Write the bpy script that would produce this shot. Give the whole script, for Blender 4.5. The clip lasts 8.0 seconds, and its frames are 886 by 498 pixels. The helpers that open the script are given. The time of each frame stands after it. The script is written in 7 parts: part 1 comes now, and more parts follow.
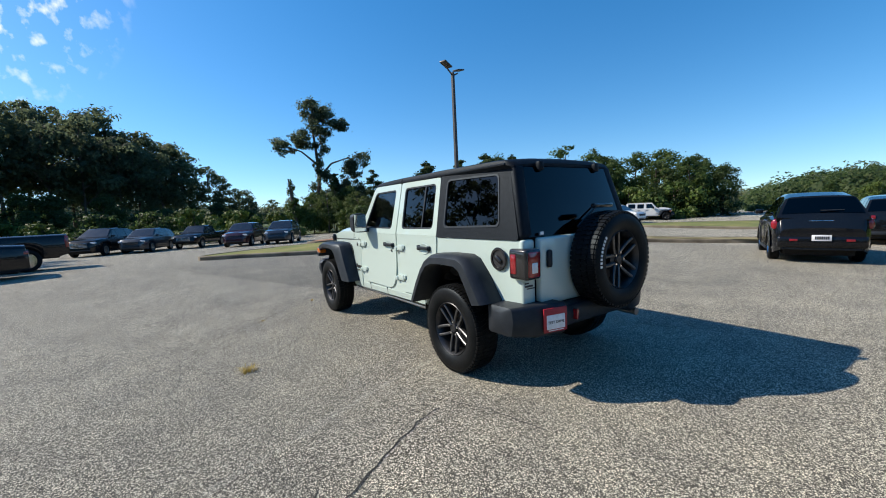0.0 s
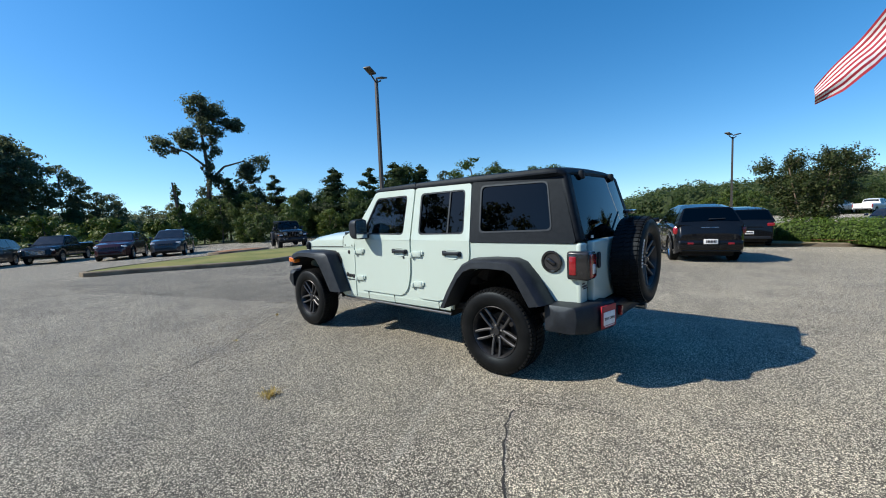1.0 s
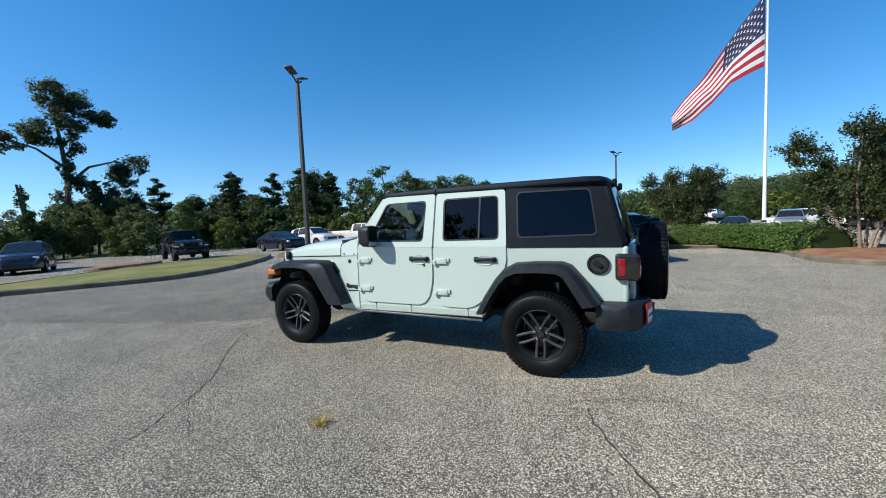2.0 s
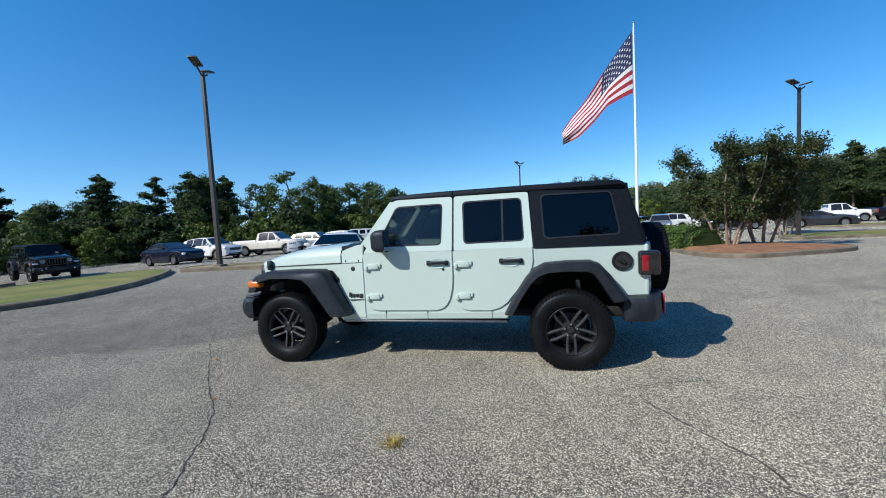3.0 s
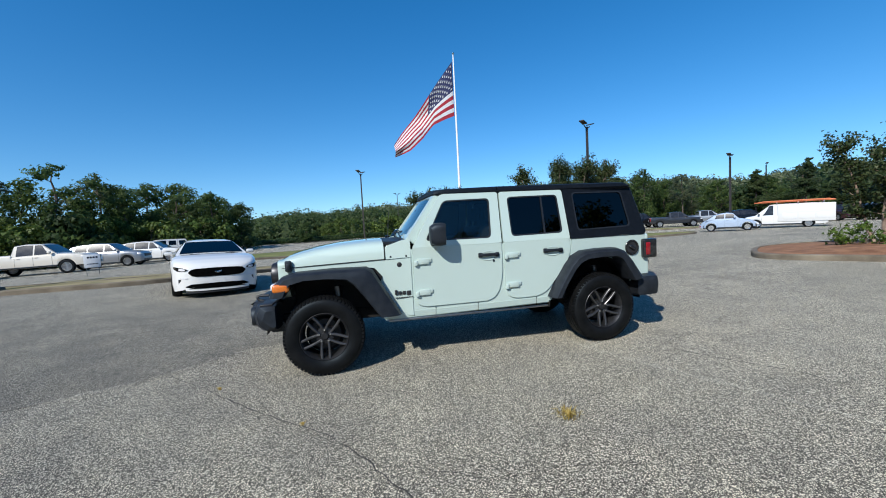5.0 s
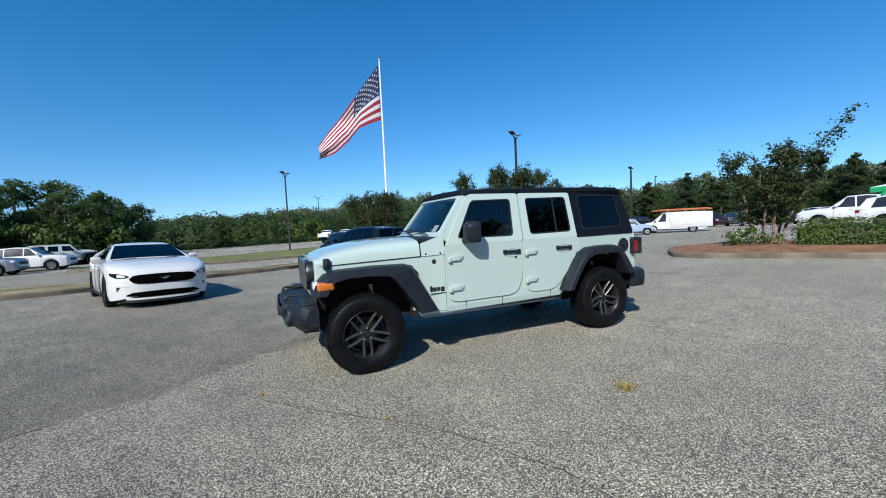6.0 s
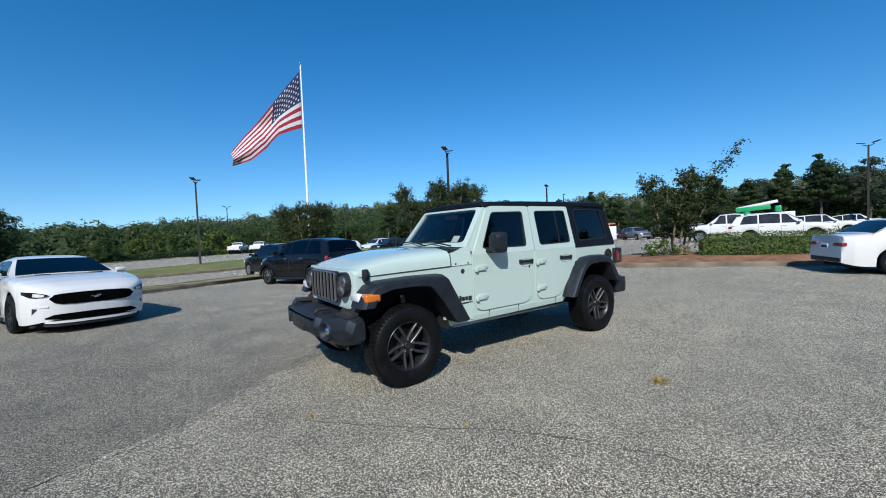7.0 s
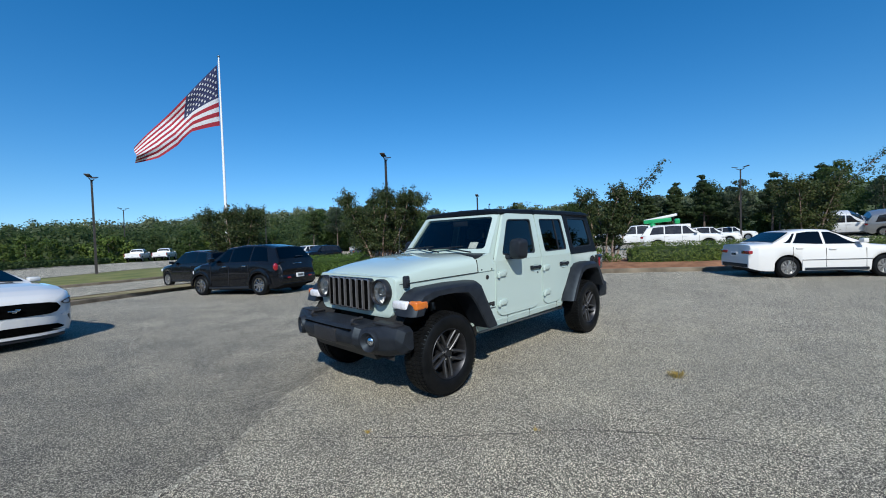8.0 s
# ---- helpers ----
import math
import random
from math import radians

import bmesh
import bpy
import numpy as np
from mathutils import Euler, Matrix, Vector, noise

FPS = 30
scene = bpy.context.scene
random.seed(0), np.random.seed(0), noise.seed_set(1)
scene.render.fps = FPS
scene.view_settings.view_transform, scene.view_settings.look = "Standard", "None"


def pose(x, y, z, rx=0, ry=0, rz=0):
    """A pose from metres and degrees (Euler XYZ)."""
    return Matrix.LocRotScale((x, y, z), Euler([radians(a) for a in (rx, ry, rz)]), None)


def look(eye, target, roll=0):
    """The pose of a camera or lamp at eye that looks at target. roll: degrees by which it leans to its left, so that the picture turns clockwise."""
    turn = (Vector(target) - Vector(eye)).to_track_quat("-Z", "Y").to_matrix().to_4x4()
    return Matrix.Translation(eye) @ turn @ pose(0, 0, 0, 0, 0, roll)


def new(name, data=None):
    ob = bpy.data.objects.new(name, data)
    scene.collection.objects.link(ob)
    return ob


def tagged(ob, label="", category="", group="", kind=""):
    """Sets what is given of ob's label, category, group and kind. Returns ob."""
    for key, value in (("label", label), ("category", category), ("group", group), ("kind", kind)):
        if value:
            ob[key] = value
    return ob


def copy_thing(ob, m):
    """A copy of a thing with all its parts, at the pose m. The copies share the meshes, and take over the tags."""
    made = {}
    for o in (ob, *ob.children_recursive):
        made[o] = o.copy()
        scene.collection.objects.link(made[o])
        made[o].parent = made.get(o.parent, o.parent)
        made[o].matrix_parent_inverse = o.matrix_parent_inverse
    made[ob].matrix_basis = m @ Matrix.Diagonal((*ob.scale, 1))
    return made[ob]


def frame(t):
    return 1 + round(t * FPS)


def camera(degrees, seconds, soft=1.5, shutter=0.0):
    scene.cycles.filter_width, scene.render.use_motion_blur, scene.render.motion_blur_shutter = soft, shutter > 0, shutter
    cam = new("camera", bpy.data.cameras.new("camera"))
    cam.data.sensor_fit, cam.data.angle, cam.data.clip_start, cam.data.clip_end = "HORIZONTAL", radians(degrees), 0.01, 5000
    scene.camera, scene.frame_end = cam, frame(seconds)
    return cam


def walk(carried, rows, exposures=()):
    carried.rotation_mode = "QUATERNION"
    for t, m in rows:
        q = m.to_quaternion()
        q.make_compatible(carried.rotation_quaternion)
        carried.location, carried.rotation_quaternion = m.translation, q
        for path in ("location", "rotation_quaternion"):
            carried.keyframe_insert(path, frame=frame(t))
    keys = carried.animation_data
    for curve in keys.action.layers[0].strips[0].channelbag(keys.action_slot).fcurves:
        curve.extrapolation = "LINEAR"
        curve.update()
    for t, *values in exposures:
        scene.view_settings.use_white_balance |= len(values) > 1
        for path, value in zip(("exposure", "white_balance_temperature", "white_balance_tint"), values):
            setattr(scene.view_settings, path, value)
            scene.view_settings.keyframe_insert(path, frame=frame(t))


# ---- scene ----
cam = camera(95.5, 8.0, 1.0)
PATH = [
    (0, (-4.348, 2.849, 1.426), (-2.705, 1.726, 1.232), -2.7),
    (0.5, (-3.942, 3.345, 1.43), (-2.452, 2.024, 1.245), -2.6),
    (1, (-3.52, 3.78, 1.449), (-2.202, 2.286, 1.276), -2.4),
    (1.5, (-2.992, 4.138, 1.465), (-1.863, 2.496, 1.303), -2.3),
    (3, (-1.277, 4.783, 1.484), (-0.803, 2.845, 1.347), -3.1),
    (3.5, (-0.677, 4.844, 1.476), (-0.432, 2.863, 1.342), -3.3),
    (4, (-0.077, 4.934, 1.464), (-0.057, 2.938, 1.332), -3.2),
    (4.5, (0.512, 4.927, 1.45), (0.314, 2.942, 1.317), -3.1),
    (6, (2.324, 4.713, 1.422), (1.536, 2.879, 1.294), -2.7),
    (6.5, (2.857, 4.481, 1.425), (1.888, 2.735, 1.317), -2.5),
    (7, (3.396, 4.187, 1.447), (2.247, 2.553, 1.365), -2.3),
    (7.5, (3.843, 3.858, 1.46), (2.533, 2.348, 1.396), -2.1),
    (8, (4.218, 3.458, 1.468), (2.78, 2.07, 1.411), -1.8),
]
walk(cam, [(t, look(eye, target, roll)) for t, eye, target, roll in PATH], [(0, 0.40, 6980, 10), (1.5, 0.30, 6750, 9.5), (3, 0.20, 6420, 9), (4.5, 0.13, 6320, 8.5), (6.5, 0.04, 6250, 8), (8, -0.06, 6200, 8)])

# ---- light: clear morning sky and one sun ----
SUN_WAY = Vector((0.85, 0.89, 1.0)).normalized()
sky_world = bpy.data.worlds.new("sky_world")
scene.world = sky_world
sky_world.use_nodes = True
wn = sky_world.node_tree
sky = wn.nodes.new("ShaderNodeTexSky")
sky.sky_type = "NISHITA"
sky.sun_disc = False
sky.sun_elevation = math.asin(SUN_WAY.z)
sky.sun_rotation = math.atan2(SUN_WAY.x, SUN_WAY.y)
sky.altitude, sky.air_density, sky.dust_density, sky.ozone_density = 200, 1.0, 0.3, 2.6
lifted = wn.nodes.new("ShaderNodeVectorMath")
lifted.operation = "ADD"
lifted.inputs[1].default_value = (0, 0, 0.07)
upward = wn.nodes.new("ShaderNodeVectorMath")
upward.operation = "NORMALIZE"
sky_way = wn.nodes.new("ShaderNodeTexCoord").outputs["Generated"]
wn.links.new(sky_way, lifted.inputs[0])
wn.links.new(lifted.outputs[0], upward.inputs[0])
wn.links.new(upward.outputs[0], sky.inputs["Vector"])
vivid = wn.nodes.new("ShaderNodeHueSaturation")
vivid.inputs["Saturation"].default_value = 1.38
wn.links.new(sky.outputs[0], vivid.inputs["Color"])
# thin high cirrus low in the sun's quarter of the sky
wc = wn.nodes.new("ShaderNodeTexCoord").outputs["Generated"]
stretch = wn.nodes.new("ShaderNodeMapping")
stretch.inputs["Scale"].default_value = (14, 46, 40)
stretch.inputs["Rotation"].default_value = (0.3, 0.2, 0.5)
wn.links.new(wc, stretch.inputs["Vector"])
wisp = wn.nodes.new("ShaderNodeTexNoise")
wisp.inputs["Scale"].default_value, wisp.inputs["Detail"].default_value = 1.0, 7
wn.links.new(stretch.outputs[0], wisp.inputs["Vector"])
streak = wn.nodes.new("ShaderNodeValToRGB")
streak.color_ramp.elements[0].position, streak.color_ramp.elements[1].position = 0.54, 0.76
wn.links.new(wisp.outputs[0], streak.inputs[0])
near_it = wn.nodes.new("ShaderNodeVectorMath")
near_it.operation = "DOT_PRODUCT"
near_it.inputs[1].default_value = Vector((0.87, 0.27, 0.42)).normalized()
wn.links.new(wc, near_it.inputs[0])
where = wn.nodes.new("ShaderNodeMapRange")
where.inputs["From Min"].default_value, where.inputs["From Max"].default_value = 0.962, 0.992
wn.links.new(near_it.outputs["Value"], where.inputs["Value"])
amount = wn.nodes.new("ShaderNodeMath")
amount.operation = "MULTIPLY"
wn.links.new(where.outputs[0], amount.inputs[0])
wn.links.new(streak.outputs[0], amount.inputs[1])
cloudy = wn.nodes.new("ShaderNodeMix")
cloudy.data_type = "RGBA"
cloudy.inputs[7].default_value = (6.6, 6.9, 7.3, 1)
wn.links.new(amount.outputs[0], cloudy.inputs[0])
wn.links.new(vivid.outputs[0], cloudy.inputs[6])
wn.links.new(cloudy.outputs[2], wn.nodes["Background"].inputs[0])
wn.nodes["Background"].inputs[1].default_value = 0.15
sun_data = bpy.data.lights.new("sun", "SUN")
sun_data.energy, sun_data.angle, sun_data.color = 4.8, radians(0.53), (1.0, 0.95, 0.87)
sun = new("sun", sun_data)
sun.matrix_world = look(SUN_WAY * 60, (0, 0, 0))


# ---- materials ----
def nodes_of(name):
    m = bpy.data.materials.new(name)
    m.use_nodes = True
    t = m.node_tree
    return m, t, t.nodes["Principled BSDF"]


def put(node, name, value):
    node.inputs[name].default_value = value


def ramp(t, source, stops):
    r = t.nodes.new("ShaderNodeValToRGB")
    e = r.color_ramp.elements
    while len(e) < len(stops):
        e.new(0.5)
    for k, (p, c) in zip(e, stops):
        k.position = p
        k.color = (*c, 1) if len(c) == 3 else c
    t.links.new(source, r.inputs[0])
    return r


def tex(t, kind, scale, coords=None, detail=4.0):
    n = t.nodes.new(kind)
    n.inputs["Scale"].default_value = scale
    if kind == "ShaderNodeTexNoise":
        n.inputs["Detail"].default_value = detail
    if coords is not None:
        t.links.new(coords, n.inputs["Vector"])
    return n


def mixed(t, fac, a, b, how="MIX"):
    n = t.nodes.new("ShaderNodeMix")
    n.data_type, n.blend_type = "RGBA", how
    for sock, v in ((n.inputs[0], fac), (n.inputs[6], a), (n.inputs[7], b)):
        if isinstance(v, (int, float)):
            sock.default_value = v
        elif isinstance(v, tuple):
            sock.default_value = (*v, 1)
        else:
            t.links.new(v, sock)
    return n.outputs[2]


def bump(t, p, height, strength, distance):
    b = t.nodes.new("ShaderNodeBump")
    b.inputs["Strength"].default_value, b.inputs["Distance"].default_value = strength, distance
    t.links.new(height, b.inputs["Height"])
    t.links.new(b.outputs[0], p.inputs["Normal"])


def coords_of(t):
    return t.nodes.new("ShaderNodeTexCoord").outputs["Object"]


def grainy(name, c1, c2, scale, rough=0.7, metal=0.0, coat=0.0, bumps=0.0, fine=None, spec=0.5, vary=0.0):
    """A surface whose colour wanders between two tones, with a second finer grain, and a little relief."""
    m, t, p = nodes_of(name)
    co = coords_of(t)
    n1 = tex(t, "ShaderNodeTexNoise", scale, co)
    n2 = tex(t, "ShaderNodeTexNoise", fine or scale * 9, co, 6)
    r = ramp(t, n1.outputs[0], [(0.3, c1), (0.7, c2)])
    col = mixed(t, 0.25, r.outputs[0], n2.outputs[0], "OVERLAY")
    if vary:
        g = t.nodes.new("ShaderNodeObjectInfo")
        rr = ramp(t, g.outputs["Random"], [(0, (1 - vary,) * 3), (1, (1 + vary,) * 3)])
        col = mixed(t, 1.0, col, rr.outputs[0], "MULTIPLY")
    t.links.new(col, p.inputs["Base Color"])
    put(p, "Roughness", rough)
    put(p, "Metallic", metal)
    put(p, "Coat Weight", coat)
    put(p, "Coat Roughness", 0.05)
    put(p, "Specular IOR Level", spec)
    if bumps:
        bump(t, p, n2.outputs[0], 0.6, bumps)
    return m


def paint(name, c, rough=0.35, metal=0.0, dust=0.04):
    """Car lacquer: clear coat over colour, with a faint film of dust."""
    m, t, p = nodes_of(name)
    co = coords_of(t)
    n = tex(t, "ShaderNodeTexNoise", 2.5, co, 8)
    dusty = tuple(min(1, v * (1 - dust) + 0.35 * dust) for v in c)
    r = ramp(t, n.outputs[0], [(0.35, c), (0.75, dusty)])
    t.links.new(r.outputs[0], p.inputs["Base Color"])
    rr = ramp(t, n.outputs[0], [(0.3, (rough,) * 3), (0.8, (rough + 0.1,) * 3)])
    t.links.new(rr.outputs[0], p.inputs["Roughness"])
    put(p, "Metallic", metal)
    put(p, "Coat Weight", 1.0)
    put(p, "Coat Roughness", 0.03)
    put(p, "Specular IOR Level", 0.15)
    return m


def pane(name, tint, ior=1.5):
    """Thin tinted glass: see-through with a mirror-like sheen that grows at grazing angles."""
    m = bpy.data.materials.new(name)
    m.use_nodes = True
    t = m.node_tree
    t.nodes.clear()
    o = t.nodes.new("ShaderNodeOutputMaterial")
    mix = t.nodes.new("ShaderNodeMixShader")
    tr = t.nodes.new("ShaderNodeBsdfTransparent")
    gl = t.nodes.new("ShaderNodeBsdfGlossy")
    fr = t.nodes.new("ShaderNodeFresnel")
    fr.inputs["IOR"].default_value = ior
    tr.inputs[0].default_value = (*tint, 1)
    gl.inputs[0].default_value, gl.inputs["Roughness"].default_value = (1, 1, 1, 1), 0.01
    t.links.new(fr.outputs[0], mix.inputs[0])
    t.links.new(tr.outputs[0], mix.inputs[1])
    t.links.new(gl.outputs[0], mix.inputs[2])
    t.links.new(mix.outputs[0], o.inputs[0])
    return m


def asphalt(name, tar, mid_stone, bright_stone, wear, dark_area=None):
    """Worn asphalt: dark binder packed with grey and pale stones under a centimetre wide; the last argument gives
    centre, inner and outer reach and strength of a darker stretch.
    """
    m, t, p = nodes_of(name)
    co = coords_of(t)
    big = tex(t, "ShaderNodeTexNoise", 0.22, co, 5)
    mid = tex(t, "ShaderNodeTexNoise", 1.7, co, 7)
    fine = tex(t, "ShaderNodeTexNoise", 160, co, 3)
    layers, heights = [], []
    for scale in (140, 260):
        v = tex(t, "ShaderNodeTexVoronoi", scale, co)
        sep = t.nodes.new("ShaderNodeSeparateColor")
        t.links.new(v.outputs["Color"], sep.inputs[0])
        stone = ramp(t, sep.outputs[0], [(0.0, tar), (0.3, mid_stone), (0.70, mid_stone), (0.80, bright_stone)])
        rim = ramp(t, v.outputs["Distance"], [(0.45, (0, 0, 0)), (0.75, (1, 1, 1))])
        layers.append(mixed(t, rim.outputs[0], stone.outputs[0], tar))
        dome = ramp(t, v.outputs["Distance"], [(0.0, (1, 1, 1)), (0.7, (0, 0, 0))])
        heights.append(mixed(t, 0.5, dome.outputs[0], sep.outputs[1]))
    col = mixed(t, 0.8, layers[0], layers[1], "LIGHTEN")
    b = ramp(t, big.outputs[0], [(0.3, (1 - wear,) * 3), (0.7, (1 + wear, 1 + wear * 0.97, 1 + wear * 0.9))])
    col = mixed(t, 1.0, col, b.outputs[0], "MULTIPLY")
    c = ramp(t, mid.outputs[0], [(0.3, (0.84, 0.84, 0.85)), (0.7, (1.14, 1.13, 1.10))])
    col = mixed(t, 1.0, col, c.outputs[0], "MULTIPLY")
    if dark_area:
        (sx, sy), r0, r1, strength = dark_area
        off = t.nodes.new("ShaderNodeVectorMath")
        off.operation = "DISTANCE"
        off.inputs[1].default_value = (sx, sy, 0)
        t.links.new(co, off.inputs[0])
        ragged = t.nodes.new("ShaderNodeMath")
        ragged.operation = "MULTIPLY_ADD"
        ragged.inputs[1].default_value = 3.5
        t.links.new(mid.outputs[0], ragged.inputs[0])
        t.links.new(off.outputs["Value"], ragged.inputs[2])
        reach = t.nodes.new("ShaderNodeMapRange")
        for key, v in (("From Min", r0 + 1.75), ("From Max", r1 + 1.75), ("To Min", 1 - strength), ("To Max", 1.0)):
            reach.inputs[key].default_value = v
        t.links.new(ragged.outputs[0], reach.inputs["Value"])
        col = mixed(t, 1.0, col, reach.outputs[0], "MULTIPLY")
    t.links.new(col, p.inputs["Base Color"])
    put(p, "Roughness", 0.75)
    put(p, "Diffuse Roughness", 0.35)
    put(p, "Specular IOR Level", 0.22)
    h = mixed(t, 0.4, heights[0], heights[1])
    h = mixed(t, 0.2, h, fine.outputs[0])
    bump(t, p, h, 1.0, 0.006)
    return m


def leafy(name, c1, c2, c3, through_it=0.25):
    m, t, p = nodes_of(name)
    g = t.nodes.new("ShaderNodeNewGeometry")
    o = t.nodes.new("ShaderNodeObjectInfo")
    co = coords_of(t)
    n = tex(t, "ShaderNodeTexNoise", 0.35, co, 3)
    r = ramp(t, g.outputs["Random Per Island"], [(0.0, c1), (0.55, c2), (1.0, c3)])
    r2 = ramp(t, n.outputs[0], [(0.3, (0.7, 0.75, 0.7)), (0.7, (1.2, 1.15, 1.0))])
    r3 = ramp(t, o.outputs["Random"], [(0, (0.75, 0.8, 0.8)), (1, (1.2, 1.12, 1.0))])
    col = mixed(t, 1.0, r.outputs[0], r2.outputs[0], "MULTIPLY")
    col = mixed(t, 1.0, col, r3.outputs[0], "MULTIPLY")
    t.links.new(col, p.inputs["Base Color"])
    put(p, "Roughness", 0.55)
    put(p, "Specular IOR Level", 0.3)
    tl = t.nodes.new("ShaderNodeBsdfTranslucent")
    t.links.new(col, tl.inputs[0])
    mx = t.nodes.new("ShaderNodeMixShader")
    mx.inputs[0].default_value = through_it
    t.links.new(p.outputs[0], mx.inputs[1])
    t.links.new(tl.outputs[0], mx.inputs[2])
    t.links.new(mx.outputs[0], t.nodes["Material Output"].inputs[0])
    return m


MINT = paint("mint_paint", (0.47, 0.575, 0.53), 0.3, dust=0.03)
BLACK_TOP = grainy("textured_black_top", (0.005, 0.0065, 0.009), (0.009, 0.011, 0.015), 30, 0.5, bumps=0.002, fine=400, spec=0.14)
BLACK_PLASTIC = grainy("black_plastic", (0.011, 0.0125, 0.016), (0.020, 0.0225, 0.027), 12, 0.5, bumps=0.001, fine=300, spec=0.35)
GLOSS_BLACK = paint("gloss_black", (0.012, 0.012, 0.013), 0.2)
RUBBER = grainy("tyre_rubber", (0.004, 0.004, 0.004), (0.009, 0.009, 0.009), 9, 0.5, bumps=0.002, fine=90, spec=0.16)
# near-black without sheen, carries the shade of deep slots in its colour
SLOT_DARK = grainy("slot_dark", (0.002, 0.002, 0.002), (0.004, 0.004, 0.004), 20, 1.0, spec=0.0)
SILVER_TRIM = grainy("silver_trim", (0.22, 0.22, 0.23), (0.30, 0.30, 0.31), 20, 0.3, metal=0.7)
SPOKE = grainy("machined_dark_alloy", (0.085, 0.086, 0.09), (0.125, 0.126, 0.13), 20, 0.36, metal=0.8)
RIM_DARK = grainy("dark_alloy", (0.045, 0.046, 0.05), (0.07, 0.071, 0.075), 20, 0.4, metal=0.8)
RIM_BRIGHT = grainy("bright_alloy", (0.5, 0.5, 0.5), (0.62, 0.62, 0.62), 20, 0.3, metal=0.9)
CHROME = grainy("chrome", (0.7, 0.7, 0.7), (0.8, 0.8, 0.8), 20, 0.08, metal=1.0)
STEEL = grainy("steel", (0.3, 0.3, 0.3), (0.4, 0.4, 0.4), 20, 0.35, metal=1.0)
UNDER = grainy("underbody", (0.008, 0.008, 0.008), (0.016, 0.015, 0.014), 6, 0.9)
for dull in (BLACK_TOP, BLACK_PLASTIC, RUBBER):
    put(dull.node_tree.nodes["Principled BSDF"], "Specular Tint", (0.66, 0.84, 1.0, 1.0))
TINT = pane("tinted_glass", (0.03, 0.035, 0.038), 1.4)
TINT_LIGHT = pane("light_tinted_glass", (0.42, 0.48, 0.46), 1.5)
GLASS_CAR = pane("car_glass", (0.03, 0.035, 0.038), 1.42)
CLEAR = pane("clear_lens", (0.85, 0.87, 0.88), 1.45)
RED_LENS = grainy("red_lens", (0.20, 0.006, 0.010), (0.30, 0.010, 0.015), 30, 0.15, coat=1.0)
AMBER = grainy("amber_lens", (0.55, 0.13, 0.012), (0.66, 0.18, 0.02), 30, 0.2, coat=1.0)
WHITE_LENS = grainy("white_lens", (0.6, 0.6, 0.62), (0.8, 0.8, 0.82), 30, 0.2, coat=1.0)
WHITE_PLATE = grainy("white_plate", (0.7, 0.7, 0.7), (0.82, 0.82, 0.82), 30, 0.4)
RED_PLATE = grainy("red_plate", (0.35, 0.01, 0.02), (0.42, 0.015, 0.03), 30, 0.4)
INK = grainy("ink", (0.015, 0.015, 0.017), (0.025, 0.025, 0.027), 30, 0.5)
SEAT = grainy("seat_cloth", (0.02, 0.02, 0.022), (0.035, 0.035, 0.037), 30, 0.9)
ASPHALT = asphalt("asphalt", (0.026, 0.0245, 0.020), (0.094, 0.088, 0.071), (0.83, 0.77, 0.62), 0.10)
ASPHALT_DARK = asphalt("older_asphalt", (0.030, 0.0285, 0.0235), (0.096, 0.0905, 0.0735), (0.72, 0.67, 0.545), 0.16, ((4.6, -0.2), 2.0, 7.0, 0.25))
TAR = grainy("crack_tar", (0.02, 0.019, 0.018), (0.05, 0.047, 0.042), 30, 0.9, bumps=0.004)
PALE = asphalt("worn_joint", (0.048, 0.046, 0.038), (0.140, 0.133, 0.110), (0.84, 0.79, 0.65), 0.2)
DRY_TURF = grainy("dry_turf", (0.16, 0.14, 0.055), (0.32, 0.26, 0.14), 1.1, 1.0, bumps=0.02, fine=40)
CONCRETE = grainy("kerb_concrete", (0.10, 0.08, 0.055), (0.24, 0.20, 0.145), 1.6, 0.9, bumps=0.006, fine=45)
STRAW = grainy("pine_straw", (0.17, 0.075, 0.035), (0.34, 0.17, 0.085), 2.5, 1.0, bumps=0.03, fine=28)
TURF = grainy("turf", (0.085, 0.12, 0.022), (0.22, 0.20, 0.06), 0.7, 1.0, bumps=0.02, fine=40)
MEADOW = grainy("woodland_floor", (0.035, 0.06, 0.015), (0.08, 0.10, 0.03), 0.12, 1.0, bumps=0.1, fine=3)
BARK = grainy("bark", (0.07, 0.05, 0.038), (0.16, 0.125, 0.10), 5, 0.95, bumps=0.02, fine=40)
PALE_BARK = grainy("pale_bark", (0.22, 0.15, 0.11), (0.36, 0.27, 0.21), 6, 0.9, bumps=0.01, fine=40)
LEAF = leafy("leaf_green", (0.05, 0.09, 0.03), (0.085, 0.14, 0.046), (0.14, 0.195, 0.065), 0.6)
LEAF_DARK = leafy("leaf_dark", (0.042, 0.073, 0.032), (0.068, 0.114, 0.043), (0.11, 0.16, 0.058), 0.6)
LEAF_PINE = leafy("pine_needles", (0.038, 0.065, 0.03), (0.062, 0.097, 0.04), (0.10, 0.135, 0.055), 0.6)
LEAF_HEDGE = leafy("hedge_leaf", (0.05, 0.10, 0.015), (0.10, 0.17, 0.025), (0.17, 0.24, 0.05))
LEAF_CRAPE = leafy("crape_leaf", (0.03, 0.05, 0.018), (0.055, 0.085, 0.03), (0.11, 0.12, 0.045), 0.3)
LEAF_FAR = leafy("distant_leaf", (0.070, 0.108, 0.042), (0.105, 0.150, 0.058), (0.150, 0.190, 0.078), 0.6)
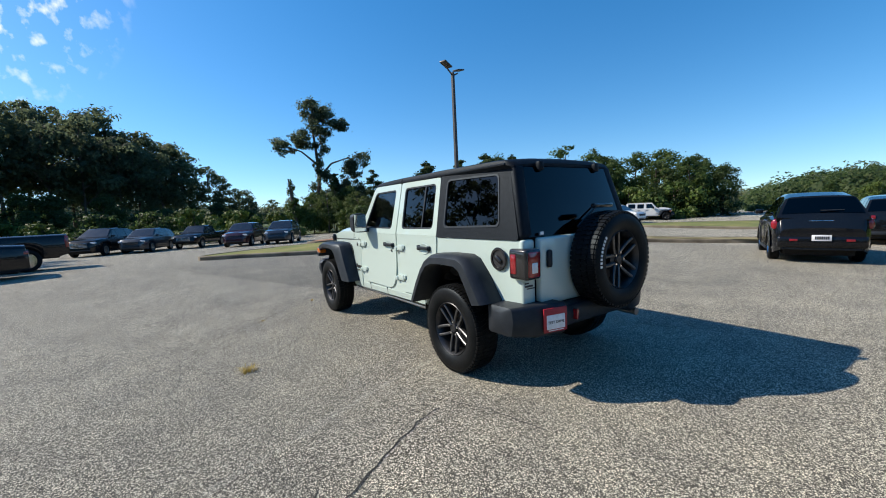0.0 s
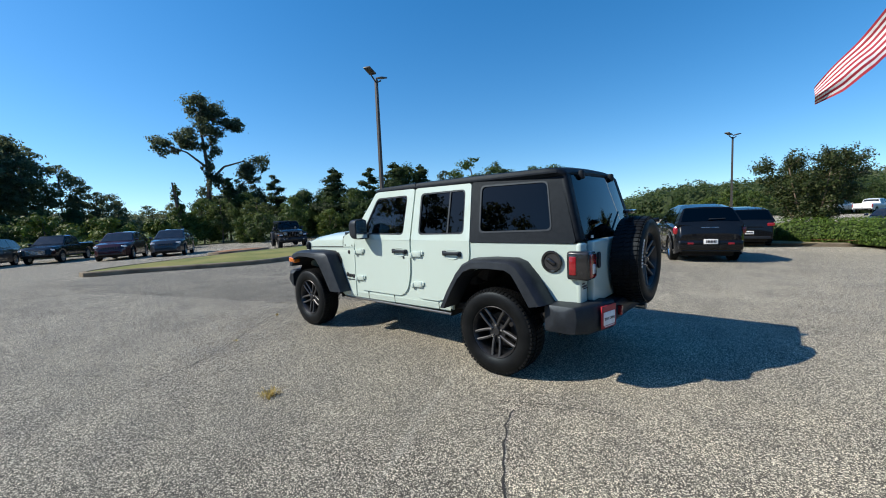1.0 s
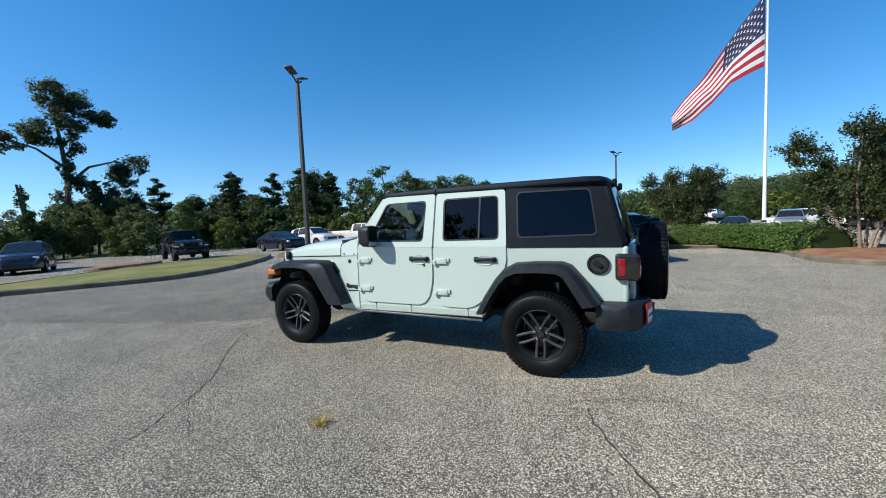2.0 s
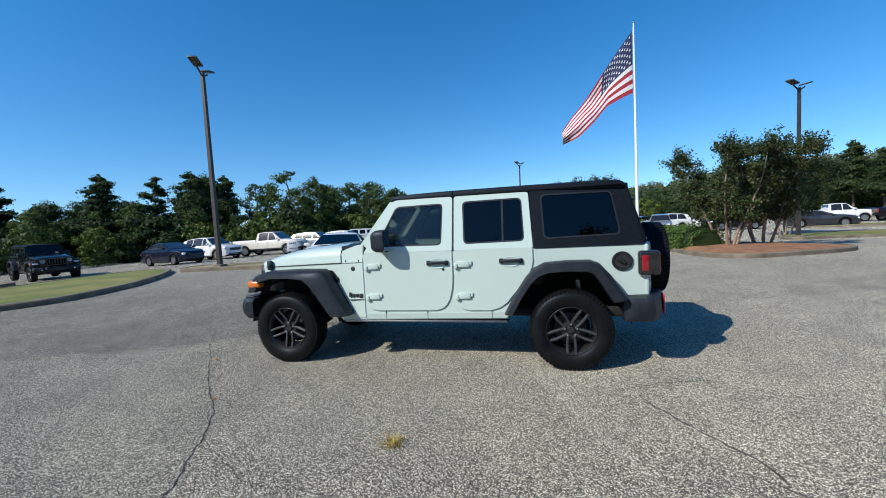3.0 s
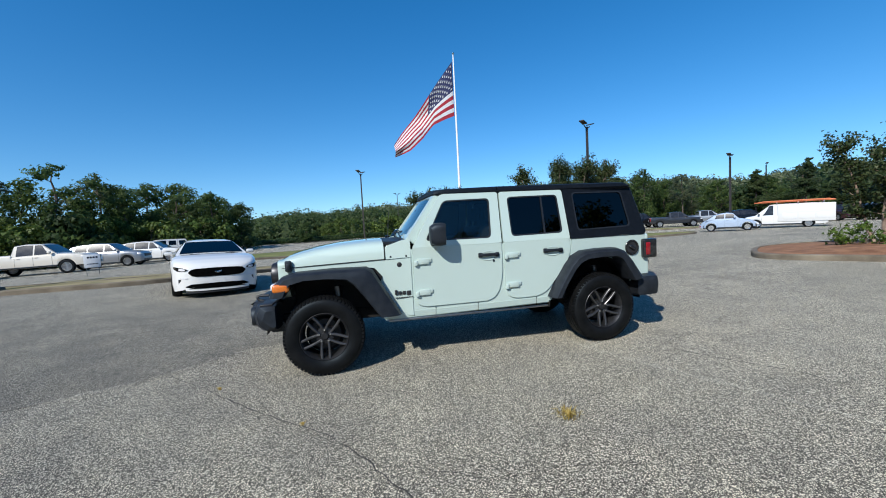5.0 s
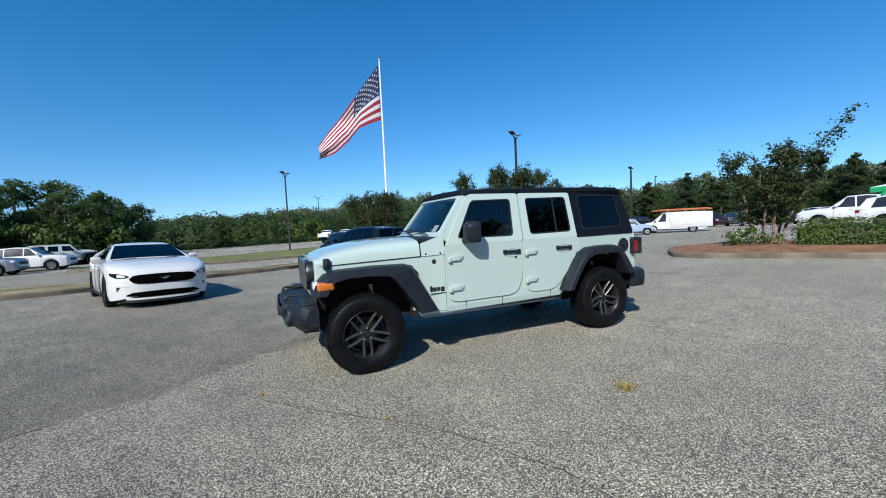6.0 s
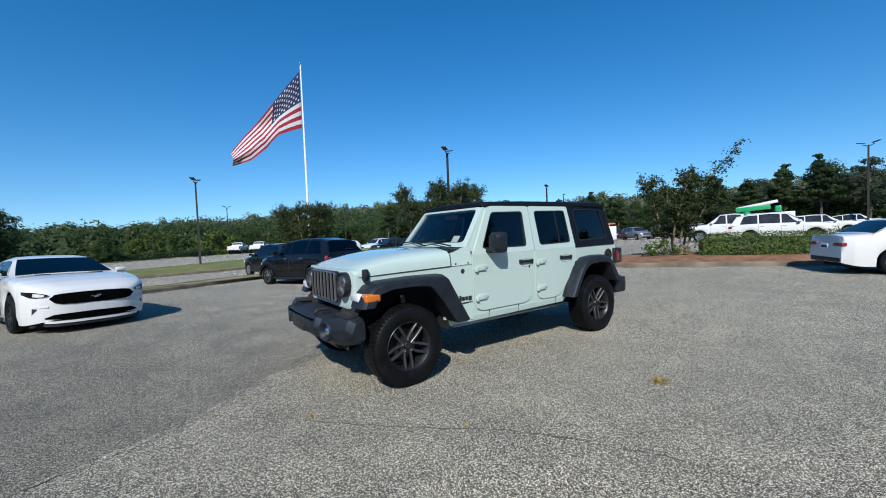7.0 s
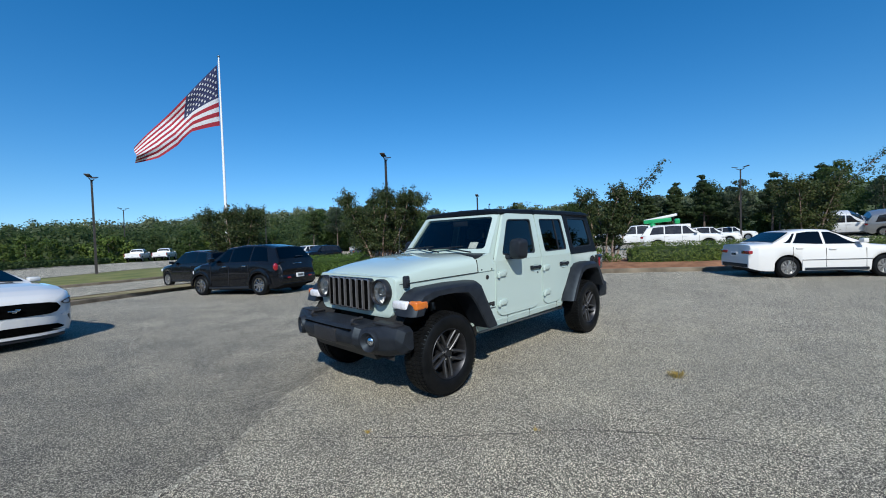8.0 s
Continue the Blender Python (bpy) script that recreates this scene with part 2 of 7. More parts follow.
# haze of the far hills mixed into the leaf colour, paler and greyer
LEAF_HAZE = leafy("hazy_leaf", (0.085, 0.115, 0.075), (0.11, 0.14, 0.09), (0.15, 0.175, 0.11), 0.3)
# leaf lightened and greyed: the veil over the backlit wood is in its colour
LEAF_WOOD_HAZE = leafy("hazy_wood_leaf", (0.095, 0.125, 0.085), (0.125, 0.16, 0.105), (0.17, 0.205, 0.135), 0.72)
LEAF_LIGHT = leafy("leaf_light", (0.05, 0.09, 0.015), (0.09, 0.14, 0.025), (0.14, 0.18, 0.045))
DRY_GRASS = leafy("dry_grass", (0.35, 0.24, 0.06), (0.5, 0.36, 0.11), (0.62, 0.48, 0.2))
POLE_PAINT = grainy("pole_paint", (0.028, 0.024, 0.021), (0.05, 0.043, 0.038), 3, 0.5)
POLE_WHITE = grainy("pole_white", (0.75, 0.75, 0.75), (0.85, 0.85, 0.85), 3, 0.35)
FLAG_RED = grainy("flag_red", (0.27, 0.010, 0.022), (0.34, 0.018, 0.032), 4, 0.8)
FLAG_WHITE = grainy("flag_white", (0.55, 0.55, 0.55), (0.66, 0.66, 0.66), 4, 0.8)
FLAG_BLUE = grainy("flag_blue", (0.018, 0.022, 0.07), (0.03, 0.035, 0.10), 4, 0.8)


# ---- building helpers ----
def mesh_ob(name, bm, material, smooth=35):
    me = bpy.data.meshes.new(name)
    bmesh.ops.recalc_face_normals(bm, faces=bm.faces[:])
    bm.to_mesh(me)
    bm.free()
    for mat in material if isinstance(material, (list, tuple)) else [material]:
        me.materials.append(mat)
    if smooth:
        me.polygons.foreach_set("use_smooth", [True] * len(me.polygons))
        me.set_sharp_from_angle(angle=radians(smooth))
    return new(name, me)


def part(name, bm, material, parent, label="", smooth=35):
    ob = mesh_ob(name, bm, material, smooth)
    ob.parent = parent
    if label:
        tagged(ob, label)
    return ob


def thing(name, label, category, m=None, group="", kind=""):
    e = new(name)
    e.empty_display_size = 0.2
    if m is not None:
        e.matrix_world = m
    return tagged(e, label, category, group, kind)


def box(bm, lo, hi, bevel=0.0, m=None, seg=2):
    r = bmesh.ops.create_cube(bm, size=1)
    vs = r["verts"]
    c = [(a + b) / 2 for a, b in zip(lo, hi)]
    d = [b - a for a, b in zip(lo, hi)]
    for v in vs:
        v.co = Vector((c[0] + v.co.x * d[0], c[1] + v.co.y * d[1], c[2] + v.co.z * d[2]))
    if bevel:
        es = list({e for v in vs for e in v.link_edges})
        r = bmesh.ops.bevel(bm, geom=es, offset=bevel, segments=seg, affect="EDGES", profile=0.5)
        vs = list({v for f in r["faces"] for v in f.verts} | {v for v in vs if v.is_valid})
    if m is not None:
        for v in vs:
            v.co = m @ v.co
    return vs


def boxed(lo, hi, bevel=0.0, m=None, seg=2):
    bm = bmesh.new()
    box(bm, lo, hi, bevel, m, seg)
    return bm


def tube(bm, a, b, r1, r2=None, seg=10):
    a, b = Vector(a), Vector(b)
    d = b - a
    q = d.to_track_quat("Z", "Y").to_matrix().to_4x4()
    bmesh.ops.create_cone(bm, cap_ends=True, segments=seg, radius1=r1, radius2=r1 if r2 is None else r2, depth=d.length,
                          matrix=Matrix.Translation((a + b) / 2) @ q)


def tubed(a, b, r1, r2=None, seg=10):
    bm = bmesh.new()
    tube(bm, a, b, r1, r2, seg)
    return bm


def loft(bm, rings, closed=False, caps=True):
    """Skin between rings of equally many points."""
    vs = [[bm.verts.new(p) for p in ring] for ring in rings]
    n = len(vs[0])
    for a, b in zip(vs, vs[1:]):
        for i in range(n if closed else n - 1):
            j = (i + 1) % n
            try:
                bm.faces.new((a[i], a[j], b[j], b[i]))
            except ValueError:
                pass
    if caps:
        for ring in (vs[0], vs[-1]):
            try:
                bm.faces.new(ring)
            except ValueError:
                pass
    return vs


def lathe(profile, axis_m, seg=32):
    """A ring body turned round its own z axis: profile of (radius, z)."""
    bm = bmesh.new()
    rings = []
    for i in range(seg):
        a = 2 * math.pi * i / seg
        rings.append([axis_m @ Vector((r * math.cos(a), r * math.sin(a), z)) for r, z in profile])
    loft(bm, rings + [rings[0]], caps=False)
    bmesh.ops.remove_doubles(bm, verts=bm.verts[:], dist=1e-5)
    return bm


def lerp_at(pts, x):
    if x <= pts[0][0]:
        return pts[0][1]
    for (a, b), (c, d) in zip(pts, pts[1:]):
        if x <= c:
            return b + (d - b) * (x - a) / (c - a)
    return pts[-1][1]


def rounded(pts, radius, n=4):
    """The polygon with its corners rounded; radius one number or one for each corner."""
    out = []
    k = len(pts)
    rs = radius if isinstance(radius, (list, tuple)) else [radius] * k
    for i in range(k):
        p0, p1, p2 = Vector(pts[i - 1]), Vector(pts[i]), Vector(pts[(i + 1) % k])
        a, b = (p0 - p1), (p2 - p1)
        r = min(rs[i], a.length * 0.45, b.length * 0.45)
        s, e = p1 + a.normalized() * r, p1 + b.normalized() * r
        for j in range(n + 1):
            u = j / n
            out.append(tuple((1 - u) ** 2 * s + 2 * u * (1 - u) * p1 + u * u * e))
    return out


def smoothstep(u):
    u = min(1.0, max(0.0, u))
    return u * u * (3 - 2 * u)


def ground_z(x, y):
    """The lot: level round the car, falling gently away, with a bank at one far end."""
    u = smoothstep((x - 3) / 8)
    s = math.hypot(max(0, -y - 2 - 7 * u), 1.3 * max(0, x - 12))
    z = -0.7 * (1 - math.exp(-((s / 17) ** 1.7)))
    return z + 1.7 * smoothstep((-x - 37) / 8) * smoothstep((y + 5) / 8)
# ---- ground ----
def sheet(xs, ys, z_of):
    bm = bmesh.new()
    loft(bm, [[(x, y, z_of(x, y)) for x in xs] for y in ys], caps=False)
    return bm


def spaced(a, b, near, step):
    """Coordinates from a to b: every step within near of the origin, then ever wider."""
    out = [0.0]
    while out[-1] < b:
        out.append(out[-1] + (step if out[-1] < near else step * (1 + (out[-1] - near) / 25)))
    neg = [0.0]
    while neg[-1] > a:
        neg.append(neg[-1] - (step if -neg[-1] < near else step * (1 + (-neg[-1] - near) / 25)))
    return sorted(set(neg[1:] + out))


HILL_TOPS = [(-270, 5), (-186, 5), (-170, 4.8), (-151, 4.2), (-145, 4.4), (-140, 3.6), (-135, 3.9), (-130, 4.6), (-124, 4.8), (-118, 4.9), (-111, 4.5), (-101, 3.6), (-96, 3.0), (-90, 2.9), (-86, 2.4), (-82, 2.7), (-79.5, 2.6), (-77, 2.0), (-75, 1.2), (-72, 0.8), (-60, 0.7), (-30, 1.0), (-9, 1.8), (10, 3), (90, 5)]


def far_z(x, y):
    """Land beyond the lot: a dip, then wooded hills all round, whose crest follows HILL_TOPS (bearing, degrees)."""
    d = math.hypot(x, y)
    bearing = math.degrees(math.atan2(y, x))
    crest = 420 * math.tan(radians(lerp_at(HILL_TOPS, bearing - 360 if bearing > 90 else bearing))) - 7.5
    return ground_z(x, y) - 0.06 - 2.5 * smoothstep((d - 70) / 30) + (crest + 2.5) * smoothstep((d - 100) / 320)


fx = spaced(-900, 900, 40, 2.0)
fy = spaced(-900, 900, 40, 2.0)
tagged(mesh_ob("ground", sheet(fx, fy, far_z), MEADOW), "grass and woodland earth reaching to the hills", "ground", kind="structure")
lx = [v for v in spaced(-75, 46, 14, 0.7) if -75 <= v <= 42]
ly = [v for v in spaced(-72, 70, 14, 0.7) if -70 <= v <= 60]
lot = tagged(mesh_ob("road", sheet(lx, ly, ground_z), ASPHALT), "weathered grey asphalt parking lot with pale aggregate", "road", kind="structure")


# an older, darker lane of finer asphalt on the far side of a long crack and seam
LANE_EDGE = [(-40.0, -12.0), (-20.0, -6.5), (-9.5, -3.6), (-6.69, -3.12), (-5.3, -2.69), (-3.7, -2.2), (-2.2, -1.75), (-1.5, -1.45), (0.0, -1.2), (1.5, -0.95), (2.2, -0.48), (2.45, -0.36), (2.73, -0.14), (3.16, 0.3), (3.66, 0.59), (4.2, 0.8), (4.9, 1.0), (8.4, 2.2), (12.0, 3.2)]
bm = bmesh.new()
rows = []
for k in range(260):
    x = -40 + 38 * (k / 60) if k <= 60 else (-2 + 8 * (k - 60) / 150 if k <= 210 else 6 + 6 * (k - 210) / 49)
    y0 = lerp_at(LANE_EDGE, x) + 0.03 * noise.noise((x * 4, 0.3, 0)) + 0.02 * noise.noise((x * 15, 1.3, 0))
    y1 = -14 - 0.4 * max(0, -x - 4) + 0.4 * math.sin(x)
    rows.append([(x, y0 + (y1 - y0) * u, ground_z(x, y0 + (y1 - y0) * u) + 0.004) for u in (0, 0.01, 0.05, 0.12, 0.2, 0.3, 0.4, 0.5, 0.6, 0.7, 0.8, 0.9, 1)])
loft(bm, rows, caps=False)
tagged(mesh_ob("road_lane", bm, ASPHALT_DARK), "older darker grey asphalt lane", "road", kind="structure")


def resampled(pts, step):
    out = []
    for a, b in zip(pts, pts[1:]):
        a, b = Vector(a), Vector(b)
        n = max(1, int((b - a).length / step))
        out += [a.lerp(b, i / n) for i in range(n)]
    return out + [Vector(pts[-1])]


def smooth_loop(pts, times=2):
    for _ in range(times):
        q = []
        for i, p in enumerate(pts):
            n = pts[(i + 1) % len(pts)]
            q += [(p[0] * 0.75 + n[0] * 0.25, p[1] * 0.75 + n[1] * 0.25), (p[0] * 0.25 + n[0] * 0.75, p[1] * 0.25 + n[1] * 0.75)]
        pts = q
    return pts


def island(label, pts, soil, high=0.15, kerb=0.15, mound=0.05):
    """A raised bed with a concrete kerb all round."""
    loop = smooth_loop(pts)
    n = len(loop)
    cx, cy = sum(p[0] for p in loop) / n, sum(p[1] for p in loop) / n
    area = sum(loop[i][0] * loop[(i + 1) % n][1] - loop[(i + 1) % n][0] * loop[i][1] for i in range(n))
    sgn = 1 if area > 0 else -1
    inner = []
    for i in range(n):
        a, b = Vector(loop[i - 1]), Vector(loop[(i + 1) % n])
        t = (b - a).normalized()
        inner.append(Vector(loop[i]) + Vector((-t.y, t.x)) * kerb * sgn)
    bm = bmesh.new()
    rings = []
    for src, dz, k in ((loop, -0.12, 0.0), (loop, high - 0.03, 0.0), (loop, high, 0.18), (inner, high, 0.0), (inner, high - 0.1, 0.0)):
        r = []
        for i in range(n):
            p = Vector(src[i])
            p = p.lerp(Vector(inner[i]), k)
            r.append((p.x, p.y, ground_z(p.x, p.y) + dz))
        rings.append(r + [r[0]])
    loft(bm, rings, caps=False)
    bmesh.ops.remove_doubles(bm, verts=bm.verts[:], dist=1e-4)
    k_ob = tagged(mesh_ob("kerb", bm, CONCRETE), "weathered concrete kerb round a planted bed", "kerb", kind="structure")
    bm = bmesh.new()
    rings = []
    for k in (0.0, 0.12, 0.35, 0.65, 0.999):
        r = []
        for p in inner:
            q = p.lerp(Vector((cx, cy)), k)
            r.append((q.x, q.y, ground_z(q.x, q.y) + high - 0.02 + mound * smoothstep(k * 2.5) + (0.03 * noise.noise((q.x * 1.3, q.y * 1.3, 0)) if k else 0)))
        rings.append(r + [r[0]])
    loft(bm, rings, caps=False)
    bmesh.ops.remove_doubles(bm, verts=bm.verts[:], dist=1e-3)
    bed = tagged(mesh_ob("planting_bed", bm, soil), label, "planting bed", kind="structure")
    return inner, (cx, cy)


grass_loop, _ = island("dry mown grass in a kerbed island", [(12.7, 2.35), (11.9, 0.55), (10.5, -1.5), (10.1, -2.6), (10.35, -3.7), (10.9, -5.2), (12.5, -7.6), (14.6, -9.6), (16.9, -9.0), (17.2, -6.0), (16.4, -3.6), (15.4, -1.3), (14.2, 1.0)], TURF)
median_pts = [(12.9, -8.15), (11.3, -8.67), (9.7, -8.76), (8.1, -8.9), (6.6, -10.2), (4.4, -12.8), (2.7, -13.8), (1.0, -15.0), (-2.3, -16.8), (-5.9, -17.5)]
med_back = [(p[0] + 0.9, p[1] - 1.5) for p in median_pts[::-1]]
island("sparse dry grass on a narrow kerbed median", median_pts + med_back, DRY_TURF, mound=0.02)
island("pine straw mulch bed in a kerbed island", [(-6.0, -18.0), (-6.6, -14.8), (-6.35, -10.3), (-7.2, -9.0), (-9.2, -9.9), (-11.2, -10.9), (-12.0, -12.2), (-11.5, -14.5), (-9.5, -20.5), (-3.2, -22.5), (-1.5, -19.5)], STRAW, mound=0.12)
island("orange pine straw mulch bed in a kerbed island", [(-9.9, -4.7), (-9.4, -3.75), (-10.2, -2.4), (-11.5, -0.8), (-12.3, 0.4), (-14.2, 2.6), (-17.6, 6.8), (-21.0, 10.5), (-23.5, 8.5), (-19.5, -0.5), (-16.0, -5.6), (-12.5, -6.6)], STRAW, mound=0.12)
island("dry mown grass island with a lamp pole", [(12.0, -22.5), (5.0, -25.3), (0.5, -26.4), (-4.0, -28.5), (-9.0, -32.5), (-12.0, -40.0), (-6.0, -44.0), (-1.0, -41.0), (3.0, -37.5), (9.0, -33.0), (14.0, -27.0)], TURF)
island("dry mown grass island along the drive", [(-13.5, -19.4), (-15.8, -20.0), (-19.8, -20.0), (-24.5, -21.3), (-26.0, -23.5), (-22.0, -25.5), (-15.0, -23.6)], TURF)
island("brown mulch bed in a low kerb", [(19.2, -4.2), (21.5, -4.2), (23.3, -6.2), (22.5, -8.2), (20.0, -7.4)], STRAW)
island("mown verge with dry grass", [(-22.0, -34.0), (-28.0, -33.0), (-36.0, -30.0), (-42.0, -27.0), (-43.5, -29.0), (-34.0, -33.6), (-24.0, -36.5)], TURF)


def ribbon(name, label, pts, wide, mat, lift=0.003, ragged=0.5, step=0.06):
    """A thin crack or joint that lies on the asphalt."""
    rnd = random.Random(len(pts) * 7 + int(wide * 1000))
    line = resampled(pts, step)
    for i in range(1, len(line) - 1):
        line[i] = line[i] + Vector((rnd.uniform(-1, 1), rnd.uniform(-1, 1))) * 0.4 * step * ragged
    bm = bmesh.new()
    rings = []
    for i, p in enumerate(line):
        t = (line[min(i + 1, len(line) - 1)] - line[max(i - 1, 0)]).normalized()
        w = wide * rnd.uniform(1 - ragged, 1 + ragged) * 0.5
        a, b = p + Vector((-t.y, t.x)) * w, p - Vector((-t.y, t.x)) * w
        rings.append([(a.x, a.y, ground_z(a.x, a.y) + lift), (b.x, b.y, ground_z(b.x, b.y) + lift)])
    loft(bm, rings, caps=False)
    ob = tagged(mesh_ob(name, bm, mat, 0), label, "pavement crack", kind="structure")
    return ob


CRACK = "ragged dark crack in the asphalt"
ribbon("pavement_crack", CRACK, [(3.14, 0.33), (2.6, 0.88), (2.28, 1.25), (1.86, 1.68), (1.44, 2.06), (1.2, 2.4), (1.05, 2.7), (0.9, 2.95), (0.8, 3.4)], 0.009, TAR)
ribbon("pavement_crack", CRACK, [(4.9, 1.0), (4.2, 0.8), (3.66, 0.59), (3.18, 0.29), (2.73, -0.14), (2.45, -0.35), (2.15, -0.45)], 0.008, TAR)
ribbon("pavement_crack", CRACK, [(2.72, -0.2), (2.69, -0.5), (2.81, -1.06), (2.89, -1.63), (2.8, -2.3)], 0.007, TAR)
ribbon("pavement_crack", CRACK, [(2.39, 0.88), (2.1, 1.2), (1.86, 1.68)], 0.004, TAR)
ribbon("pavement_crack", CRACK, [(-2.0, 1.35), (-2.07, 1.56), (-2.21, 1.81), (-2.32, 2.0), (-2.45, 2.17), (-2.5, 2.4)], 0.014, TAR)
ribbon("pavement_crack", CRACK, [(-1.75, 1.33), (-2.0, 1.22), (-2.25, 1.08), (-2.42, 1.05), (-2.7, 0.98)], 0.007, TAR)
ribbon("pavement_crack", CRACK, [(1.84, 1.79), (1.44, 2.11), (1.09, 2.52), (0.5, 2.85), (-0.23, 2.89), (-0.6, 3.1)], 0.004, TAR)
ribbon("pavement_crack", CRACK, [(-2.32, 2.32), (-2.62, 2.55), (-3.1, 2.9)], 0.008, TAR)
JOINT = "faint pale seam between asphalt lanes"
ribbon("pavement_joint", JOINT, [(-1.1, 0.5), (-1.22, 1.0), (-1.34, 1.36), (-1.47, 1.68), (-1.63, 2.05), (-1.84, 2.5), (-2.05, 3.0), (-2.3, 3.9)], 0.06, PALE, 0.002, 0.5)
ribbon("pavement_joint", JOINT, [(-2.2, -1.75), (-3.7, -2.2), (-5.3, -2.69), (-6.69, -3.12), (-9.5, -3.6)], 0.06, PALE, 0.002, 0.5)
ribbon("pavement_joint", JOINT, [(5.5, -1.0), (3.6, -1.6), (1.0, -2.3)], 0.05, PALE, 0.002, 0.5)
ribbon("pavement_joint", "pale crumbled edge along a crack in the asphalt", [(5.6, 1.22), (4.9, 0.98), (4.2, 0.78), (3.66, 0.57), (3.16, 0.28), (2.73, -0.16), (2.4, -0.38)], 0.035, PALE, 0.006, 0.9)


def tuft(name, label, x, y, r, n, high, mat, seed):
    rnd = random.Random(seed)
    bm = bmesh.new()
    for _ in range(n):
        a, d = rnd.uniform(0, 6.283), rnd.uniform(0, r)
        bx, by = x + d * math.cos(a) * 0.5, y + d * math.sin(a) * 0.5
        h = high * rnd.uniform(0.4, 1)
        lean = Vector((math.cos(a), math.sin(a), 0)) * rnd.uniform(0.3, 1.6) * h
        w = Vector((-math.sin(a), math.cos(a), 0)) * 0.0035
        p0 = Vector((bx, by, ground_z(bx, by)))
        p1, p2 = p0 + lean * 0.4 + Vector((0, 0, h * 0.8)), p0 + lean + Vector((0, 0, h * 0.75))
        v = [bm.verts.new(q) for q in (p0 - w, p0 + w, p1 + w, p1 - w, p2)]
        bm.faces.new((v[0], v[1], v[2], v[3]))
        bm.faces.new((v[3], v[2], v[4]))
    return tagged(mesh_ob(name, bm, mat, 0), label, "weed", kind="stuff")


tuft("weed_tuft", "dry yellow weed tuft growing from the asphalt", -0.26, 2.34, 0.15, 75, 0.06, DRY_GRASS, 3)
tuft("weed_tuft", "small dry weed in an asphalt crack", 2.47, 0.92, 0.04, 16, 0.03, DRY_GRASS, 4)
tuft("weed_tuft", "small dry weed in an asphalt crack", 1.62, 1.86, 0.04, 14, 0.025, DRY_GRASS, 5)
# ---- the off-road car in the middle ----
def jeep_half(x):
    return lerp_at([(-2.25, 0.705), (-2.1, 0.725), (-1.2, 0.772), (0.6, 0.772), (0.95, 0.745), (1.95, 0.655)], x)


def jeep_y(x, z):
    w = jeep_half(x)
    return w if z < 1.17 else w - 0.205 * (z - 1.17)


def side_plate(outline, s, yf, thick=0.03, out=0.0, bevel=0.006):
    """A plate cut to an outline in x and z that follows the car's flank on side s."""
    bm = bmesh.new()
    a = [bm.verts.new((x, s * (yf(x, z) + out), z)) for x, z in outline]
    b = [bm.verts.new((x, s * (yf(x, z) + out - thick), z)) for x, z in outline]
    front = bm.faces.new(a)
    bm.faces.new(b[::-1])
    n = len(a)
    for i in range(n):
        bm.faces.new((a[i], b[i], b[(i + 1) % n], a[(i + 1) % n]))
    if bevel:
        bmesh.ops.bevel(bm, geom=list(front.edges), offset=bevel, segments=2, affect="EDGES")
    return bm


def side_frame(outer, inner, s, yf, thick=0.035, out=0.0):
    """A window frame between two outlines of equally many points."""
    bm = bmesh.new()
    rings = []
    for loop, o in ((inner, out - thick), (inner, out), (outer, out), (outer, out - thick)):
        rings.append([(x, s * (yf(x, z) + o), z) for x, z in loop])
    rings = [r + [r[0]] for r in rings]
    loft(bm, rings + [rings[0]], caps=False)
    bmesh.ops.remove_doubles(bm, verts=bm.verts[:], dist=1e-5)
    return bm


def jeep_tyre(m, lugs=True, radius=0.392, width=0.25):
    """Tyre round the local z axis, outer face towards +z."""
    R, h = radius, width / 2
    side = [(0.225, 0.72), (0.25, 0.92), (0.30, 1.0), (0.34, 0.97), (R - 0.030, 0.87), (R - 0.015, 0.74), (R - 0.010, 0.55)]
    prof = [(r, -h * z) for r, z in side] + [(r, h * z) for r, z in side[::-1]]
    bm = lathe(prof, Matrix(), 56)
    if lugs:
        n = 62
        for i in range(n):
            for row, (z0, z1, shift, tall) in enumerate(((-h * 0.80, -h * 0.44, 0.5, 0.005), (-h * 0.40, -h * 0.03, 0.0, 0.010), (h * 0.03, h * 0.40, 0.5, 0.010), (h * 0.44, h * 0.80, 0.0, 0.005))):
                a = 2 * math.pi * (i + shift) / n
                skew = 0.35 if row in (1, 2) else 0.0
                wide = 2 * math.pi * R / n * (0.78 if i % 2 else 0.68)
                mm = Matrix.Rotation(a, 4, "Z") @ Matrix.Translation((R - 0.012, 0, 0)) @ Matrix.Rotation(skew, 4, "X")
                box(bm, (-0.006, -wide / 2, z0), (tall, wide / 2, z1), 0, mm)
                if row in (0, 3):
                    zz = (z0 if row == 0 else z1)
                    sg = -1 if row == 0 else 1
                    box(bm, (-0.030, -wide / 2.3, min(zz, zz + sg * 0.010)), (-0.002, wide / 2.3, max(zz, zz + sg * 0.010)), 0, mm)
    bm.transform(m)
    return bm


